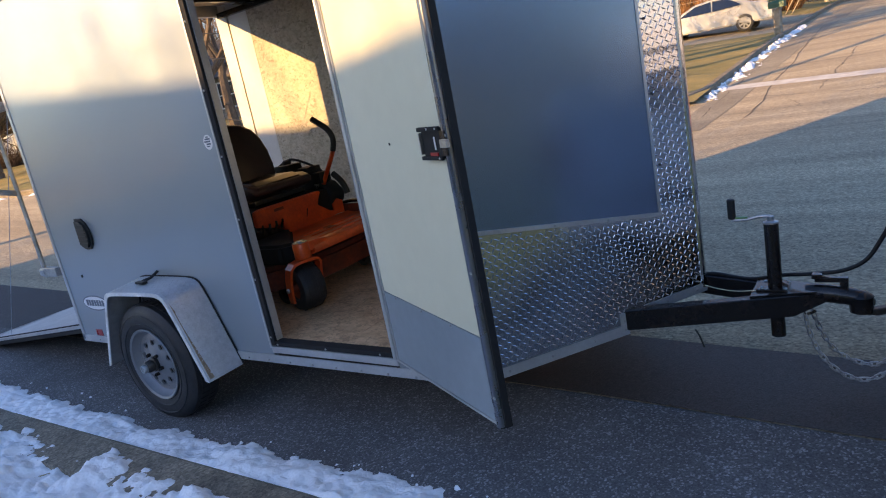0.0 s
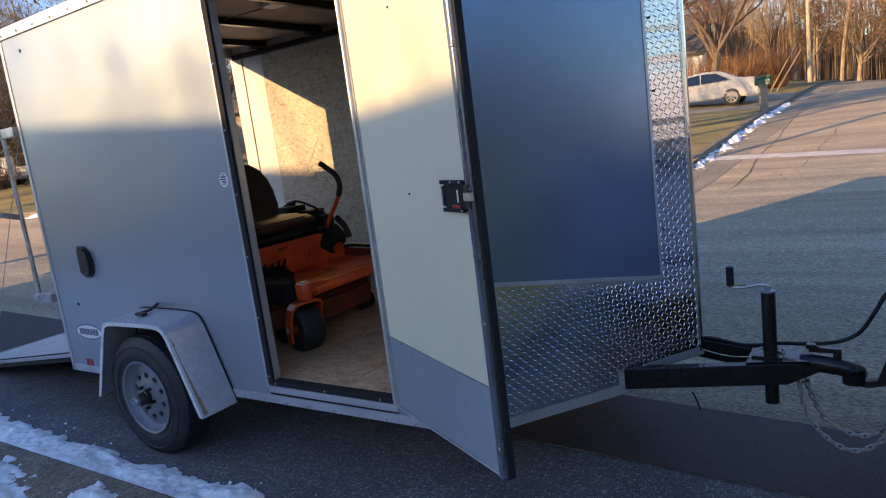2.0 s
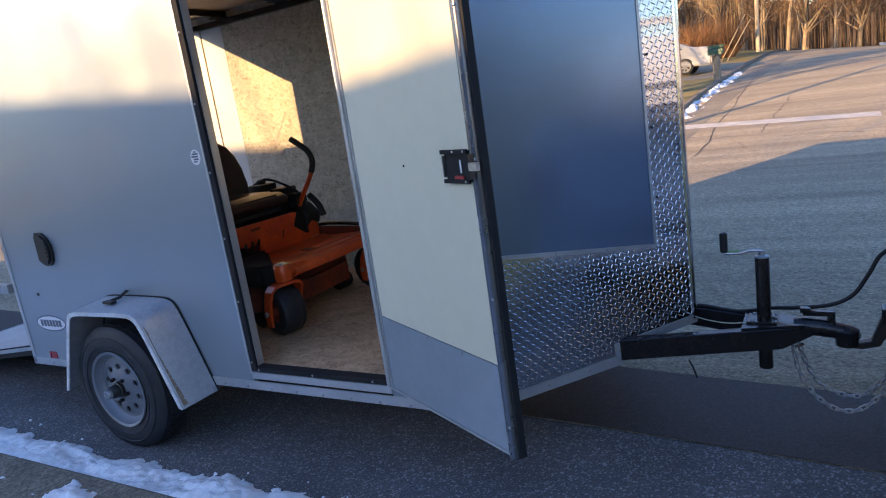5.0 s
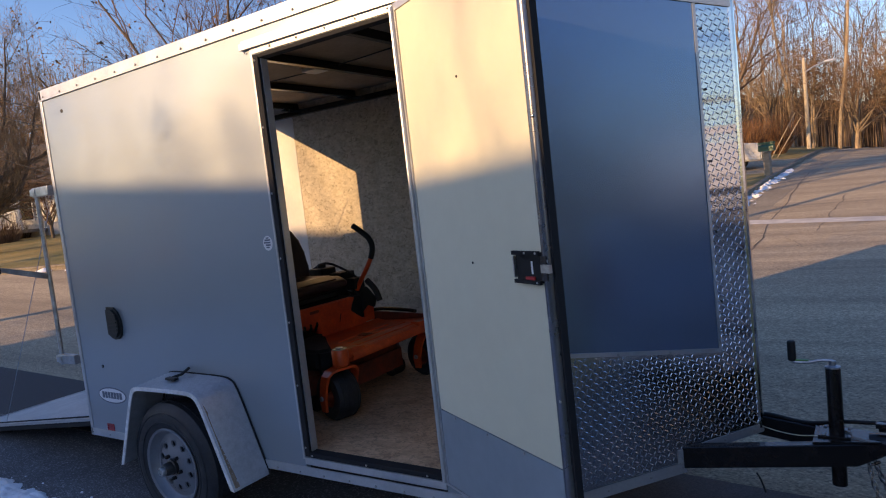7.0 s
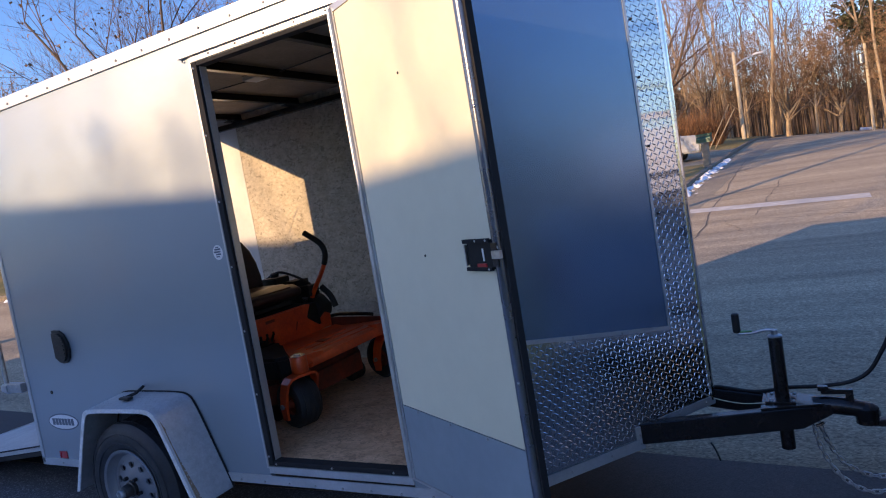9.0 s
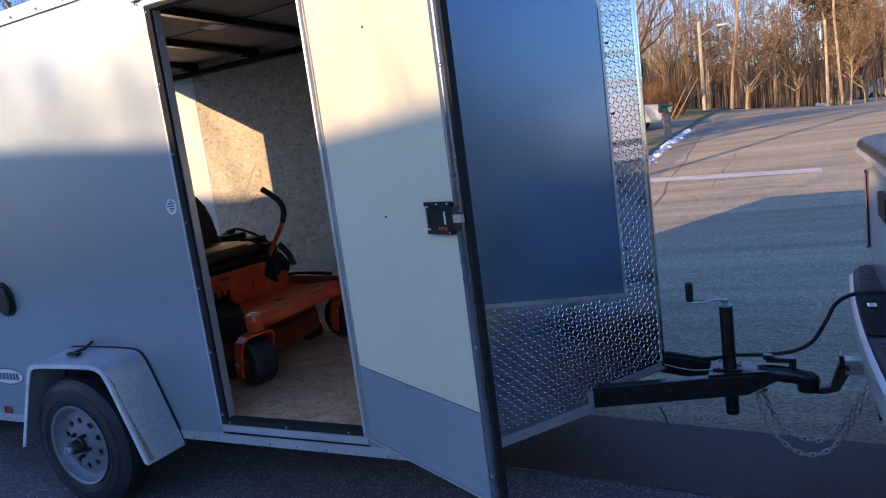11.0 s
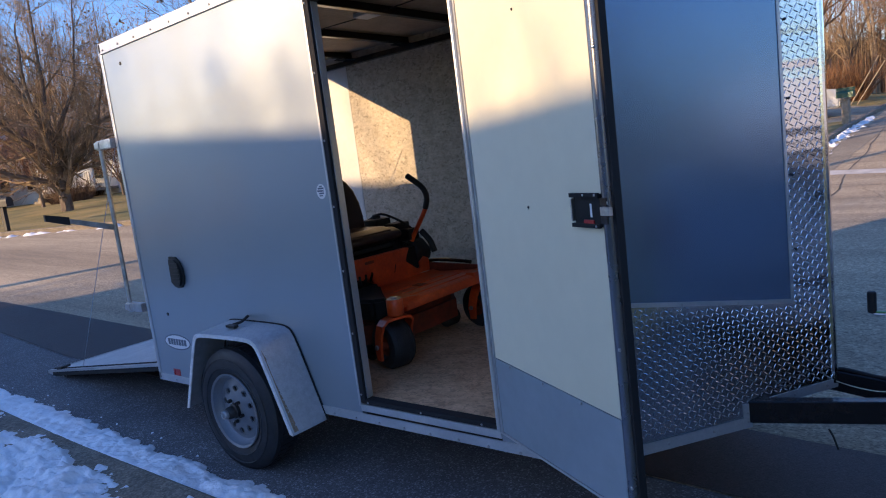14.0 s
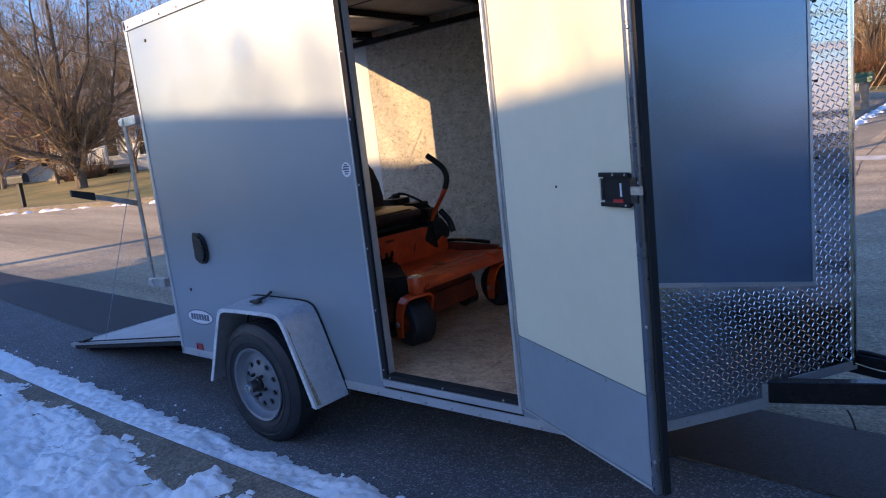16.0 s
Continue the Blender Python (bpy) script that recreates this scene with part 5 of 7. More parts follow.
for y, x, ang in ((0.445, 1.872, -16), (1.335, 1.872, -10)):
    cw = new("caster")
    cw.parent = mower
    tagged(cw, "front caster wheel in a bent orange fork")
    turn = Matrix.Translation((x, y, 0)) @ Matrix.Rotation(radians(ang), 4, "Z")
    ax = (-0.068, 0, FLOOR + 0.136)
    bm = bmesh.new()
    lathe(bm, [(-0.058, 0.062), (-0.072, 0.070), (-0.076, 0.098), (-0.068, 0.122), (-0.045, 0.134), (0, 0.136), (0.045, 0.134), (0.068, 0.122), (0.076, 0.098), (0.072, 0.070), (0.058, 0.062)], ax, (0, 1, 0), 36)
    for rr in (0.045, 0.015, -0.015, -0.045):
        lathe(bm, [(rr - 0.004, 0.1345), (rr - 0.002, 0.137), (rr + 0.002, 0.137), (rr + 0.004, 0.1345)], ax, (0, 1, 0), 36)
    bm.transform(turn)
    mpart("tyre", bm, TYRE, "wide smooth black caster tyre", True, cw)
    for s in (-1, 1):
        bm = bmesh.new()
        lathe(bm, [(0.06 * s, 0.064), (0.045 * s, 0.055), (0.05 * s, 0.022), (0.084 * s, 0.020), (0.084 * s, 0.001)], ax, (0, 1, 0), 20)
        bm.transform(turn)
        mpart("rim", bm, DARKORANGE, "", True, cw)
    bm = bmesh.new()
    line = [Vector((-0.068, -0.096, FLOOR + 0.06)), Vector((-0.068, -0.098, FLOOR + 0.13)), Vector((-0.045, -0.098, FLOOR + 0.21)), Vector((-0.02, -0.094, FLOOR + 0.262)), Vector((-0.008, -0.075, FLOOR + 0.287)), Vector((0, -0.04, FLOOR + 0.296)), Vector((0, 0.04, FLOOR + 0.296)), Vector((-0.008, 0.075, FLOOR + 0.287)), Vector((-0.02, 0.094, FLOOR + 0.262)), Vector((-0.045, 0.098, FLOOR + 0.21)), Vector((-0.068, 0.098, FLOOR + 0.13)), Vector((-0.068, 0.096, FLOOR + 0.06))]
    bar(bm, line, [0.045, 0.062, 0.066, 0.070, 0.076, 0.084, 0.084, 0.076, 0.070, 0.066, 0.062, 0.045], 0.014, (1, 0, 0))
    bm.transform(turn)
    mpart("fork", bm, ORANGE, "bent orange steel fork", False, cw)
    bm = bmesh.new()
    tube(bm, [(ax[0], -0.116, ax[2]), (ax[0], -0.104, ax[2]), (ax[0], -0.1035, ax[2]), (ax[0], 0.1035, ax[2]), (ax[0], 0.104, ax[2]), (ax[0], 0.116, ax[2])], [0.014, 0.015, 0.008, 0.008, 0.015, 0.014], 6)
    bm.transform(turn)
    mpart("axle_bolt", bm, ZINC, "", False, cw)
    bm = bmesh.new()
    tube(bm, [(0, 0, FLOOR + 0.306), (0, 0, FLOOR + 0.312), (0, 0, FLOOR + 0.392), (0, 0, FLOOR + 0.398)], [0.042, 0.047, 0.047, 0.043], 22)
    bm.transform(turn)
    mpart("pivot", bm, ORANGE, "", True, cw)
    bm = bmesh.new()
    lathe(bm, [(0, 0.040), (0.004, 0.040), (0.006, 0.024), (0.012, 0.022), (0.014, 0.001)], (0, 0, FLOOR + 0.398), (0, 0, 1), 18)
    bm.transform(turn)
    mpart("cap", bm, ZINC, "bright zinc washer and bolt", True, cw)
# front beam joining the casters
bm = bmesh.new()
slab(bm, [(0.495, 0.772), (1.285, 0.772), (1.285, 0.832), (0.495, 0.832)], (1.850, 0, 0), (0, 1, 0), UP, (1, 0, 0), 0.05)
bmesh.ops.bevel(bm, geom=bm.edges[:], offset=0.006, segments=2, affect="EDGES")
mpart("front_beam", bm, ORANGE, "orange front axle beam")
for y0, y1 in ((0.47, 0.62), (1.15, 1.31)):          # gussets from the beam to the pivots
    bm = bmesh.new()
    slab(bm, [(y0, 0.80), (y1, 0.80), (y1, 0.838), ((y0 + y1) / 2, 0.850), (y0, 0.852)], (1.840, 0, 0), (0, 1, 0), UP, (1, 0, 0), 0.068)
    bmesh.ops.bevel(bm, geom=bm.edges[:], offset=0.004, segments=1, affect="EDGES")
    mpart("gusset", bm, ORANGE, "orange gusset at the caster pivot")
# foot platform: a pressed pan with a rolled front lip, long ribs and a kicked up rear
bm = bmesh.new()
prof = [(1.400, 0.826), (1.46, 0.815), (1.60, 0.822), (1.80, 0.836), (1.868, 0.838), (1.905, 0.826), (1.918, 0.800), (1.916, 0.782), (1.908, 0.782), (1.908, 0.799), (1.898, 0.818), (1.866, 0.829), (1.80, 0.827), (1.60, 0.813), (1.46, 0.806), (1.400, 0.816)]
slab(bm, prof, (0, 0.505, 0), (1, 0, 0), UP, (0, 1, 0), 0.855)
mpart("foot_platform", bm, ORANGE, "orange pressed steel foot platform", True)
for y0, y1, x0, x1 in ((0.60, 1.25, 1.845, 1.862), (0.66, 1.22, 1.735, 1.752), (0.70, 1.18, 1.625, 1.640)):
    bm = bmesh.new()
    zz = 0.838 if x0 > 1.8 else 0.822 + (x0 - 1.6) * 0.07
    slab(bm, [(x0, zz - 0.003), (x0 + 0.005, zz + 0.006), (x1 - 0.005, zz + 0.007), (x1, zz - 0.002)], (0, y0, 0), (1, 0, 0), UP, (0, 1, 0), y1 - y0)
    mpart("pan_rib", bm, ORANGE, "pressed rib of the foot platform")
bm = bmesh.new()
slab(bm, [(1.36, 0.80), (1.90, 0.80), (1.90, 0.846), (1.80, 0.860), (1.42, 0.875), (1.36, 0.875)], (0, 1.361, 0), (1, 0, 0), UP, (0, 1, 0), 0.010)
mpart("pan_lip", bm, DARKORANGE, "turned up far edge of the foot platform")
bm = bmesh.new()
tube(bm, smooth_line([(1.30, 1.405, 0.872), (1.42, 1.41, 0.885), (1.62, 1.41, 0.876), (1.70, 1.41, 0.868)], 4), 0.013, 8)
mpart("deck_rail", bm, BLACKMETAL, "black deck lift rail", True)
bm = bmesh.new()
box(bm, 1.66, 1.74, 0.84, 0.90, 0.832, 0.838, 0.002)
mpart("tread_mark", bm, DARKORANGE)
# grimy belt cover, pulley guard and lift linkage on the near side
bm = bmesh.new()
slab(bm, [(1.30, 0.38), (1.74, 0.40), (1.80, 0.47), (1.62, 0.62), (1.425, 0.80), (1.30, 0.80)], (0, 0, 0.735), (1, 0, 0), (0, 1, 0), UP, 0.118)
bmesh.ops.bevel(bm, geom=bm.edges[:], offset=0.018, segments=2, affect="EDGES")
mpart("belt_cover", bm, BLACKMATTE, "grimy black belt cover", True)
bm = bmesh.new()
for k in range(6):
    y = 0.47 + 0.055 * k
    tube(bm, [(1.40 - 0.004 * k, y, 0.85), (1.42, y + 0.006, 0.895 + 0.012 * (k % 3)), (1.405, y + 0.02, 0.925)], 0.008, 6)
box(bm, 1.34, 1.40, 0.44, 0.78, 0.852, 0.905, 0.008)
mpart("lift_linkage", bm, BLACKMETAL, "dirty black lift linkage and springs")
bm = bmesh.new()
tube(bm, smooth_line([(1.48, 0.60, 0.85), (1.56, 0.55, 0.81), (1.66, 0.49, 0.76), (1.70, 0.46, 0.66)], 5), 0.007, 6)
tube(bm, smooth_line([(1.52, 0.66, 0.85), (1.60, 0.57, 0.79), (1.63, 0.52, 0.68)], 5), 0.006, 6)
mpart("hanging_hose", bm, BLACKPL, "thin black hose", True)
for y in (0.50, 1.26):
    bm = bmesh.new()
    slab(bm, [(0.80, 0.70), (1.34, 0.72), (1.36, 0.80), (1.30, 0.862), (0.80, 0.862)], (0, y, 0), (1, 0, 0), UP, (0, 1, 0), 0.03)
    bmesh.ops.bevel(bm, geom=bm.edges[:], offset=0.008, segments=1, affect="EDGES")
    mpart("frame_side", bm, BLACKMETAL, "grimy black frame side")
# seat box: a front panel with a slanted slot, its lower corner cut away
bm = bmesh.new()
slab(bm, [(0.56, 0.925), (0.64, 0.905), (0.80, 0.835), (0.815, 0.822), (1.245, 0.822), (1.245, 0.86), (1.205, 0.865), (1.10, 0.935), (1.12, 0.975), (1.15, 1.018), (1.11, 1.026), (0.60, 1.030), (0.565, 1.018)], (1.372, 0, 0), (0, 1, 0), UP, (1, 0, 0), 0.028)
bmesh.ops.bevel(bm, geom=bm.edges[:], offset=0.006, segments=2, affect="EDGES")
panel = mpart("front_panel", bm, ORANGE, "orange panel below the seat")
bm = bmesh.new()
slab(bm, [(0.972, 0.885), (0.980, 0.885), (1.000, 0.937), (0.991, 0.937)], (1.3965, 0, 0), (0, 1, 0), UP, (1, 0, 0), 0.0045)
mpart("slot", bm, BLACKMATTE, "", False, panel)
bm = bmesh.new()
slab(bm, [(0.72, 0.985), (0.80, 0.985), (0.80, 1.003), (0.72, 1.003)], (1.3965, 0, 0), (0, 1, 0), UP, (1, 0, 0), 0.0045)
mpart("print_bar", bm, DARKORANGE, "", False, panel)
bm = bmesh.new()
slab(bm, [(0.95, 0.80), (1.37, 0.82), (1.37, 1.015), (0.95, 1.02)], (0, 0.555, 0), (1, 0, 0), UP, (0, 1, 0), 0.68)
mpart("seat_box", bm, BLACKMATTE, "black seat box")
# Black block put where the recess beside the front panel is dark.
bm = bmesh.new()
box(bm, 1.26, 1.36, 1.24, 1.34, 0.83, 0.97, 0.02)
mpart("pedal_recess", bm, BLACKMATTE, "black block standing in for a dark recess")
bm = bmesh.new()
slab(bm, [(1.25, 0.826), (1.345, 0.826), (1.345, 0.91), (1.30, 0.93), (1.25, 0.90)], (1.375, 0, 0), (0, 1, 0), UP, (1, 0, 0), 0.012)
mpart("bracket", bm, ORANGE, "small orange bracket")
# cutting deck hung below
bm = bmesh.new()
slab(bm, [(0.98, 0.34), (1.50, 0.34), (1.62, 0.50), (1.735, 0.62), (1.745, 0.9), (1.735, 1.16), (1.60, 1.30), (1.50, 1.44), (0.98, 1.44), (0.90, 0.9)], (0, 0, FLOOR + 0.105), (1, 0, 0), (0, 1, 0), UP, 0.145)
bmesh.ops.bevel(bm, geom=[e for e in bm.edges if (e.verts[0].co - e.verts[1].co).z == 0 and e.verts[0].co.z > FLOOR + 0.2], offset=0.03, segments=2, affect="EDGES")
deck = mpart("cutting_deck", bm, DARKORANGE, "orange stamped cutting deck, its paint darkened for shade")
for y in (0.62, 1.15):
    bm = bmesh.new()
    lathe(bm, [(0, 0.10), (0.05, 0.095), (0.06, 0.05), (0.10, 0.045), (0.105, 0.001)], (1.42, y, FLOOR + 0.23), (0, 0, 1), 20)
    mpart("spindle_cover", bm, BLACKPL, "", True, deck)
for y in (0.42, 1.38):
    bm = bmesh.new()
    lathe(bm, [(-0.04, 0.03), (-0.045, 0.06), (0.045, 0.06), (0.04, 0.03)], (1.58, y + (0.12 if y < 1 else -0.12), FLOOR + 0.062), (0, 1, 0), 18)
    mpart("gauge_wheel", bm, BLACKPL, "", True, deck)
# seat
seat = new("seat")
seat.parent = mower
tagged(seat, "dark brown padded seat with a lighter inset for its sheen")


def cushion(poly, y0, y1, bev):
    bm = bmesh.new()
    slab(bm, poly, (0, y0, 0), (1, 0, 0), UP, (0, 1, 0), y1 - y0)
    bmesh.ops.bevel(bm, geom=bm.edges[:], offset=bev, segments=3, affect="EDGES", profile=0.6)
    return bm


mpart("cushion", cushion([(0.93, 1.07), (1.31, 1.075), (1.37, 1.10), (1.375, 1.14), (1.30, 1.172), (1.10, 1.165), (0.93, 1.19)], MC - 0.25, MC + 0.25, 0.028), VINYL, "dark brown seat cushion", True, seat)
mpart("seat_inset", cushion([(1.05, 1.168), (1.28, 1.164), (1.345, 1.148), (1.345, 1.160), (1.285, 1.184), (1.05, 1.184)], MC - 0.2, MC + 0.17, 0.006), VINYLSHEEN, "lighter seat inset imitating the cushion's sheen", True, seat)
bm = bmesh.new()
prof = [(0.0, 0.235), (0.10, 0.25), (0.2, 0.248), (0.29, 0.225), (0.36, 0.18), (0.41, 0.10), (0.425, 0.0)]
outl = [(h, w) for h, w in prof] + [(h, -w) for h, w in prof[::-1][1:]]
slab(bm, outl, (1.055, MC, 1.15), Vector((-0.20, 0, 0.98)), (0, 1, 0), Vector((-0.98, 0, -0.20)), 0.10)
bmesh.ops.bevel(bm, geom=bm.edges[:], offset=0.03, segments=3, affect="EDGES", profile=0.6)
mpart("backrest", bm, VINYL, "dark brown rounded backrest", True, seat)
bm = bmesh.new()
box(bm, 0.96, 1.30, MC - 0.22, MC + 0.22, 1.03, 1.068, 0.01)
mpart("seat_pan", bm, BLACKMETAL, "", False, seat)
# fenders with controls, lap levers
for y0, y1 in ((0.40, 0.515), (1.255, 1.40)):
    bm = cushion([(0.62, 0.90), (1.20, 0.86), (1.37, 0.90), (1.39, 0.97), (1.32, 1.045), (1.20, 1.085), (0.70, 1.07), (0.60, 1.0)], y0, y1, 0.025)
    mpart("side_tank", bm, BLACKPL, "black moulded side tank", True)
bm = bmesh.new()
box(bm, 0.95, 1.20, 1.27, 1.38, 1.09, 1.12, 0.01)
box(bm, 0.90, 0.98, 1.28, 1.36, 1.12, 1.165, 0.012)
tube(bm, [(1.0, 1.30, 1.11), (1.02, 1.30, 1.17), (1.05, 1.30, 1.175)], 0.012, 8)
tube(bm, [(1.12, 1.34, 1.11), (1.13, 1.34, 1.145)], 0.02, 10)
mpart("control_panel", bm, BLACKPL, "black controls with knobs")
bm = bmesh.new()
box(bm, 0.98, 1.12, 1.16, 1.30, 1.10, 1.215, 0.012)
mpart("air_filter", bm, BLACKPL, "black air filter box")
bm = bmesh.new()
box(bm, 1.121, 1.24, 1.22, 1.36, 1.09, 1.175, 0.014)
mpart("cup_holder", bm, BLACKPL, "black moulded cup holder")
bm = bmesh.new()
box(bm, 1.241, 1.33, 1.24, 1.35, 1.05, 1.13, 0.014)
mpart("switch_box", bm, BLACKPL, "black switch box")
bm = bmesh.new()
tube(bm, smooth_line([(1.0, 1.2, 1.21), (1.08, 1.24, 1.245), (1.18, 1.27, 1.21), (1.29, 1.3, 1.14), (1.345, 1.32, 1.06)], 4), 0.009, 8)
mpart("fuel_hose", bm, BLACKPL, "black fuel hose", True)
bm = bmesh.new()
tube(bm, smooth_line([(1.34, 1.36, 1.10), (1.40, 1.37, 1.03), (1.43, 1.37, 0.95)], 4), 0.022, 8)
mpart("lever_boot", bm, BLACKPL, "black rubber lever boot", True)
bm = bmesh.new()
lathe(bm, [(0, 0.03), (0.02, 0.032), (0.03, 0.02), (0.032, 0.001)], (1.05, 1.23, 1.216), (0, 0, 1), 16)
mpart("fuel_cap", bm, BLACKPL, "", True)
lever = new("steering_lever")
lever.parent = mower
tagged(lever, "orange steering lever with a black grip")
pts = [(1.27, 1.28, 0.97), (1.33, 1.28, 1.07), (1.435, 1.28, 1.21), (1.475, 1.28, 1.27)]
bm = bmesh.new()
tube(bm, smooth_line(pts, 4), 0.016, 10)
mpart("lever_rod", bm, ORANGE, "", True, lever)
bm = bmesh.new()
tube(bm, smooth_line([(1.47, 1.28, 1.262), (1.49, 1.28, 1.31), (1.492, 1.28, 1.355), (1.47, 1.275, 1.405), (1.42, 1.265, 1.45), (1.365, 1.255, 1.492)], 5), 0.0195, 12)
mpart("grip", bm, BLACKPL, "black foam grip", True, lever)
bm = bmesh.new()
box(bm, 1.24, 1.29, 1.255, 1.275, 0.96, 1.10, 0.004)
mpart("lever_plate", bm, ZINC, "", False, lever)
for y, o in ((0.42, (0, -1, 0)), (1.42, (0, 1, 0))):
    bm = bmesh.new()
    lathe(bm, [(-0.2, 0.12), (-0.2, 0.22), (-0.17, 0.245), (-0.03, 0.245), (0, 0.22), (0, 0.12), (-0.03, 0.11), (-0.03, 0.001)], (0.82, y, FLOOR + 0.245), o, 36)
    mpart("drive_wheel", bm, TYRE, "fat black rear drive wheel", True)
bm = bmesh.new()
box(bm, 0.42, 0.95, 0.62, 1.16, 0.75, 1.15, 0.06)
mpart("engine", bm, BLACKPL, "black engine cover")

# ---- the pickup truck ----
truck = thing("pickup_truck", (4.685, W / 2, 0), "white pickup truck coupled to the trailer", "truck", turn=-2.0)
TX, TY = -4.66, -W / 2


def tpart(name, bm, mat, label="", smooth=False, parent=None):
    for v in bm.verts:
        v.co.x += TX
        v.co.y += TY
    return part(name, bm, mat, parent or truck, label, smooth)


def bowed(bm, depth=0.035):
    """Bows the rear face towards its middle."""
    for v in bm.verts:
        if v.co.x < 4.95:
            v.co.x -= depth * max(0, 1 - ((v.co.y - CY) / 0.95) ** 2)
    return bm


def rounded_plan(x0, x1, y0, y1, r, k=6):
    """Outline with rounded corners at the rear end x0."""
    pts = [(x1, y1), (x0 + r, y1)]
    pts += [(x0 + r - r * math.sin(a), y1 - r + r * math.cos(a)) for a in [math.pi / 2 * i / k for i in range(1, k)]]
    pts += [(x0, y1 - r + (y0 + r - (y1 - r)) * i / 12) for i in range(13)]
    pts += [(x0 + r - r * math.cos(a), y0 + r - r * math.sin(a)) for a in [math.pi / 2 * i / k for i in range(1, k)]]
    pts += [(x0 + r, y0), (x1, y0)]
    return pts


def stack(levels, cap=True, k=6):
    """Plans at rising heights: (z, x0, x1, y0, y1, r)."""
    bm = bmesh.new()
    rows = [[bm.verts.new((x, y, z)) for x, y in rounded_plan(x0, x1, y0, y1, r, k)] for z, x0, x1, y0, y1, r in levels]
    n = len(rows[0])
    for a, b in zip(rows, rows[1:]):
        for i in range(n):
            bm.faces.new((a[i], a[(i + 1) % n], b[(i + 1) % n], b[i]))
    if cap:
        bm.faces.new(rows[0][::-1])
        bm.faces.new(rows[-1])
    bmesh.ops.recalc_face_normals(bm, faces=bm.faces[:])
    return bm


Y0, Y1 = -0.085, W + 0.085
tpart("bed", stack([(0.50, 4.815, 7.05, Y0 + 0.06, Y1 - 0.06, 0.10), (0.62, 4.795, 7.05, Y0 + 0.02, Y1 - 0.02, 0.10), (0.85, 4.775, 7.05, Y0, Y1, 0.10), (1.06, 4.775, 7.05, Y0 - 0.005, Y1 + 0.005, 0.10), (1.20, 4.775, 7.05, Y0 + 0.005, Y1 - 0.005, 0.10),
                    (1.255, 4.770, 7.05, Y0 + 0.012, Y1 - 0.012, 0.11), (1.295, 4.740, 7.05, Y0 + 0.015, Y1 - 0.015, 0.20), (1.325, 4.713, 7.05, Y0 + 0.02, Y1 - 0.02, 0.26), (1.346, 4.718, 7.05, Y0 + 0.028, Y1 - 0.028, 0.275)]), TRUCKW, "white bed side and tailgate", True)
bm = stack([(1.3465, 4.724, 7.05, Y0 + 0.033, Y1 - 0.033, 0.273), (1.366, 4.727, 7.05, Y0 + 0.036, Y1 - 0.036, 0.27), (1.380, 4.738, 7.05, Y0 + 0.045, Y1 - 0.045, 0.265), (1.387, 4.765, 7.04, Y0 + 0.07, Y1 - 0.07, 0.25)])
tpart("bed_rail_cap", bm, CAPBLACK, "black plastic rail and tailgate cap", True)
# Flat black sheet in place of the shade inside the open bed.
bm = bmesh.new()
box(bm, 4.86, 6.95, Y0 + 0.17, Y1 - 0.17, 1.3875, 1.392)
tpart("bed_cover", bm, BLACKMATTE, "black sheet standing in for the shaded open bed")
# tail lamps
for s in (0, 1):
    yy = (lambda y: y) if s == 0 else (lambda y: W - y)
    yo, ro = Y0 - 0.012, 0.10
    out = [(4.765, yo + ro + 0.022)] + [(4.765 + ro - ro * math.cos(radians(a)), yo + ro - ro * math.sin(radians(a))) for a in (0, 14, 28, 40, 52, 64, 77, 90)] + [(4.875 + 0.013 * i, yo) for i in range(11)]

    def lens(z0, z1, g, upto=9.0, arch=False):
        bm = bmesh.new()
        sel = [p for p in out if p[0] < upto]
        lo = [bm.verts.new((x, yy(y + g), z0)) for x, y in sel]
        tops = [z0 + (z1 - z0) * (math.sqrt(max(0.03, 1 - ((x - 4.765) / (upto - 4.765)) ** 2)) if arch else 1) for x, y in sel]
        hi = [bm.verts.new((x, yy(y + g), h)) for (x, y), h in zip(sel, tops)]
        lo2 = [bm.verts.new((x + 0.004, yy(y + 0.03), z0)) for x, y in sel]
        hi2 = [bm.verts.new((x + 0.004, yy(y + 0.03), h)) for (x, y), h in zip(sel, tops)]
        k = len(sel)
        for i in range(k - 1):
            bm.faces.new((lo[i], lo[i + 1], hi[i + 1], hi[i]))
            bm.faces.new((hi[i], hi[i + 1], hi2[i + 1], hi2[i]))
            bm.faces.new((lo2[i], lo2[i + 1], lo[i + 1], lo[i]))
        bm.faces.new((lo[0], hi[0], hi2[0], lo2[0]))
        bm.faces.new((lo[-1], lo2[-1], hi2[-1], hi[-1]))
        bmesh.ops.recalc_face_normals(bm, faces=bm.faces[:])
        return bm
    lamp = tpart("tail_lamp", lens(0.815, 1.197, 0.0), LAMPRED, "red tail lamp", True)
    # Brighter red strip paints the sunlit glow across the lens.
    tpart("lamp_band", lens(0.955, 0.985, -0.002), RED, "", True, None).parent = lamp
    tpart("reverse_lens", lens(0.835, 0.912, -0.004, 4.860, True), LAMPCLR, "clear reversing lens", True, None).parent = lamp
    tpart("lamp_gasket", lens(0.802, 0.8145, 0.004), BLACKPL, "", True, None).parent = lamp
    tpart("lamp_gasket", lens(1.1975, 1.206, 0.004), BLACKPL, "", True, None).parent = lamp
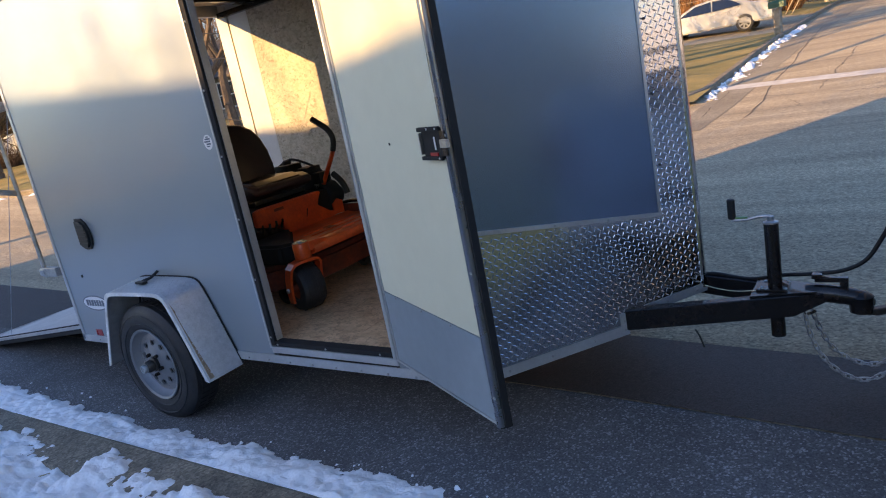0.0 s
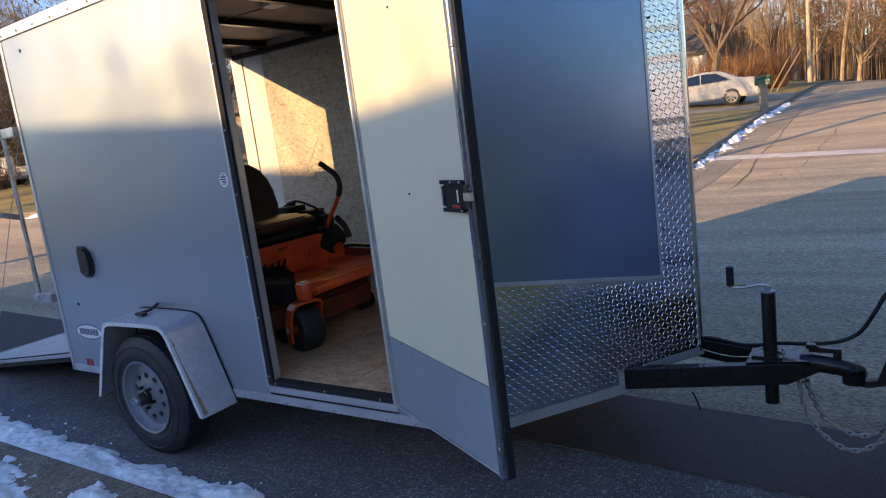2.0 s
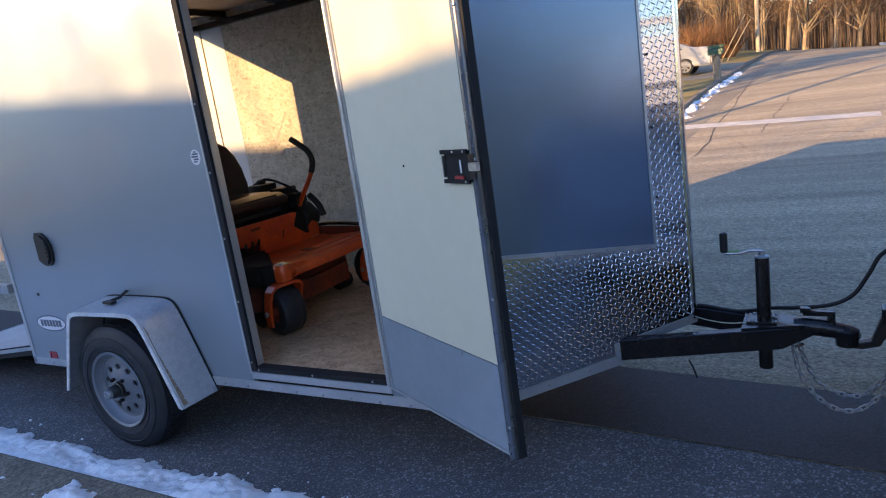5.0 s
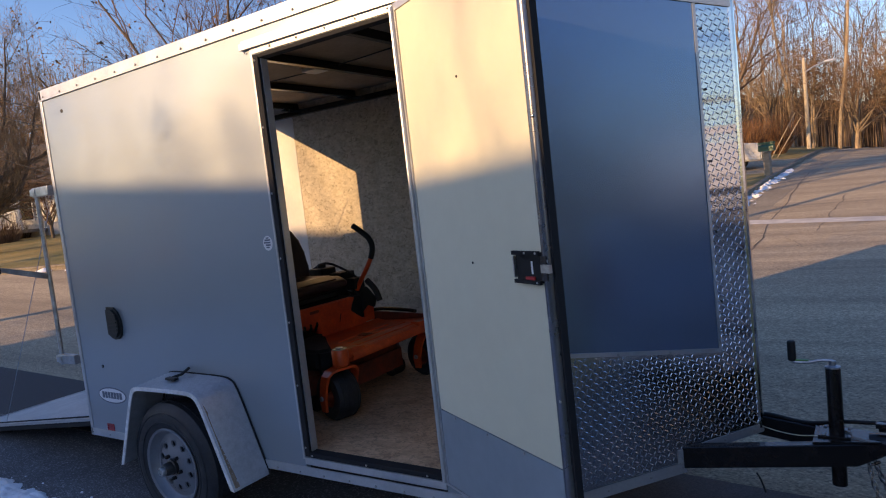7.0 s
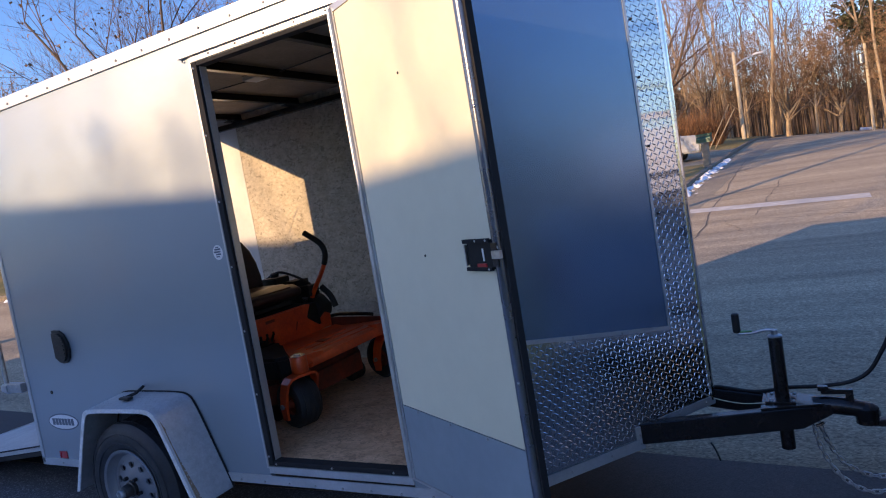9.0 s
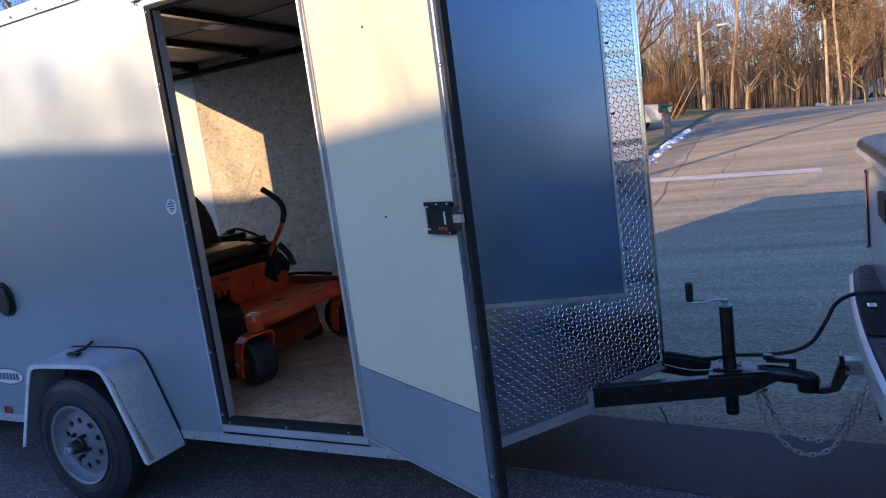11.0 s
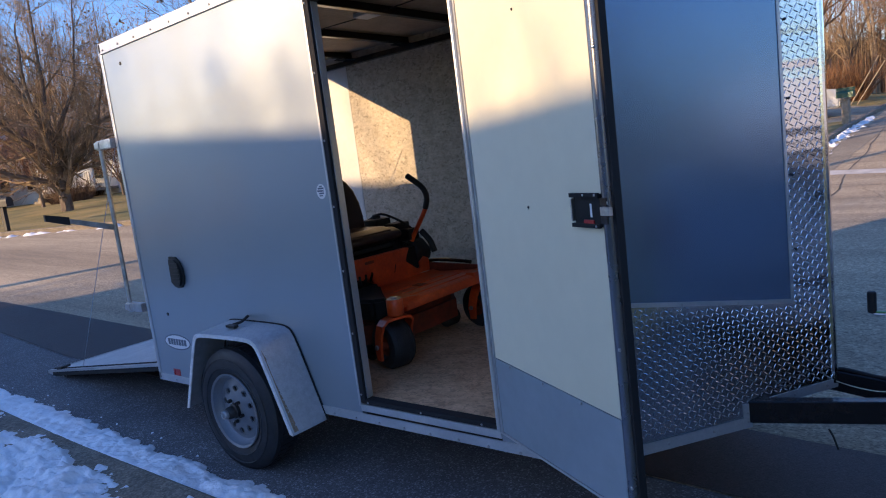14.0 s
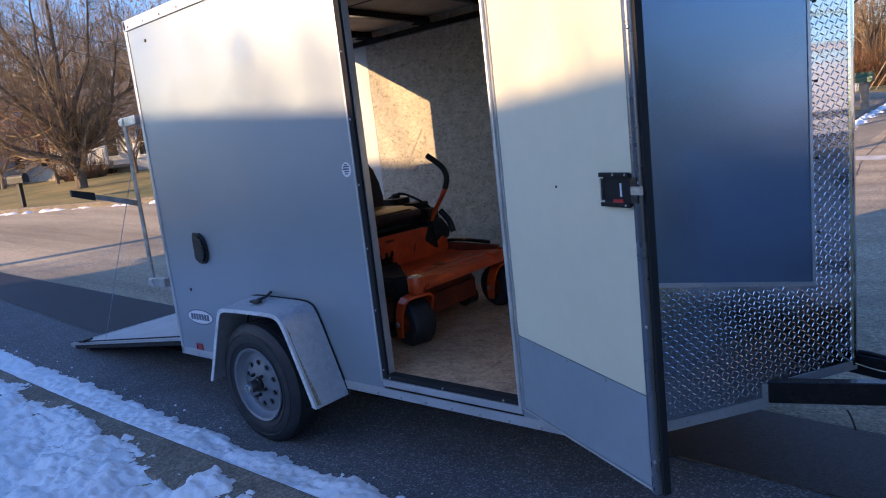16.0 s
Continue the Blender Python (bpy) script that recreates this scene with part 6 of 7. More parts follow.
# bumper
bumper = tpart("bumper", bowed(stack([(0.44, 4.80, 5.05, Y0 + 0.12, Y1 - 0.12, 0.12), (0.475, 4.735, 5.05, Y0 + 0.05, Y1 - 0.05, 0.13), (0.52, 4.70, 5.05, Y0 + 0.015, Y1 - 0.015, 0.14), (0.57, 4.682, 5.05, Y0, Y1, 0.15), (0.63, 4.68, 5.05, Y0, Y1, 0.15), (0.664, 4.685, 5.05, Y0 + 0.003, Y1 - 0.003, 0.15), (0.676, 4.70, 5.05, Y0 + 0.015, Y1 - 0.015, 0.14)], k=10)), TRUCKW, "white painted rear bumper", True)
bm = stack([(0.6765, 4.703, 4.98, Y0 + 0.02, Y1 - 0.02, 0.135), (0.694, 4.706, 4.98, Y0 + 0.023, Y1 - 0.023, 0.133), (0.698, 4.715, 4.98, Y0 + 0.03, Y1 - 0.03, 0.13)])
pad = tpart("step_pad", bowed(bm), BLACKPL, "black step pad with honeycomb tread", True, bumper)
verts, faces = [], []
for j in range(72):
    for i in range(3):
        x, y = 4.745 + 0.041 * i + (0.0205 if j % 2 else 0), Y0 + 0.05 + 0.0265 * j
        if x > 4.845 or 0.60 < y < 1.32 or y > Y1 - 0.05:
            continue
        if y < Y0 + 0.13 and x < 4.72 + 0.135 - math.sqrt(max(0, 0.12 ** 2 - (Y0 + 0.155 - y) ** 2)):
            continue
        x -= 0.035 * max(0, 1 - ((y - CY) / 0.95) ** 2)
        k = len(verts)
        for rr, h in ((0.0185, 0.6982), (0.0150, 0.7035)):
            verts += [(x + rr * math.cos(math.pi / 3 * q) * 0.98 + TX, y + rr * 0.85 * math.sin(math.pi / 3 * q) + TY, h) for q in range(6)]
        faces += [(k + q, k + (q + 1) % 6, k + 6 + (q + 1) % 6, k + 6 + q) for q in range(6)] + [tuple(range(k + 6, k + 12))]
me = bpy.data.meshes.new("honeycomb_tread")
me.from_pydata(verts, [], faces)
me.materials.append(PADGREY)
ob = new("honeycomb_tread", me)
ob.parent = pad
tagged(ob, kind="stuff")
bm = bmesh.new()
box(bm, 4.672, 4.86, 0.62, 1.30, 0.6988, 0.704, 0.002)
tpart("bumper_recess", bm, BLACKMATTE, "matte black middle step", False, bumper)
bm = bmesh.new()
box(bm, 4.70, 4.735, 0.985, 1.035, 0.7045, 0.716, 0.003)
tpart("socket_plate", bm, CHROME, "chrome trailer socket plate", False, bumper)
bm = bmesh.new()
box(bm, 4.67, 4.682, Y0 + 0.35, Y0 + 0.62, 0.52, 0.58, 0.003)
tpart("bumper_slot", bm, BLACKPL, "", False, bumper)
# receiver and ball mount
bm = bmesh.new()
box(bm, 4.605, 5.0, CY - 0.032, CY + 0.032, 0.445, 0.509, 0.005)
recv = tpart("hitch_receiver", bm, ZINC, "square hitch receiver tube")
bm = bmesh.new()
slab(bm, [(4.66, 0.50), (4.60, 0.505), (4.585, 0.49), (4.55, 0.385), (4.50, 0.372), (4.45, 0.372), (4.45, 0.352), (4.52, 0.348), (4.58, 0.365), (4.625, 0.45), (4.66, 0.452)], (0, CY - 0.022, 0), (1, 0, 0), UP, (0, 1, 0), 0.044)
bmesh.ops.bevel(bm, geom=bm.edges[:], offset=0.004, segments=1, affect="EDGES")
tpart("ball_mount", bm, GREASE, "greasy black drop ball mount", False, recv)
bm = bmesh.new()
lathe(bm, [(0, 0.016), (0.012, 0.018), (0.02, 0.024), (0.035, 0.025), (0.048, 0.018), (0.054, 0.002)], (4.49, CY, 0.372), (0, 0, 1), 20)
tpart("hitch_ball", bm, ZINC, "", True, recv)
bm = bmesh.new()
tube(bm, [(4.612, CY - 0.06, 0.48), (4.612, CY + 0.06, 0.48)], 0.008, 8)
box(bm, 4.585, 4.602, CY - 0.04, CY + 0.04, 0.47, 0.53, 0.004)
tpart("hitch_pin", bm, BLACKMETAL, "", False, recv)
# tailgate handle, cab, hood and wheels
bm = bmesh.new()
box(bm, 4.752, 4.775, CY - 0.13, CY + 0.13, 1.09, 1.19, 0.008)
tpart("tailgate_handle", bm, BLACKPL, "black tailgate handle")
bm = bmesh.new()
slab(bm, [(7.10, 0.50), (9.15, 0.50), (9.15, 1.30), (8.95, 1.36), (8.30, 1.90), (7.45, 1.93), (7.15, 1.40)], (0, Y0 + 0.03, 0), (1, 0, 0), UP, (0, 1, 0), Y1 - Y0 - 0.06)
bmesh.ops.bevel(bm, geom=bm.edges[:], offset=0.07, segments=3, affect="EDGES")
tpart("cab", bm, TRUCKW, "white cab", True)
bm = bmesh.new()
slab(bm, [(9.16, 0.50), (10.55, 0.55), (10.6, 1.05), (10.35, 1.22), (9.16, 1.32)], (0, Y0 + 0.03, 0), (1, 0, 0), UP, (0, 1, 0), Y1 - Y0 - 0.06)
bmesh.ops.bevel(bm, geom=bm.edges[:], offset=0.08, segments=3, affect="EDGES")
tpart("hood", bm, TRUCKW, "white hood", True)
for y0, y1 in ((Y0 + 0.012, Y0 + 0.028), (Y1 - 0.028, Y1 - 0.012)):
    bm = bmesh.new()
    slab(bm, [(7.45, 1.35), (8.80, 1.35), (8.30, 1.80), (7.55, 1.83)], (0, y0, 0), (1, 0, 0), UP, (0, 1, 0), y1 - y0)
    tpart("side_glass", bm, GLASSBLK, "dark side glass")
for x in (5.95, 9.75):
    road_wheel(truck, (x - 4.66, Y0 + 0.03 + TY, 0.39), (0, -1, 0), 0.39, 0.26, 0.24)
    road_wheel(truck, (x - 4.66, Y1 - 0.03 + TY, 0.39), (0, 1, 0), 0.39, 0.26, 0.24)


# ---- across the street: trees ----
def branch_mesh(name, segs, sides, mat, leaves=None):
    verts, faces = [], []
    for p, q, r0, r1 in segs:
        d = q - p
        if d.length < 1e-5:
            continue
        a, b = frame_of(d)
        k = len(verts)
        for c, r in ((p, r0), (q, r1)):
            verts += [tuple(v) for v in ring(c, a, b, r, sides)]
        faces += [(k + i, k + (i + 1) % sides, k + sides + (i + 1) % sides, k + sides + i) for i in range(sides)]
    nb = len(faces)
    for c, u, v in leaves or ():
        k = len(verts)
        verts += [tuple(c - u - v), tuple(c + u - v), tuple(c + u + v), tuple(c - u + v)]
        faces.append((k, k + 1, k + 2, k + 3))
    me = bpy.data.meshes.new(name)
    me.from_pydata(verts, [], faces)
    for m in (mat if isinstance(mat, tuple) else (mat,)):
        me.materials.append(m)
    if leaves:
        idx = [0] * nb + [1] * len(leaves)
        me.polygons.foreach_set("material_index", idx)
    return me


def grow(seed, height, trunk_r, fork, spread, twigs, leaf=0.0, lean=0.0, bole=0.0):
    """Limbs of a bare broadleaf tree: the heavy ones, the twigs and what dry leaves are left."""
    rng = random.Random(seed)
    heavy, light, leaves = [], [], []

    def rv(s):
        return Vector((rng.uniform(-s, s), rng.uniform(-s, s), rng.uniform(-s, s)))

    def limb(p, d, length, r, level):
        steps = 5 if level == 0 else 4 if level < 3 else 2
        r_end = r * (0.55 if level == 0 else 0.35)
        for i in range(steps):
            d = (d + rv(0.10 + 0.05 * level) + Vector((0, 0, 0.05 if level else 0.02))).normalized()
            q = p + d * (length / steps)
            ra, rb = r + (r_end - r) * i / steps, r + (r_end - r) * (i + 1) / steps
            (heavy if level < 2 else light).append((p, q, ra, rb))
            p = q
            if level == 0 and i / steps < fork:
                continue
            kids = {0: 3, 1: 2, 2: 2, 3: twigs}.get(level, 0)
            if level >= 1 and rng.random() < 0.2:
                kids -= 1
            for _ in range(max(kids, 0)):
                a, b = frame_of(d)
                an = rng.uniform(0, 2 * math.pi)
                out = a * math.cos(an) + b * math.sin(an)
                tilt = rng.uniform(0.45, 1.0) * spread
                nd = (d * math.cos(tilt) + out * math.sin(tilt)).normalized()
                nl = length * rng.uniform(0.42, 0.68) * (0.9 if level else 0.75)
                if level == 0 and bole:
                    nl = height * rng.uniform(0.34, 0.5)
                limb(p, nd, nl, max(rb * rng.uniform(0.45, 0.7), 0.004), level + 1)
            if level >= 3 and leaf and rng.random() < leaf:
                for _ in range(2):
                    u = rv(1).normalized()
                    v = u.cross(rv(1)).normalized()
                    leaves.append((q + rv(0.12), u * rng.uniform(0.03, 0.055), v * rng.uniform(0.02, 0.04)))
    limb(Vector((0, 0, -0.15)), Vector((lean, 0.02, 1)).normalized(), bole or height * 0.62, trunk_r, 0)
    return heavy, light, leaves


def grow_on(seed, limbs, twigs, leaf):
    """A tree on set main limbs (points and end radii), with branches grown on them."""
    rng = random.Random(seed)
    heavy, light, leaves = [], [], []

    def rv(s):
        return Vector((rng.uniform(-s, s), rng.uniform(-s, s), rng.uniform(-s, s)))

    def spray(p, d, length, r, level):
        steps = 4 if level < 2 else 3
        for i in range(steps):
            d = (d + rv(0.22) + Vector((0, 0, 0.10))).normalized()
            q = p + d * (length / steps)
            ra, rb = r * (1 - 0.7 * i / steps), r * (1 - 0.7 * (i + 1) / steps)
            (heavy if level < 1 else light).append((p, q, max(ra, 0.004), max(rb, 0.003)))
            p = q
            if level < 3:
                for _ in range(twigs if level == 2 else 2):
                    a, b = frame_of(d)
                    an, tilt = rng.uniform(0, 2 * math.pi), rng.uniform(0.4, 1.0)
                    nd = d * math.cos(tilt) + (a * math.cos(an) + b * math.sin(an)) * math.sin(tilt)
                    spray(p, nd.normalized(), length * rng.uniform(0.4, 0.65), rb * rng.uniform(0.45, 0.7), level + 1)
            elif rng.random() < leaf:
                u = rv(1).normalized()
                v = u.cross(rv(1)).normalized()
                leaves.append((q + rv(0.08), u * rng.uniform(0.025, 0.05), v * rng.uniform(0.02, 0.035)))
    for pts, r0, r1 in limbs:
        line = smooth_line(pts, 5)
        n = len(line) - 1
        for i in range(n):
            wob = rv(0.03)
            line[i + 1] = line[i + 1] + wob
            ra, rb = r0 + (r1 - r0) * i / n, r0 + (r1 - r0) * (i + 1) / n
            heavy.append((line[i], line[i + 1], ra, rb))
            if i > n * 0.22 or r0 < 0.12:
                for _ in range(2 if i > n * 0.5 else 1):
                    d = (line[i + 1] - line[i]).normalized()
                    a, b = frame_of(d)
                    an, tilt = rng.uniform(0, 2 * math.pi), rng.uniform(0.5, 1.1)
                    nd = d * math.cos(tilt) + (a * math.cos(an) + b * math.sin(an)) * math.sin(tilt)
                    spray(line[i + 1], nd.normalized(), rng.uniform(1.3, 2.4) * (1.15 - 0.5 * i / n), rb * 0.5, 1)
    return heavy, light, leaves


def street_tree():
    """Low forked trunk, wide low limbs to both sides, several leaders."""
    r, d = Vector((0.378, 0.926, 0)), Vector((-0.926, 0.378, 0))
    P = lambda *q: [r * a + d * b + Vector((0, 0, c)) for a, b, c in q]
    limbs = [(P((0.0, 0, -0.3), (0.0, 0, 0.5), (-0.02, 0, 1.25), (0.0, 0, 1.7)), 0.25, 0.20),
             (P((0.0, 0, 1.6), (-0.1, 0.1, 3.5), (0.0, 0.2, 6.0), (0.05, 0.1, 9.0)), 0.16, 0.025),
             (P((-0.05, 0, 1.2), (-1.1, -0.2, 1.55), (-2.3, -0.3, 2.1), (-3.2, -0.2, 3.6), (-3.7, 0, 4.6)), 0.115, 0.025),
             (P((0.05, 0, 1.4), (0.5, -0.2, 1.8), (1.25, -0.4, 2.4), (1.75, -0.5, 3.8), (2.3, -0.4, 6.0)), 0.115, 0.025),
             (P((0.0, 0.05, 2.8), (0.5, 0.2, 4.0), (1.1, 0.4, 5.3), (1.6, 0.5, 8.6)), 0.12, 0.025),
             (P((-0.1, 0, 3.0), (-0.7, -0.3, 4.6), (-1.8, -0.6, 6.8), (-2.0, -0.7, 8.9)), 0.12, 0.025),
             (P((0.0, 0.1, 1.7), (0.2, 1.2, 2.8), (0.1, 2.4, 4.2), (0.4, 3.0, 6.8)), 0.10, 0.02),
             (P((0.0, -0.1, 1.8), (-0.3, -1.2, 3.0), (-0.6, -2.2, 4.6), (-0.5, -2.6, 7.0)), 0.12, 0.025),
             (P((-0.05, 0.1, 2.1), (-1.2, 0.8, 3.2), (-2.6, 1.2, 4.4), (-3.3, 1.4, 6.3)), 0.11, 0.025),
             (P((0.0, 0.1, 2.4), (1.2, 0.8, 3.4), (2.8, 1.2, 4.3), (3.6, 1.4, 5.8)), 0.11, 0.025),
             (P((-0.1, 0, 2.3), (-1.5, -0.6, 3.5), (-2.7, -0.9, 5.2), (-3.0, -0.8, 7.0)), 0.10, 0.025)]
    heavy, light, leaves = grow_on(19, limbs, 3, 0.015)
    return branch_mesh("trunk", heavy, 8, BARK), branch_mesh("crown", light, 3, (TWIGPALE, LEAFDRY), leaves)


def tree_kind(seed, height, r, fork, spread, twigs, leaf, bark, twig, lean=0.0, bole=0.0):
    heavy, light, leaves = grow(seed, height, r, fork, spread, twigs, leaf, lean, bole)
    return branch_mesh("trunk", heavy, 7, bark), branch_mesh("crown", light, 3, (twig, LEAFDRY) if leaves else twig, leaves)


def plant(kind, x, y, turn, size, label, group="", z=None):
    t = thing("tree", (x, y, rise(x, y) if z is None else z), label, "tree", group, turn)
    t.scale = (size, size, size)
    for name, me, lab in (("trunk", kind[0], "bare trunk and limbs"), ("crown", kind[1], "fine bare twigs")):
        ob = new(name, me)
        ob.parent = t
        ob["label"] = lab
    return t


BARKSUN = material("brown_street_tree_bark", (0.24, 0.175, 0.12), 0.9, 0.0, 0.3, 6, 30, 0.5, (0.13, 0.095, 0.065), stretch=(1, 1, 0.3))
TWIGSUN = material("warm_brown_twigs", (0.36, 0.225, 0.135), 0.9, 0.0, 0.25, 2, 20, 0.0, island=0.35)
TWIGRUST = material("rusty_brown_twigs", (0.34, 0.175, 0.10), 0.9, 0.0, 0.25, 2, 20, 0.0, island=0.35)
STREET = street_tree()
BUSHY = tree_kind(61, 6.5, 0.12, 0.25, 0.95, 4, 0.05, BARKSUN, TWIGRUST, bole=1.6)
YARD = [tree_kind(3, 12.5, 0.27, 0.45, 0.85, 4, 0.02, BARK, TWIG, bole=2.4), tree_kind(8, 12, 0.23, 0.45, 0.8, 4, 0.03, BARK, TWIG, bole=2.8), tree_kind(21, 13, 0.26, 0.45, 0.8, 4, 0.04, BARK, TWIGPALE, bole=2.6)]
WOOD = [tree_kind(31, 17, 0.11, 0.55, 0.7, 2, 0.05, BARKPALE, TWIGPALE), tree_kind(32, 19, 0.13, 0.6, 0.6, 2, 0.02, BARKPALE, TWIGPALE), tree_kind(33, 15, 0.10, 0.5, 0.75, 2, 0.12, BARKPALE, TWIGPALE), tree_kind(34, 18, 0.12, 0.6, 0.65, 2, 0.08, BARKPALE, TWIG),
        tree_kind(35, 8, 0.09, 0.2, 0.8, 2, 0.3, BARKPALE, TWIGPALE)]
plant(STREET, -21.8, 8.5, 0, 0.9, "broad bare street tree with a low forked trunk on the lawn")
for x, y, turn, s in ((-33.0, 16.0, 40, 0.62), (-36.0, 13.0, 150, 0.6), (-30.0, 17.5, 310, 0.65), (-40.0, 15.5, 80, 0.8)):
    plant(BUSHY, x, y, turn, s, "small twiggy reddish brown ornamental tree", "ornamental trees")
for x, y, turn, s in ((-28.5, 10.2, 20, 0.8), (-33.5, 9.6, 200, 0.95), (-27.0, 13.2, 120, 0.75)):
    plant(BUSHY, x, y, turn, s, "twiggy reddish brown tree behind the street tree", "ornamental trees")
# Mostly hidden by the trailer; added to cast limb shadows on the far road.
for x, y, turn in ((-6.5, 12.5, 15), (-10.5, 9.5, 100), (-3.0, 13.5, 200), (-1.6, 17.5, 300)):
    plant(YARD[0 if turn > 150 else 1], x, y, turn, 0.85, "bare yard tree behind the trailer", "lawn trees")
plant(YARD[1], -16.5, 15.0, 130, 1.0, "bare yard tree behind the trailer")
plant(YARD[2], -31.0, 19.0, 70, 1.15, "bare yard tree with a few brown leaves by the house")
plant(YARD[0], -21.0, 25.0, 250, 1.15, "tall bare tree behind the houses")
plant(YARD[2], -12.0, 29.0, 10, 1.2, "bare yard tree behind the trailer")
plant(YARD[0], -2.0, 31.0, 200, 0.95, "bare yard tree beside the driveway")
plant(YARD[2], -0.7, 39.5, 95, 0.62, "bare tree by the street bend")
rng = random.Random(5)
k = 0
for row in range(3):
    for i in range(13):
        x, y = -13 + 4.2 * i + rng.uniform(-1.6, 1.6), 50 + 5.5 * row + rng.uniform(-2, 2)
        plant(WOOD[(k + row) % 4], x, y, rng.uniform(0, 360), rng.uniform(0.8, 1.15), "tall thin bare tree at the edge of the woods", "woods")
        k += 1
EDGEWOOD = tree_kind(44, 11, 0.17, 0.35, 0.85, 4, 0.10, BARKPALE, TWIGSUN, bole=2.0)
for x, y, turn, size in ((-3.5, 47.0, 10, 0.85), (3.2, 50.0, 90, 0.95), (6.4, 53.0, 200, 1.0), (10.5, 52.0, 300, 0.9), (14.5, 55.0, 150, 1.05), (19.0, 54.0, 40, 1.0)):
    plant(EDGEWOOD, x, y, turn, size, "wide branching bare tree at the edge of the woods", "woods")
for i in range(8):
    plant(WOOD[4], -8 + 4.4 * i + rng.uniform(-1, 1), 47.5 + rng.uniform(-1.5, 2), rng.uniform(0, 360), rng.uniform(0.6, 1.0), "young tree with rust brown leaves", "undergrowth")
for i in range(16):
    x = -60 + 3.6 * i + rng.uniform(-1.5, 1.5)
    plant(WOOD[i % 4], x, 40 + rng.uniform(0, 12), rng.uniform(0, 360), rng.uniform(0.75, 1.0), "bare tree behind the houses", "trees behind the houses")


def far_woods(name, x0, x1, y0, y1, count, seed, mat, label, stout=1.0):
    """A thicket of thin trunks too many to count."""
    rng = random.Random(seed)
    segs, leaves = [], []
    for _ in range(count):
        x, y = rng.uniform(x0, x1), rng.uniform(y0, y1)
        p, hgt = Vector((x, y, rise(x, y) - 0.3)), rng.uniform(5, 15)
        d, r = Vector((rng.uniform(-.06, .06), rng.uniform(-.06, .06), 1)), rng.uniform(0.025, 0.075) * stout
        for s in range(4):
            q = p + d * hgt / 4
            segs.append((p, q, r, r * 0.72))
            if s:
                for _ in range(5):
                    e = p + (q - p) * rng.random()
                    dd = Vector((rng.uniform(-1, 1), rng.uniform(-1, 1), rng.uniform(0.1, 1.1))).normalized()
                    f = e + dd * rng.uniform(0.8, 2.2)
                    segs.append((e, f, r * 0.35, r * 0.15))
                    for _ in range(2):
                        g = f + (dd + Vector((rng.uniform(-.8, .8), rng.uniform(-.8, .8), rng.uniform(-.3, .8)))) * rng.uniform(0.4, 1.2)
                        segs.append((e + (f - e) * rng.uniform(0.4, 1), g, r * 0.16, 0.006))
            p, r = q, r * 0.72
            d = (d + Vector((rng.uniform(-.12, .12), rng.uniform(-.12, .12), 0))).normalized()
    tagged(new(name, branch_mesh(name, segs, 3, mat)), label, "woods", kind="stuff")


# Rear thicket coloured dark for deep shade, front trunks pale for sun.
TWIGDARK = material("shade_darkened_twigs", (0.095, 0.06, 0.038), 0.9, 0.0, 0.25, 2, 20, 0.0, island=0.5)
far_woods("woods", -30, 45, 62, 90, 900, 7, TWIGDARK, "dense leafless winter woods, darkened for the shade between trunks")
far_woods("woods", -30, 45, 56, 76, 380, 27, TWIGPALE, "trunks at the front of the woods, coloured pale as sunlit")
far_woods("thicket", -72, -48, 14, 42, 800, 13, TWIGSUN, "dense leafless trees beyond the white houses", 1.8)
far_woods("thicket", -62, -20, 34, 62, 700, 9, TWIGSUN, "dense leafless trees behind the houses", 1.6)


def shrub(x, y, w, h, seed, mat, label):
    rng = random.Random(seed)
    segs = []
    for _ in range(420):
        a, t = rng.uniform(0, 2 * math.pi), rng.uniform(0, 1) ** 0.5
        p = Vector((t * w * 0.4 * math.cos(a), t * w * 0.4 * math.sin(a), 0))
        d = Vector((math.cos(a) * t * 0.6 + rng.uniform(-.3, .3), math.sin(a) * t * 0.6 + rng.uniform(-.3, .3), 1)).normalized()
        for s in range(3):
            q = p + d * h * rng.uniform(0.2, 0.38)
            segs.append((p, q, 0.014 - 0.004 * s, 0.010 - 0.004 * s))
            d = (d + Vector((rng.uniform(-.4, .4), rng.uniform(-.4, .4), rng.uniform(-.1, .3)))).normalized()
            p = q
    ob = new("shrub", branch_mesh("shrub", segs, 3, mat))
    ob.location = (x, y, rise(x, y))
    tagged(ob, label, "shrub")


ORANGETWIG = material("orange_twigs", (0.46, 0.225, 0.095), 0.9, 0.0, 0.3, 2, 20, 0.0, island=0.4)
for i, (x, y, w, h) in enumerate(((-4.2, 33.6, 3.0, 2.3), (-1.9, 34.4, 2.6, 2.1), (-6.6, 33.0, 3.0, 2.2), (-9.0, 32.6, 3.0, 2.3), (-0.3, 36.0, 1.8, 2.4))):
    shrub(x, y, w, h, i, ORANGETWIG, "twiggy orange brown winter shrub")
for i, (x, y, w, h) in enumerate(((-32.6, 14.2, 1.4, 1.0), (-31.6, 15.6, 1.2, 0.9), (-29.8, 12.0, 2.2, 1.3))):
    shrub(x, y, w, h, 20 + i, TWIG, "dark bare shrub in front of the house")


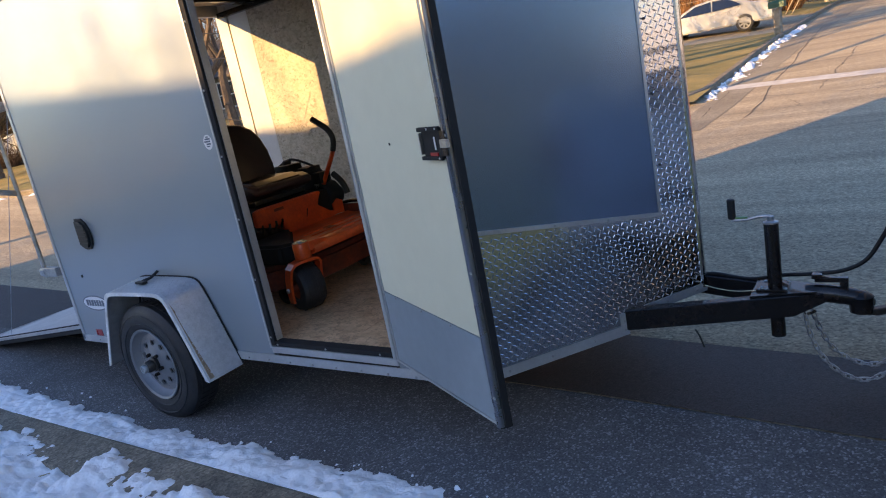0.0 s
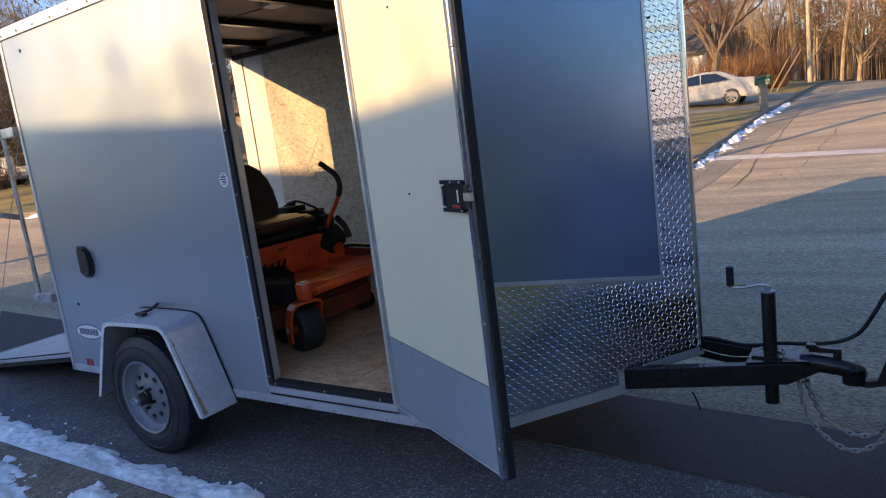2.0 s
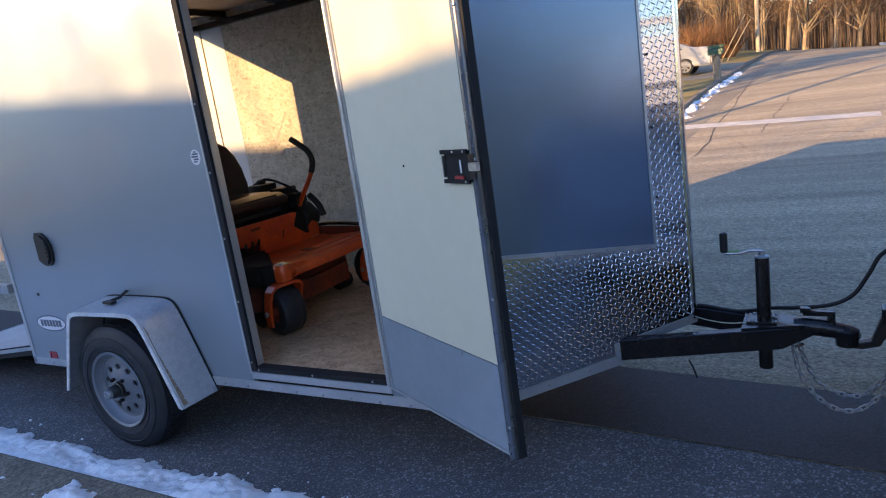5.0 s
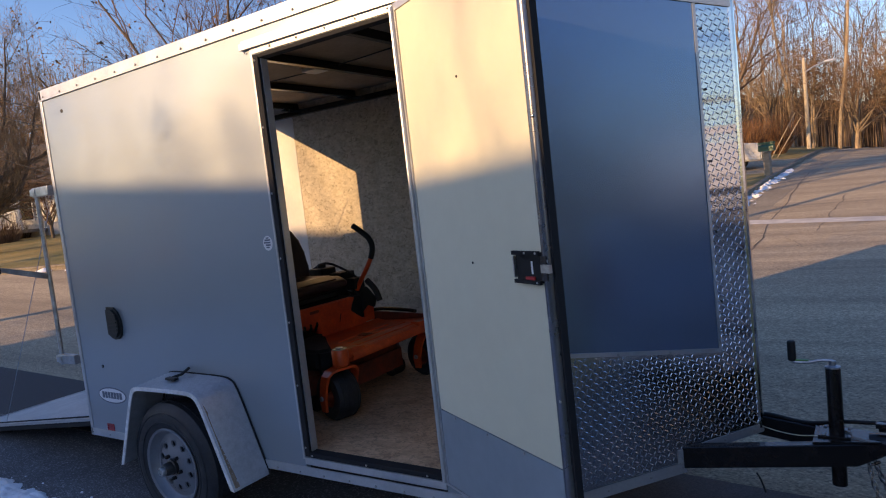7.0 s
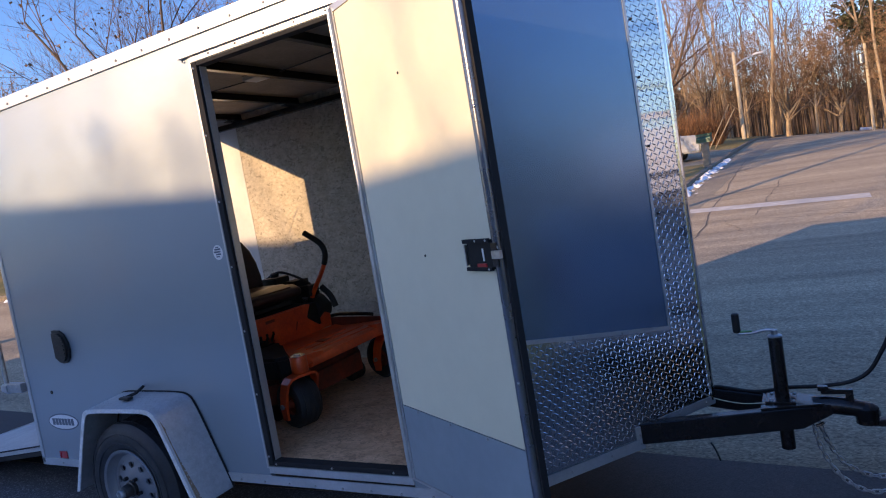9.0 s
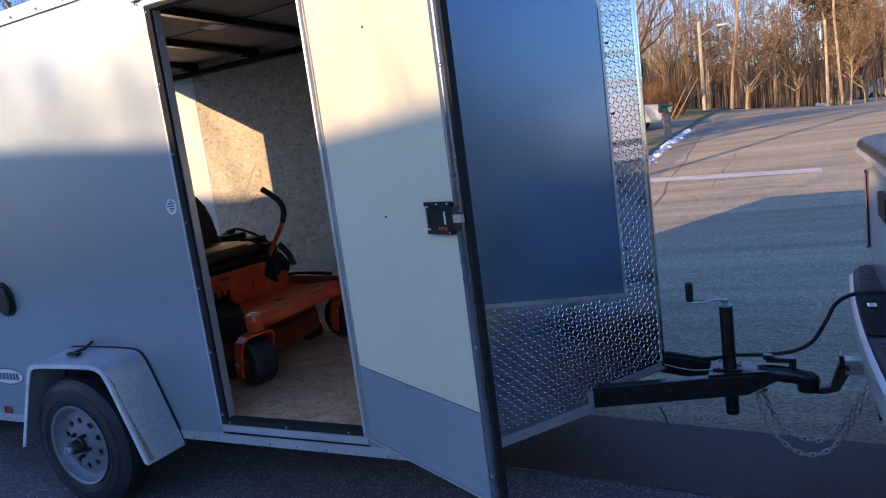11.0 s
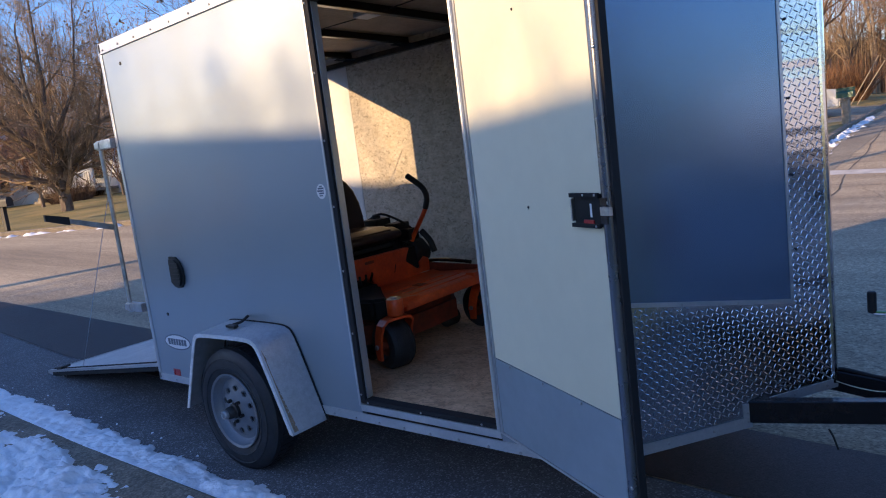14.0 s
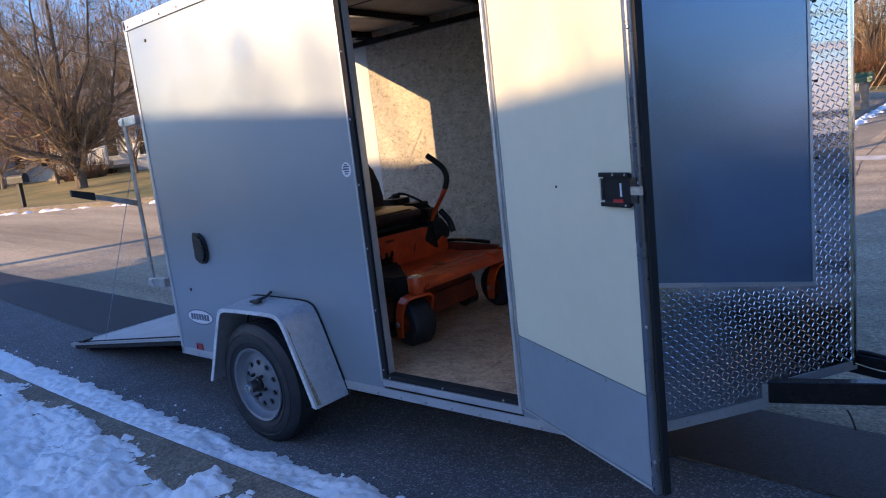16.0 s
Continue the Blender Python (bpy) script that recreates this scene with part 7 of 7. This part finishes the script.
# ---- houses ----
def house(name, at, turn, length, depth, eave, ridge, label, wall_mat, rows, porch=False, columns=False):
    h = thing(name, at, label, "house", turn=turn)
    bm = bmesh.new()
    slab(bm, [(-depth / 2, -0.4), (depth / 2, -0.4), (depth / 2, eave), (0, ridge - 0.12), (-depth / 2, eave)], (-length / 2, 0, 0), (0, 1, 0), UP, (1, 0, 0), length)
    part("wall", bm, wall_mat, h)
    for s in (-1, 1):
        bm = bmesh.new()
        sl = (ridge - eave) / (depth / 2)
        slab(bm, [(0, ridge), (s * (depth / 2 + 0.45), eave - 0.45 * sl), (s * (depth / 2 + 0.45), eave - 0.45 * sl + 0.14), (0, ridge + 0.14)], (-length / 2 - 0.35, 0, 0), (0, 1, 0), UP, (1, 0, 0), length + 0.7)
        part("roof", bm, SHINGLE, h, "brown shingle roof")
    k = int(eave / 0.18)
    bm = bmesh.new()
    for i in range(k):
        box(bm, -length / 2, length / 2, -depth / 2 - 0.022, -depth / 2 - 0.002, 0.18 * i, 0.18 * i + 0.165)
    tagged(part("siding", bm, wall_mat, h, "lapped siding boards"), kind="stuff")
    for i, (x, z, w, hh) in enumerate(rows):
        win = new("window")
        win.parent = h
        y = -depth / 2 - 0.024
        bm = bmesh.new()
        for b in ((x - w / 2 - 0.08, x + w / 2 + 0.08, z - 0.08, z), (x - w / 2 - 0.08, x + w / 2 + 0.08, z + hh, z + hh + 0.08), (x - w / 2 - 0.08, x - w / 2, z, z + hh), (x + w / 2, x + w / 2 + 0.08, z, z + hh), (x - w / 2, x + w / 2, z + hh / 2 - 0.025, z + hh / 2 + 0.025)):
            box(bm, b[0], b[1], y - 0.05, y, b[2], b[3])
        part("window_frame", bm, SIDING, win)
        bm = bmesh.new()
        box(bm, x - w / 2, x + w / 2, y - 0.02, y, z, z + hh)
        part("pane", bm, GLASSBLK, win)
    if porch:
        y = -depth / 2 - 0.03
        bm = bmesh.new()
        box(bm, -0.4, 3.2, y - 1.6, y, 0.75, 0.9)
        part("porch_floor", bm, STONE, h)
        for i in range(4):
            bm = bmesh.new()
            box(bm, -0.4 - 0.32 * (i + 1), -0.4 - 0.32 * i, y - 1.5, y - 0.3, 0, 0.75 - 0.18 * i)
            part("step", bm, STONE, h, "stone step")
        bm = bmesh.new()
        box(bm, -0.4, 3.2, y - 1.6, y - 1.54, 1.75, 1.82)
        box(bm, -0.4, 3.2, y - 1.6, y - 1.54, 1.0, 1.05)
        part("handrail", bm, SIDING, h)
        for i in range(24):
            bm = bmesh.new()
            box(bm, -0.38 + 0.15 * i, -0.34 + 0.15 * i, y - 1.59, y - 1.55, 1.05, 1.75)
            part("baluster", bm, SIDING, h)
        for x in (-0.3, 1.4, 3.1):
            bm = bmesh.new()
            box(bm, x - 0.07, x + 0.07, y - 1.6, y - 1.46, 0.9, 3.0)
            part("porch_post", bm, SIDING, h)
        bm = bmesh.new()
        box(bm, -0.6, 3.5, y - 1.8, y + 0.1, 3.0, 3.16)
        part("porch_roof", bm, SHINGLE, h)
    if columns:
        y = -depth / 2 - 0.03
        for i in range(6):
            bm = bmesh.new()
            lathe(bm, [(0, 0.16), (0.12, 0.16), (0.13, 0.12), (eave - 0.35, 0.10), (eave - 0.34, 0.15), (eave - 0.2, 0.15)], (-length / 2 + 0.5 + (length - 1) * i / 5, y - 1.3, 0.02), (0, 0, 1), 14)
            part("porch_column", bm, SIDING, h, "white round porch column", True)
        bm = bmesh.new()
        box(bm, -length / 2, length / 2, y - 1.55, y, eave - 0.18, eave + 0.05)
        part("porch_roof", bm, SIDING, h)
        bm = bmesh.new()
        box(bm, -length / 2, length / 2, y - 1.5, y, -0.3, 0.02)
        part("porch_floor", bm, STONE, h)
    return h



house("house", (-35.5, 17.5, 1.3), 22, 12, 8, 3.3, 5.6, "white sided house with a railed porch and stone steps", SIDING, [(-4.6, 1.3, 1.0, 1.3), (-2.4, 1.3, 1.0, 1.3), (2.0, 1.4, 1.0, 1.2), (4.4, 1.3, 1.0, 1.3)], True)
house("house", (-41.0, 10.9, 1.45), 48, 5, 7, 3.3, 5.4, "white sided house with tall porch columns", SIDING, [(-1.5, 0.9, 0.8, 1.5), (0.0, 0.9, 0.8, 1.5), (1.5, 0.9, 0.8, 1.5)], columns=True)
house("house", (-24.0, 27.5, 1.4), 15, 11, 8, 3.0, 5.3, "tan sided house behind the lawn trees", STONE, [(-3.4, 1.2, 1.0, 1.3), (0.5, 1.2, 1.0, 1.3), (3.6, 1.2, 1.0, 1.3)])
house("house", (-10.5, 44.0, 1.5), 10, 11, 8, 3.2, 5.6, "white sided house behind orange shrubs", SIDING, [(-3.0, 1.2, 1.0, 1.3), (1.2, 1.2, 1.0, 1.3), (4.0, 1.2, 1.0, 1.3)])
# the house behind the walker, whose ridge shades the street
RIDGE = math.degrees(math.atan2(-0.3456, 1.0))
house("house", (-2.6, -17.0, 0.1), RIDGE + 180, 22.0, 9.5, 3.8, 6.36, "two storey sided house whose roof shades the street", SIDING, [(-6, 1.0, 1.0, 1.4), (-2.5, 1.0, 1.0, 1.4), (2.5, 1.0, 1.0, 1.4), (6, 1.0, 1.0, 1.4)])

# Unseen house and trees, added as dark shapes for the treadplate to reflect.
house("house", (34.0, -17.0, 0.0), 200, 13, 9, 3.4, 6.0, "unseen sided house added to darken the nose's reflections", STONE, [(-4, 1.2, 1.0, 1.3), (-1, 1.2, 1.0, 1.3), (3.5, 1.2, 1.0, 1.3)])
plant(YARD[1], 18.0, -11.0, 40, 1.0, "unseen bare tree added to darken the nose's reflections", z=0.05)
plant(YARD[2], 27.0, -9.0, 140, 1.0, "unseen bare tree added to darken the nose's reflections", z=0.05)
plant(YARD[1], 39.0, -10.5, 250, 1.1, "unseen bare tree added to darken the nose's reflections", z=0.05)

# Out of view: placed so their limbs throw shadow streaks over the far road.
for x, y, turn, size in ((-9.5, -6.2, 60, 1.0), (-13.5, -8.0, 200, 1.05)):
    plant(WOOD[1], x, y, turn, size, "unseen slender bare tree added to streak the road with shadow", "near lawn trees", z=0.4)
# Unseen trees added to break up the ridge's shadow edge on the trailer.
plant(YARD[0], -14.9, -28.5, 20, 1.15, "unseen bare tree added to roughen the roof's shadow edge", z=0.05)
plant(YARD[2], -10.4, -25.0, 200, 1.05, "unseen bare tree added to roughen the roof's shadow edge", z=0.05)
plant(YARD[1], -21.5, -30.0, 110, 1.2, "unseen bare tree added to roughen the roof's shadow edge", z=0.05)
# Unseen woods, added to keep the sunward sky glow off the side wall.
far_woods("woods", -120, -40, -75, -40, 700, 17, TWIGSUN, "unseen bare woods added to screen the low sky glow", 2.2)

# ---- parked car, mailboxes, street lamp ----
car = thing("sedan", (-1.95, 28.0, yard(-1.0, 28.0) + 0.05), "silver sedan parked on a driveway", "car", turn=2)
bm = bmesh.new()
prof = [(-2.38, 0.30), (-2.42, 0.55), (-2.30, 0.72), (-1.35, 0.90), (-0.45, 1.36), (0.35, 1.45), (0.95, 1.40), (1.65, 1.06), (2.30, 0.99), (2.42, 0.80), (2.38, 0.30)]
belt = 0.92
left = [(x, z) for x, z in prof]
lo = [bm.verts.new((x, -0.90 + (max(0, z - belt) * 0.42), z)) for x, z in left]
hi = [bm.verts.new((x, 0.90 - (max(0, z - belt) * 0.42), z)) for x, z in left]
bm.faces.new(lo)
bm.faces.new(hi[::-1])
for i in range(len(left)):
    j = (i + 1) % len(left)
    bm.faces.new((lo[i], hi[i], hi[j], lo[j]))
bmesh.ops.recalc_face_normals(bm, faces=bm.faces[:])
bmesh.ops.bevel(bm, geom=bm.edges[:], offset=0.05, segments=2, affect="EDGES")
body = part("body", bm, CARPAINT, car, "silver painted body", True)
for poly in ([(-1.05, 0.95), (-0.42, 1.28), (0.18, 1.36), (0.18, 0.97)], [(0.24, 0.97), (0.24, 1.36), (0.80, 1.33), (1.30, 1.03)]):
    for y in (-0.79, 0.765):
        bm = bmesh.new()
        v = [bm.verts.new((x, (-0.90 + max(0, z - belt) * 0.42 - 0.004) * (1 if y < 0 else -1), z)) for x, z in poly]
        w = [bm.verts.new((x, (-0.90 + max(0, z - belt) * 0.42 + 0.02) * (1 if y < 0 else -1), z)) for x, z in poly]
        bm.faces.new(v)
        bm.faces.new(w[::-1])
        for i in range(4):
            bm.faces.new((v[i], w[i], w[(i + 1) % 4], v[(i + 1) % 4]))
        bmesh.ops.recalc_face_normals(bm, faces=bm.faces[:])
        part("side_window", bm, GLASSBLK, car, "dark side window")
for x in (-1.42, 1.38):
    for y, o in ((-0.905, -1), (0.905, 1)):
        wh = new("wheel")
        wh.parent = car
        bm = bmesh.new()
        lathe(bm, [(-0.2, 0.2), (-0.2, 0.31), (-0.02, 0.325), (0.0, 0.30), (0.0, 0.23)], (x, y, 0.325), (0, o, 0), 28)
        part("tyre", bm, TYRE, wh, "", True)
        bm = bmesh.new()
        lathe(bm, [(-0.03, 0.23), (0.004, 0.22), (0.0, 0.19)], (x, y, 0.325), (0, o, 0), 28)
        for k in range(7):
            an = 2 * math.pi * k / 7
            slab(bm, [(0.03 * -math.sin(an), 0.03 * math.cos(an)), (0.2 * math.cos(an) - 0.03 * math.sin(an), 0.2 * math.sin(an) + 0.03 * math.cos(an)), (0.2 * math.cos(an) + 0.03 * math.sin(an), 0.2 * math.sin(an) - 0.03 * math.cos(an)), (0.03 * math.sin(an), -0.03 * math.cos(an))], (x, y - 0.008 * o, 0.325), (1, 0, 0), UP, (0, o, 0), 0.012)
        part("rim", bm, RIM, wh)
        bm = bmesh.new()
        lathe(bm, [(-0.04, 0.225), (-0.04, 0.001)], (x, y, 0.325), (0, o, 0), 24)
        part("brake_disc", bm, DARK, wh)
for y in (-0.62, 0.62):
    bm = bmesh.new()
    box(bm, 2.30, 2.43, y - 0.2, y + 0.2, 0.72, 0.88, 0.02)
    part("tail_lamp", bm, LAMPRED, car)
driveway = sheet("driveway", [-14, -10, -8, -6, -4, -3, -1.5, 0, 1.2, 2.3], [26.2, 27, 28, 29, 30], lambda x, y: yard(x, y) + 0.05 - (0.1 if x > 1.6 else 0), ASPHALTOLD, "pale concrete driveway", "driveway")

post = thing("mailbox", (1.22, 22.8, rise(1.22, 22.8) + 0.09), "green mailbox on a stout weathered wooden post", "mailbox", turn=-12)
bm = bmesh.new()
box(bm, -0.10, 0.10, -0.10, 0.10, -0.1, 0.78, 0.012)
part("post", bm, WOODPOST, post, "square weathered post")
bm = bmesh.new()
box(bm, -0.05, 0.05, -0.30, 0.32, 0.78, 0.84, 0.008)
part("arm", bm, WOODPOST, post)


def mail_shell(w, h, l):
    pts = [(-w, 0), (w, 0), (w, h * 0.55)] + [(w * math.cos(a), h * 0.55 + h * 0.45 * math.sin(a)) for a in [math.pi * i / 8 for i in range(1, 8)]] + [(-w, h * 0.55)]
    return pts


bm = bmesh.new()
slab(bm, mail_shell(0.10, 0.22, 0.5), (-0.25, 0, 0.841), (0, 1, 0), UP, (1, 0, 0), 0.5)
part("box", bm, MAILGREEN, post, "green metal mailbox")
bm = bmesh.new()
box(bm, -0.28, 0.28, -0.012, 0.012, 1.065, 1.15, 0.003)
part("name_plate", bm, MAILGREEN, post)
for x, z, tx, tz in ((0.27, 1.4, 1.14, 3.65), (0.53, 1.4, 1.37, 3.40)):
    bm = bmesh.new()
    tube(bm, [(x - 0.4, 34.0, z), (tx, 34.0, tz)], [0.026, 0.020], 8)
    tagged(part("leaning_pole", bm, WOODPOST), "thin pale pole leaning behind the mailbox", "pole", "leaning poles")
post = thing("mailbox", (-17.65, 5.05, rise(-17.65, 5.05) + 0.08), "black mailbox on a dark post beside the kerb", "mailbox", turn=25)
bm = bmesh.new()
box(bm, -0.06, 0.06, -0.06, 0.06, -0.1, 0.72, 0.008)
part("post", bm, MAILBLACK, post, "dark square post")
bm = bmesh.new()
slab(bm, mail_shell(0.12, 0.28, 0.5), (-0.28, 0, 0.721), (0, 1, 0), UP, (1, 0, 0), 0.56)
part("box", bm, MAILBLACK, post, "black metal mailbox")

POLEWOOD = material("pale_weathered_pole", (0.56, 0.47, 0.34), 0.9, 0.0, 0.15, 3, 30, 0.3, (0.46, 0.38, 0.27), stretch=(1, 1, 0.2))
lampost = thing("street_lamp", (1.02, 42.0, rise(1.02, 42.0)), "pale wooden street lamp pole with a curved arm", "street lamp")
bm = bmesh.new()
tube(bm, [(0, 0, -0.3), (0, 0, 5.3)], [0.12, 0.09], 12)
part("pole", bm, POLEWOOD, lampost, "pale wooden pole")
bm = bmesh.new()
tube(bm, smooth_line([(0, 0, 4.45), (0.5, 0, 4.72), (1.1, 0, 4.88)], 5), 0.045, 8)
part("arm", bm, ZINC, lampost)
bm = bmesh.new()
box(bm, 1.05, 1.62, -0.12, 0.12, 4.84, 4.96, 0.03)
part("lamp_head", bm, ZINC, lampost)
for x, y, hgt in ((8.1, 49.8, 5.6),):
    p = thing("utility_pole", (x, y, rise(x, y)), "plain wooden utility pole", "pole", "utility poles")
    bm = bmesh.new()
    tube(bm, [(0, 0, -0.3), (0, 0, hgt)], [0.11, 0.08], 10)
    part("pole", bm, POLEWOOD, p)
    bm = bmesh.new()
    tube(bm, [(-0.26, -0.05, hgt - 1.2), (-0.26, -0.05, hgt - 0.65)], 0.17, 12)
    part("transformer", bm, ZINC, p, "grey pole transformer")
suv = thing("suv", (14.0, 68.0, rise(14, 68)), "white boxy car parked at the bend", "car", turn=8)
bm = bmesh.new()
slab(bm, [(-2.2, 0.35), (-2.25, 0.95), (-1.2, 1.08), (-0.8, 1.75), (2.1, 1.78), (2.25, 1.1), (2.25, 0.35)], (0, -0.92, 0), (1, 0, 0), UP, (0, 1, 0), 1.84)
bmesh.ops.bevel(bm, geom=bm.edges[:], offset=0.06, segments=2, affect="EDGES")
part("body", bm, TRUCKW, suv, "white painted body", True)
for x0, x1 in ((-0.7, 0.1), (0.2, 1.0), (1.1, 1.9)):
    bm = bmesh.new()
    box(bm, x0, x1, -0.93, -0.915, 1.15, 1.62, 0.004)
    part("side_window", bm, GLASSBLK, suv, "dark side window")
for x in (-1.4, 1.4):
    for y, o in ((-0.93, -1), (0.93, 1)):
        bm = bmesh.new()
        lathe(bm, [(-0.2, 0.2), (-0.2, 0.34), (0.0, 0.34), (0.0, 0.2), (-0.02, 0.001)], (x, y, 0.34), (0, o, 0), 24)
        part("wheel", bm, TYRE, suv)
snowbank = sheet("snow_bank", [8 + 0.4 * k for k in range(26)], [61, 61.5, 62, 62.5, 63], lambda x, y: rise(x, y) - 0.05 + (0.2 if 61.3 < y < 62.7 else 0) + 0.16 * N2(x, y, 1.1), SNOW, "low bank of ploughed snow at the bend", "snow")
OLIVE = material("dark_olive_needles", (0.07, 0.075, 0.03), 0.9, 0.0, 0.3, 2, 20, 0.0, (0.04, 0.045, 0.02), island=0.4)
heavy, light, leaves = grow(77, 11, 0.2, 0.1, 0.95, 3, 0.0)
rng = random.Random(77)
tufts = []
for p, q, r0, r1 in light:
    if r1 < 0.02:
        u = Vector((rng.uniform(-1, 1), rng.uniform(-1, 1), rng.uniform(-0.4, 0.4))).normalized()
        v = u.cross(Vector((rng.uniform(-1, 1), rng.uniform(-1, 1), rng.uniform(-1, 1)))).normalized()
        tufts.append((q, u * rng.uniform(0.10, 0.2), v * rng.uniform(0.03, 0.07)))
LEAFDRY2 = (TWIG, OLIVE)
ever = (branch_mesh("trunk", heavy, 7, BARK), branch_mesh("crown", light, 3, LEAFDRY2, tufts))
plant(ever, 9.2, 60.0, 0, 1.0, "dark olive evergreen at the edge of the woods")
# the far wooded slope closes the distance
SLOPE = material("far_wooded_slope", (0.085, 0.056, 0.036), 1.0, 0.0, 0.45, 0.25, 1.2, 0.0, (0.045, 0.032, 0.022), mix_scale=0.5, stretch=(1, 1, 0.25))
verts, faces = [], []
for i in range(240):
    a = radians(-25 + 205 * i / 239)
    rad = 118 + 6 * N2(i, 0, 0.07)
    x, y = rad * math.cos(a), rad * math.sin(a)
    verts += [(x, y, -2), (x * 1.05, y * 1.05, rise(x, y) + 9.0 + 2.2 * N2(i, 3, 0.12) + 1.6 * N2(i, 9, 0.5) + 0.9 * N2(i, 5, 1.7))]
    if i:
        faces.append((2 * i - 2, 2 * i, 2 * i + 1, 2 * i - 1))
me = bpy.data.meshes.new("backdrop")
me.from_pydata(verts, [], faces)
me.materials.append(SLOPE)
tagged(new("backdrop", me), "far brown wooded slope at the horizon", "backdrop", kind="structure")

for dz, dy in ((0.0, 0.0), (-0.55, 0.1), (-1.9, 0.0)):
    bm = bmesh.new()
    tube(bm, [(x, 8 + dy, 9.05 + dz - 0.266 * (x + 27.66) + 0.004 * (x + 27.66) * (x + 5.0)) for x in (-60, -50, -42, -35, -30, -26, -22, -18, -14, -10, -6, -2)], 0.012, 5)
    tagged(part("overhead_cable", bm, BLACKPL), "thin black overhead cable above the street", "cable", "overhead cables")
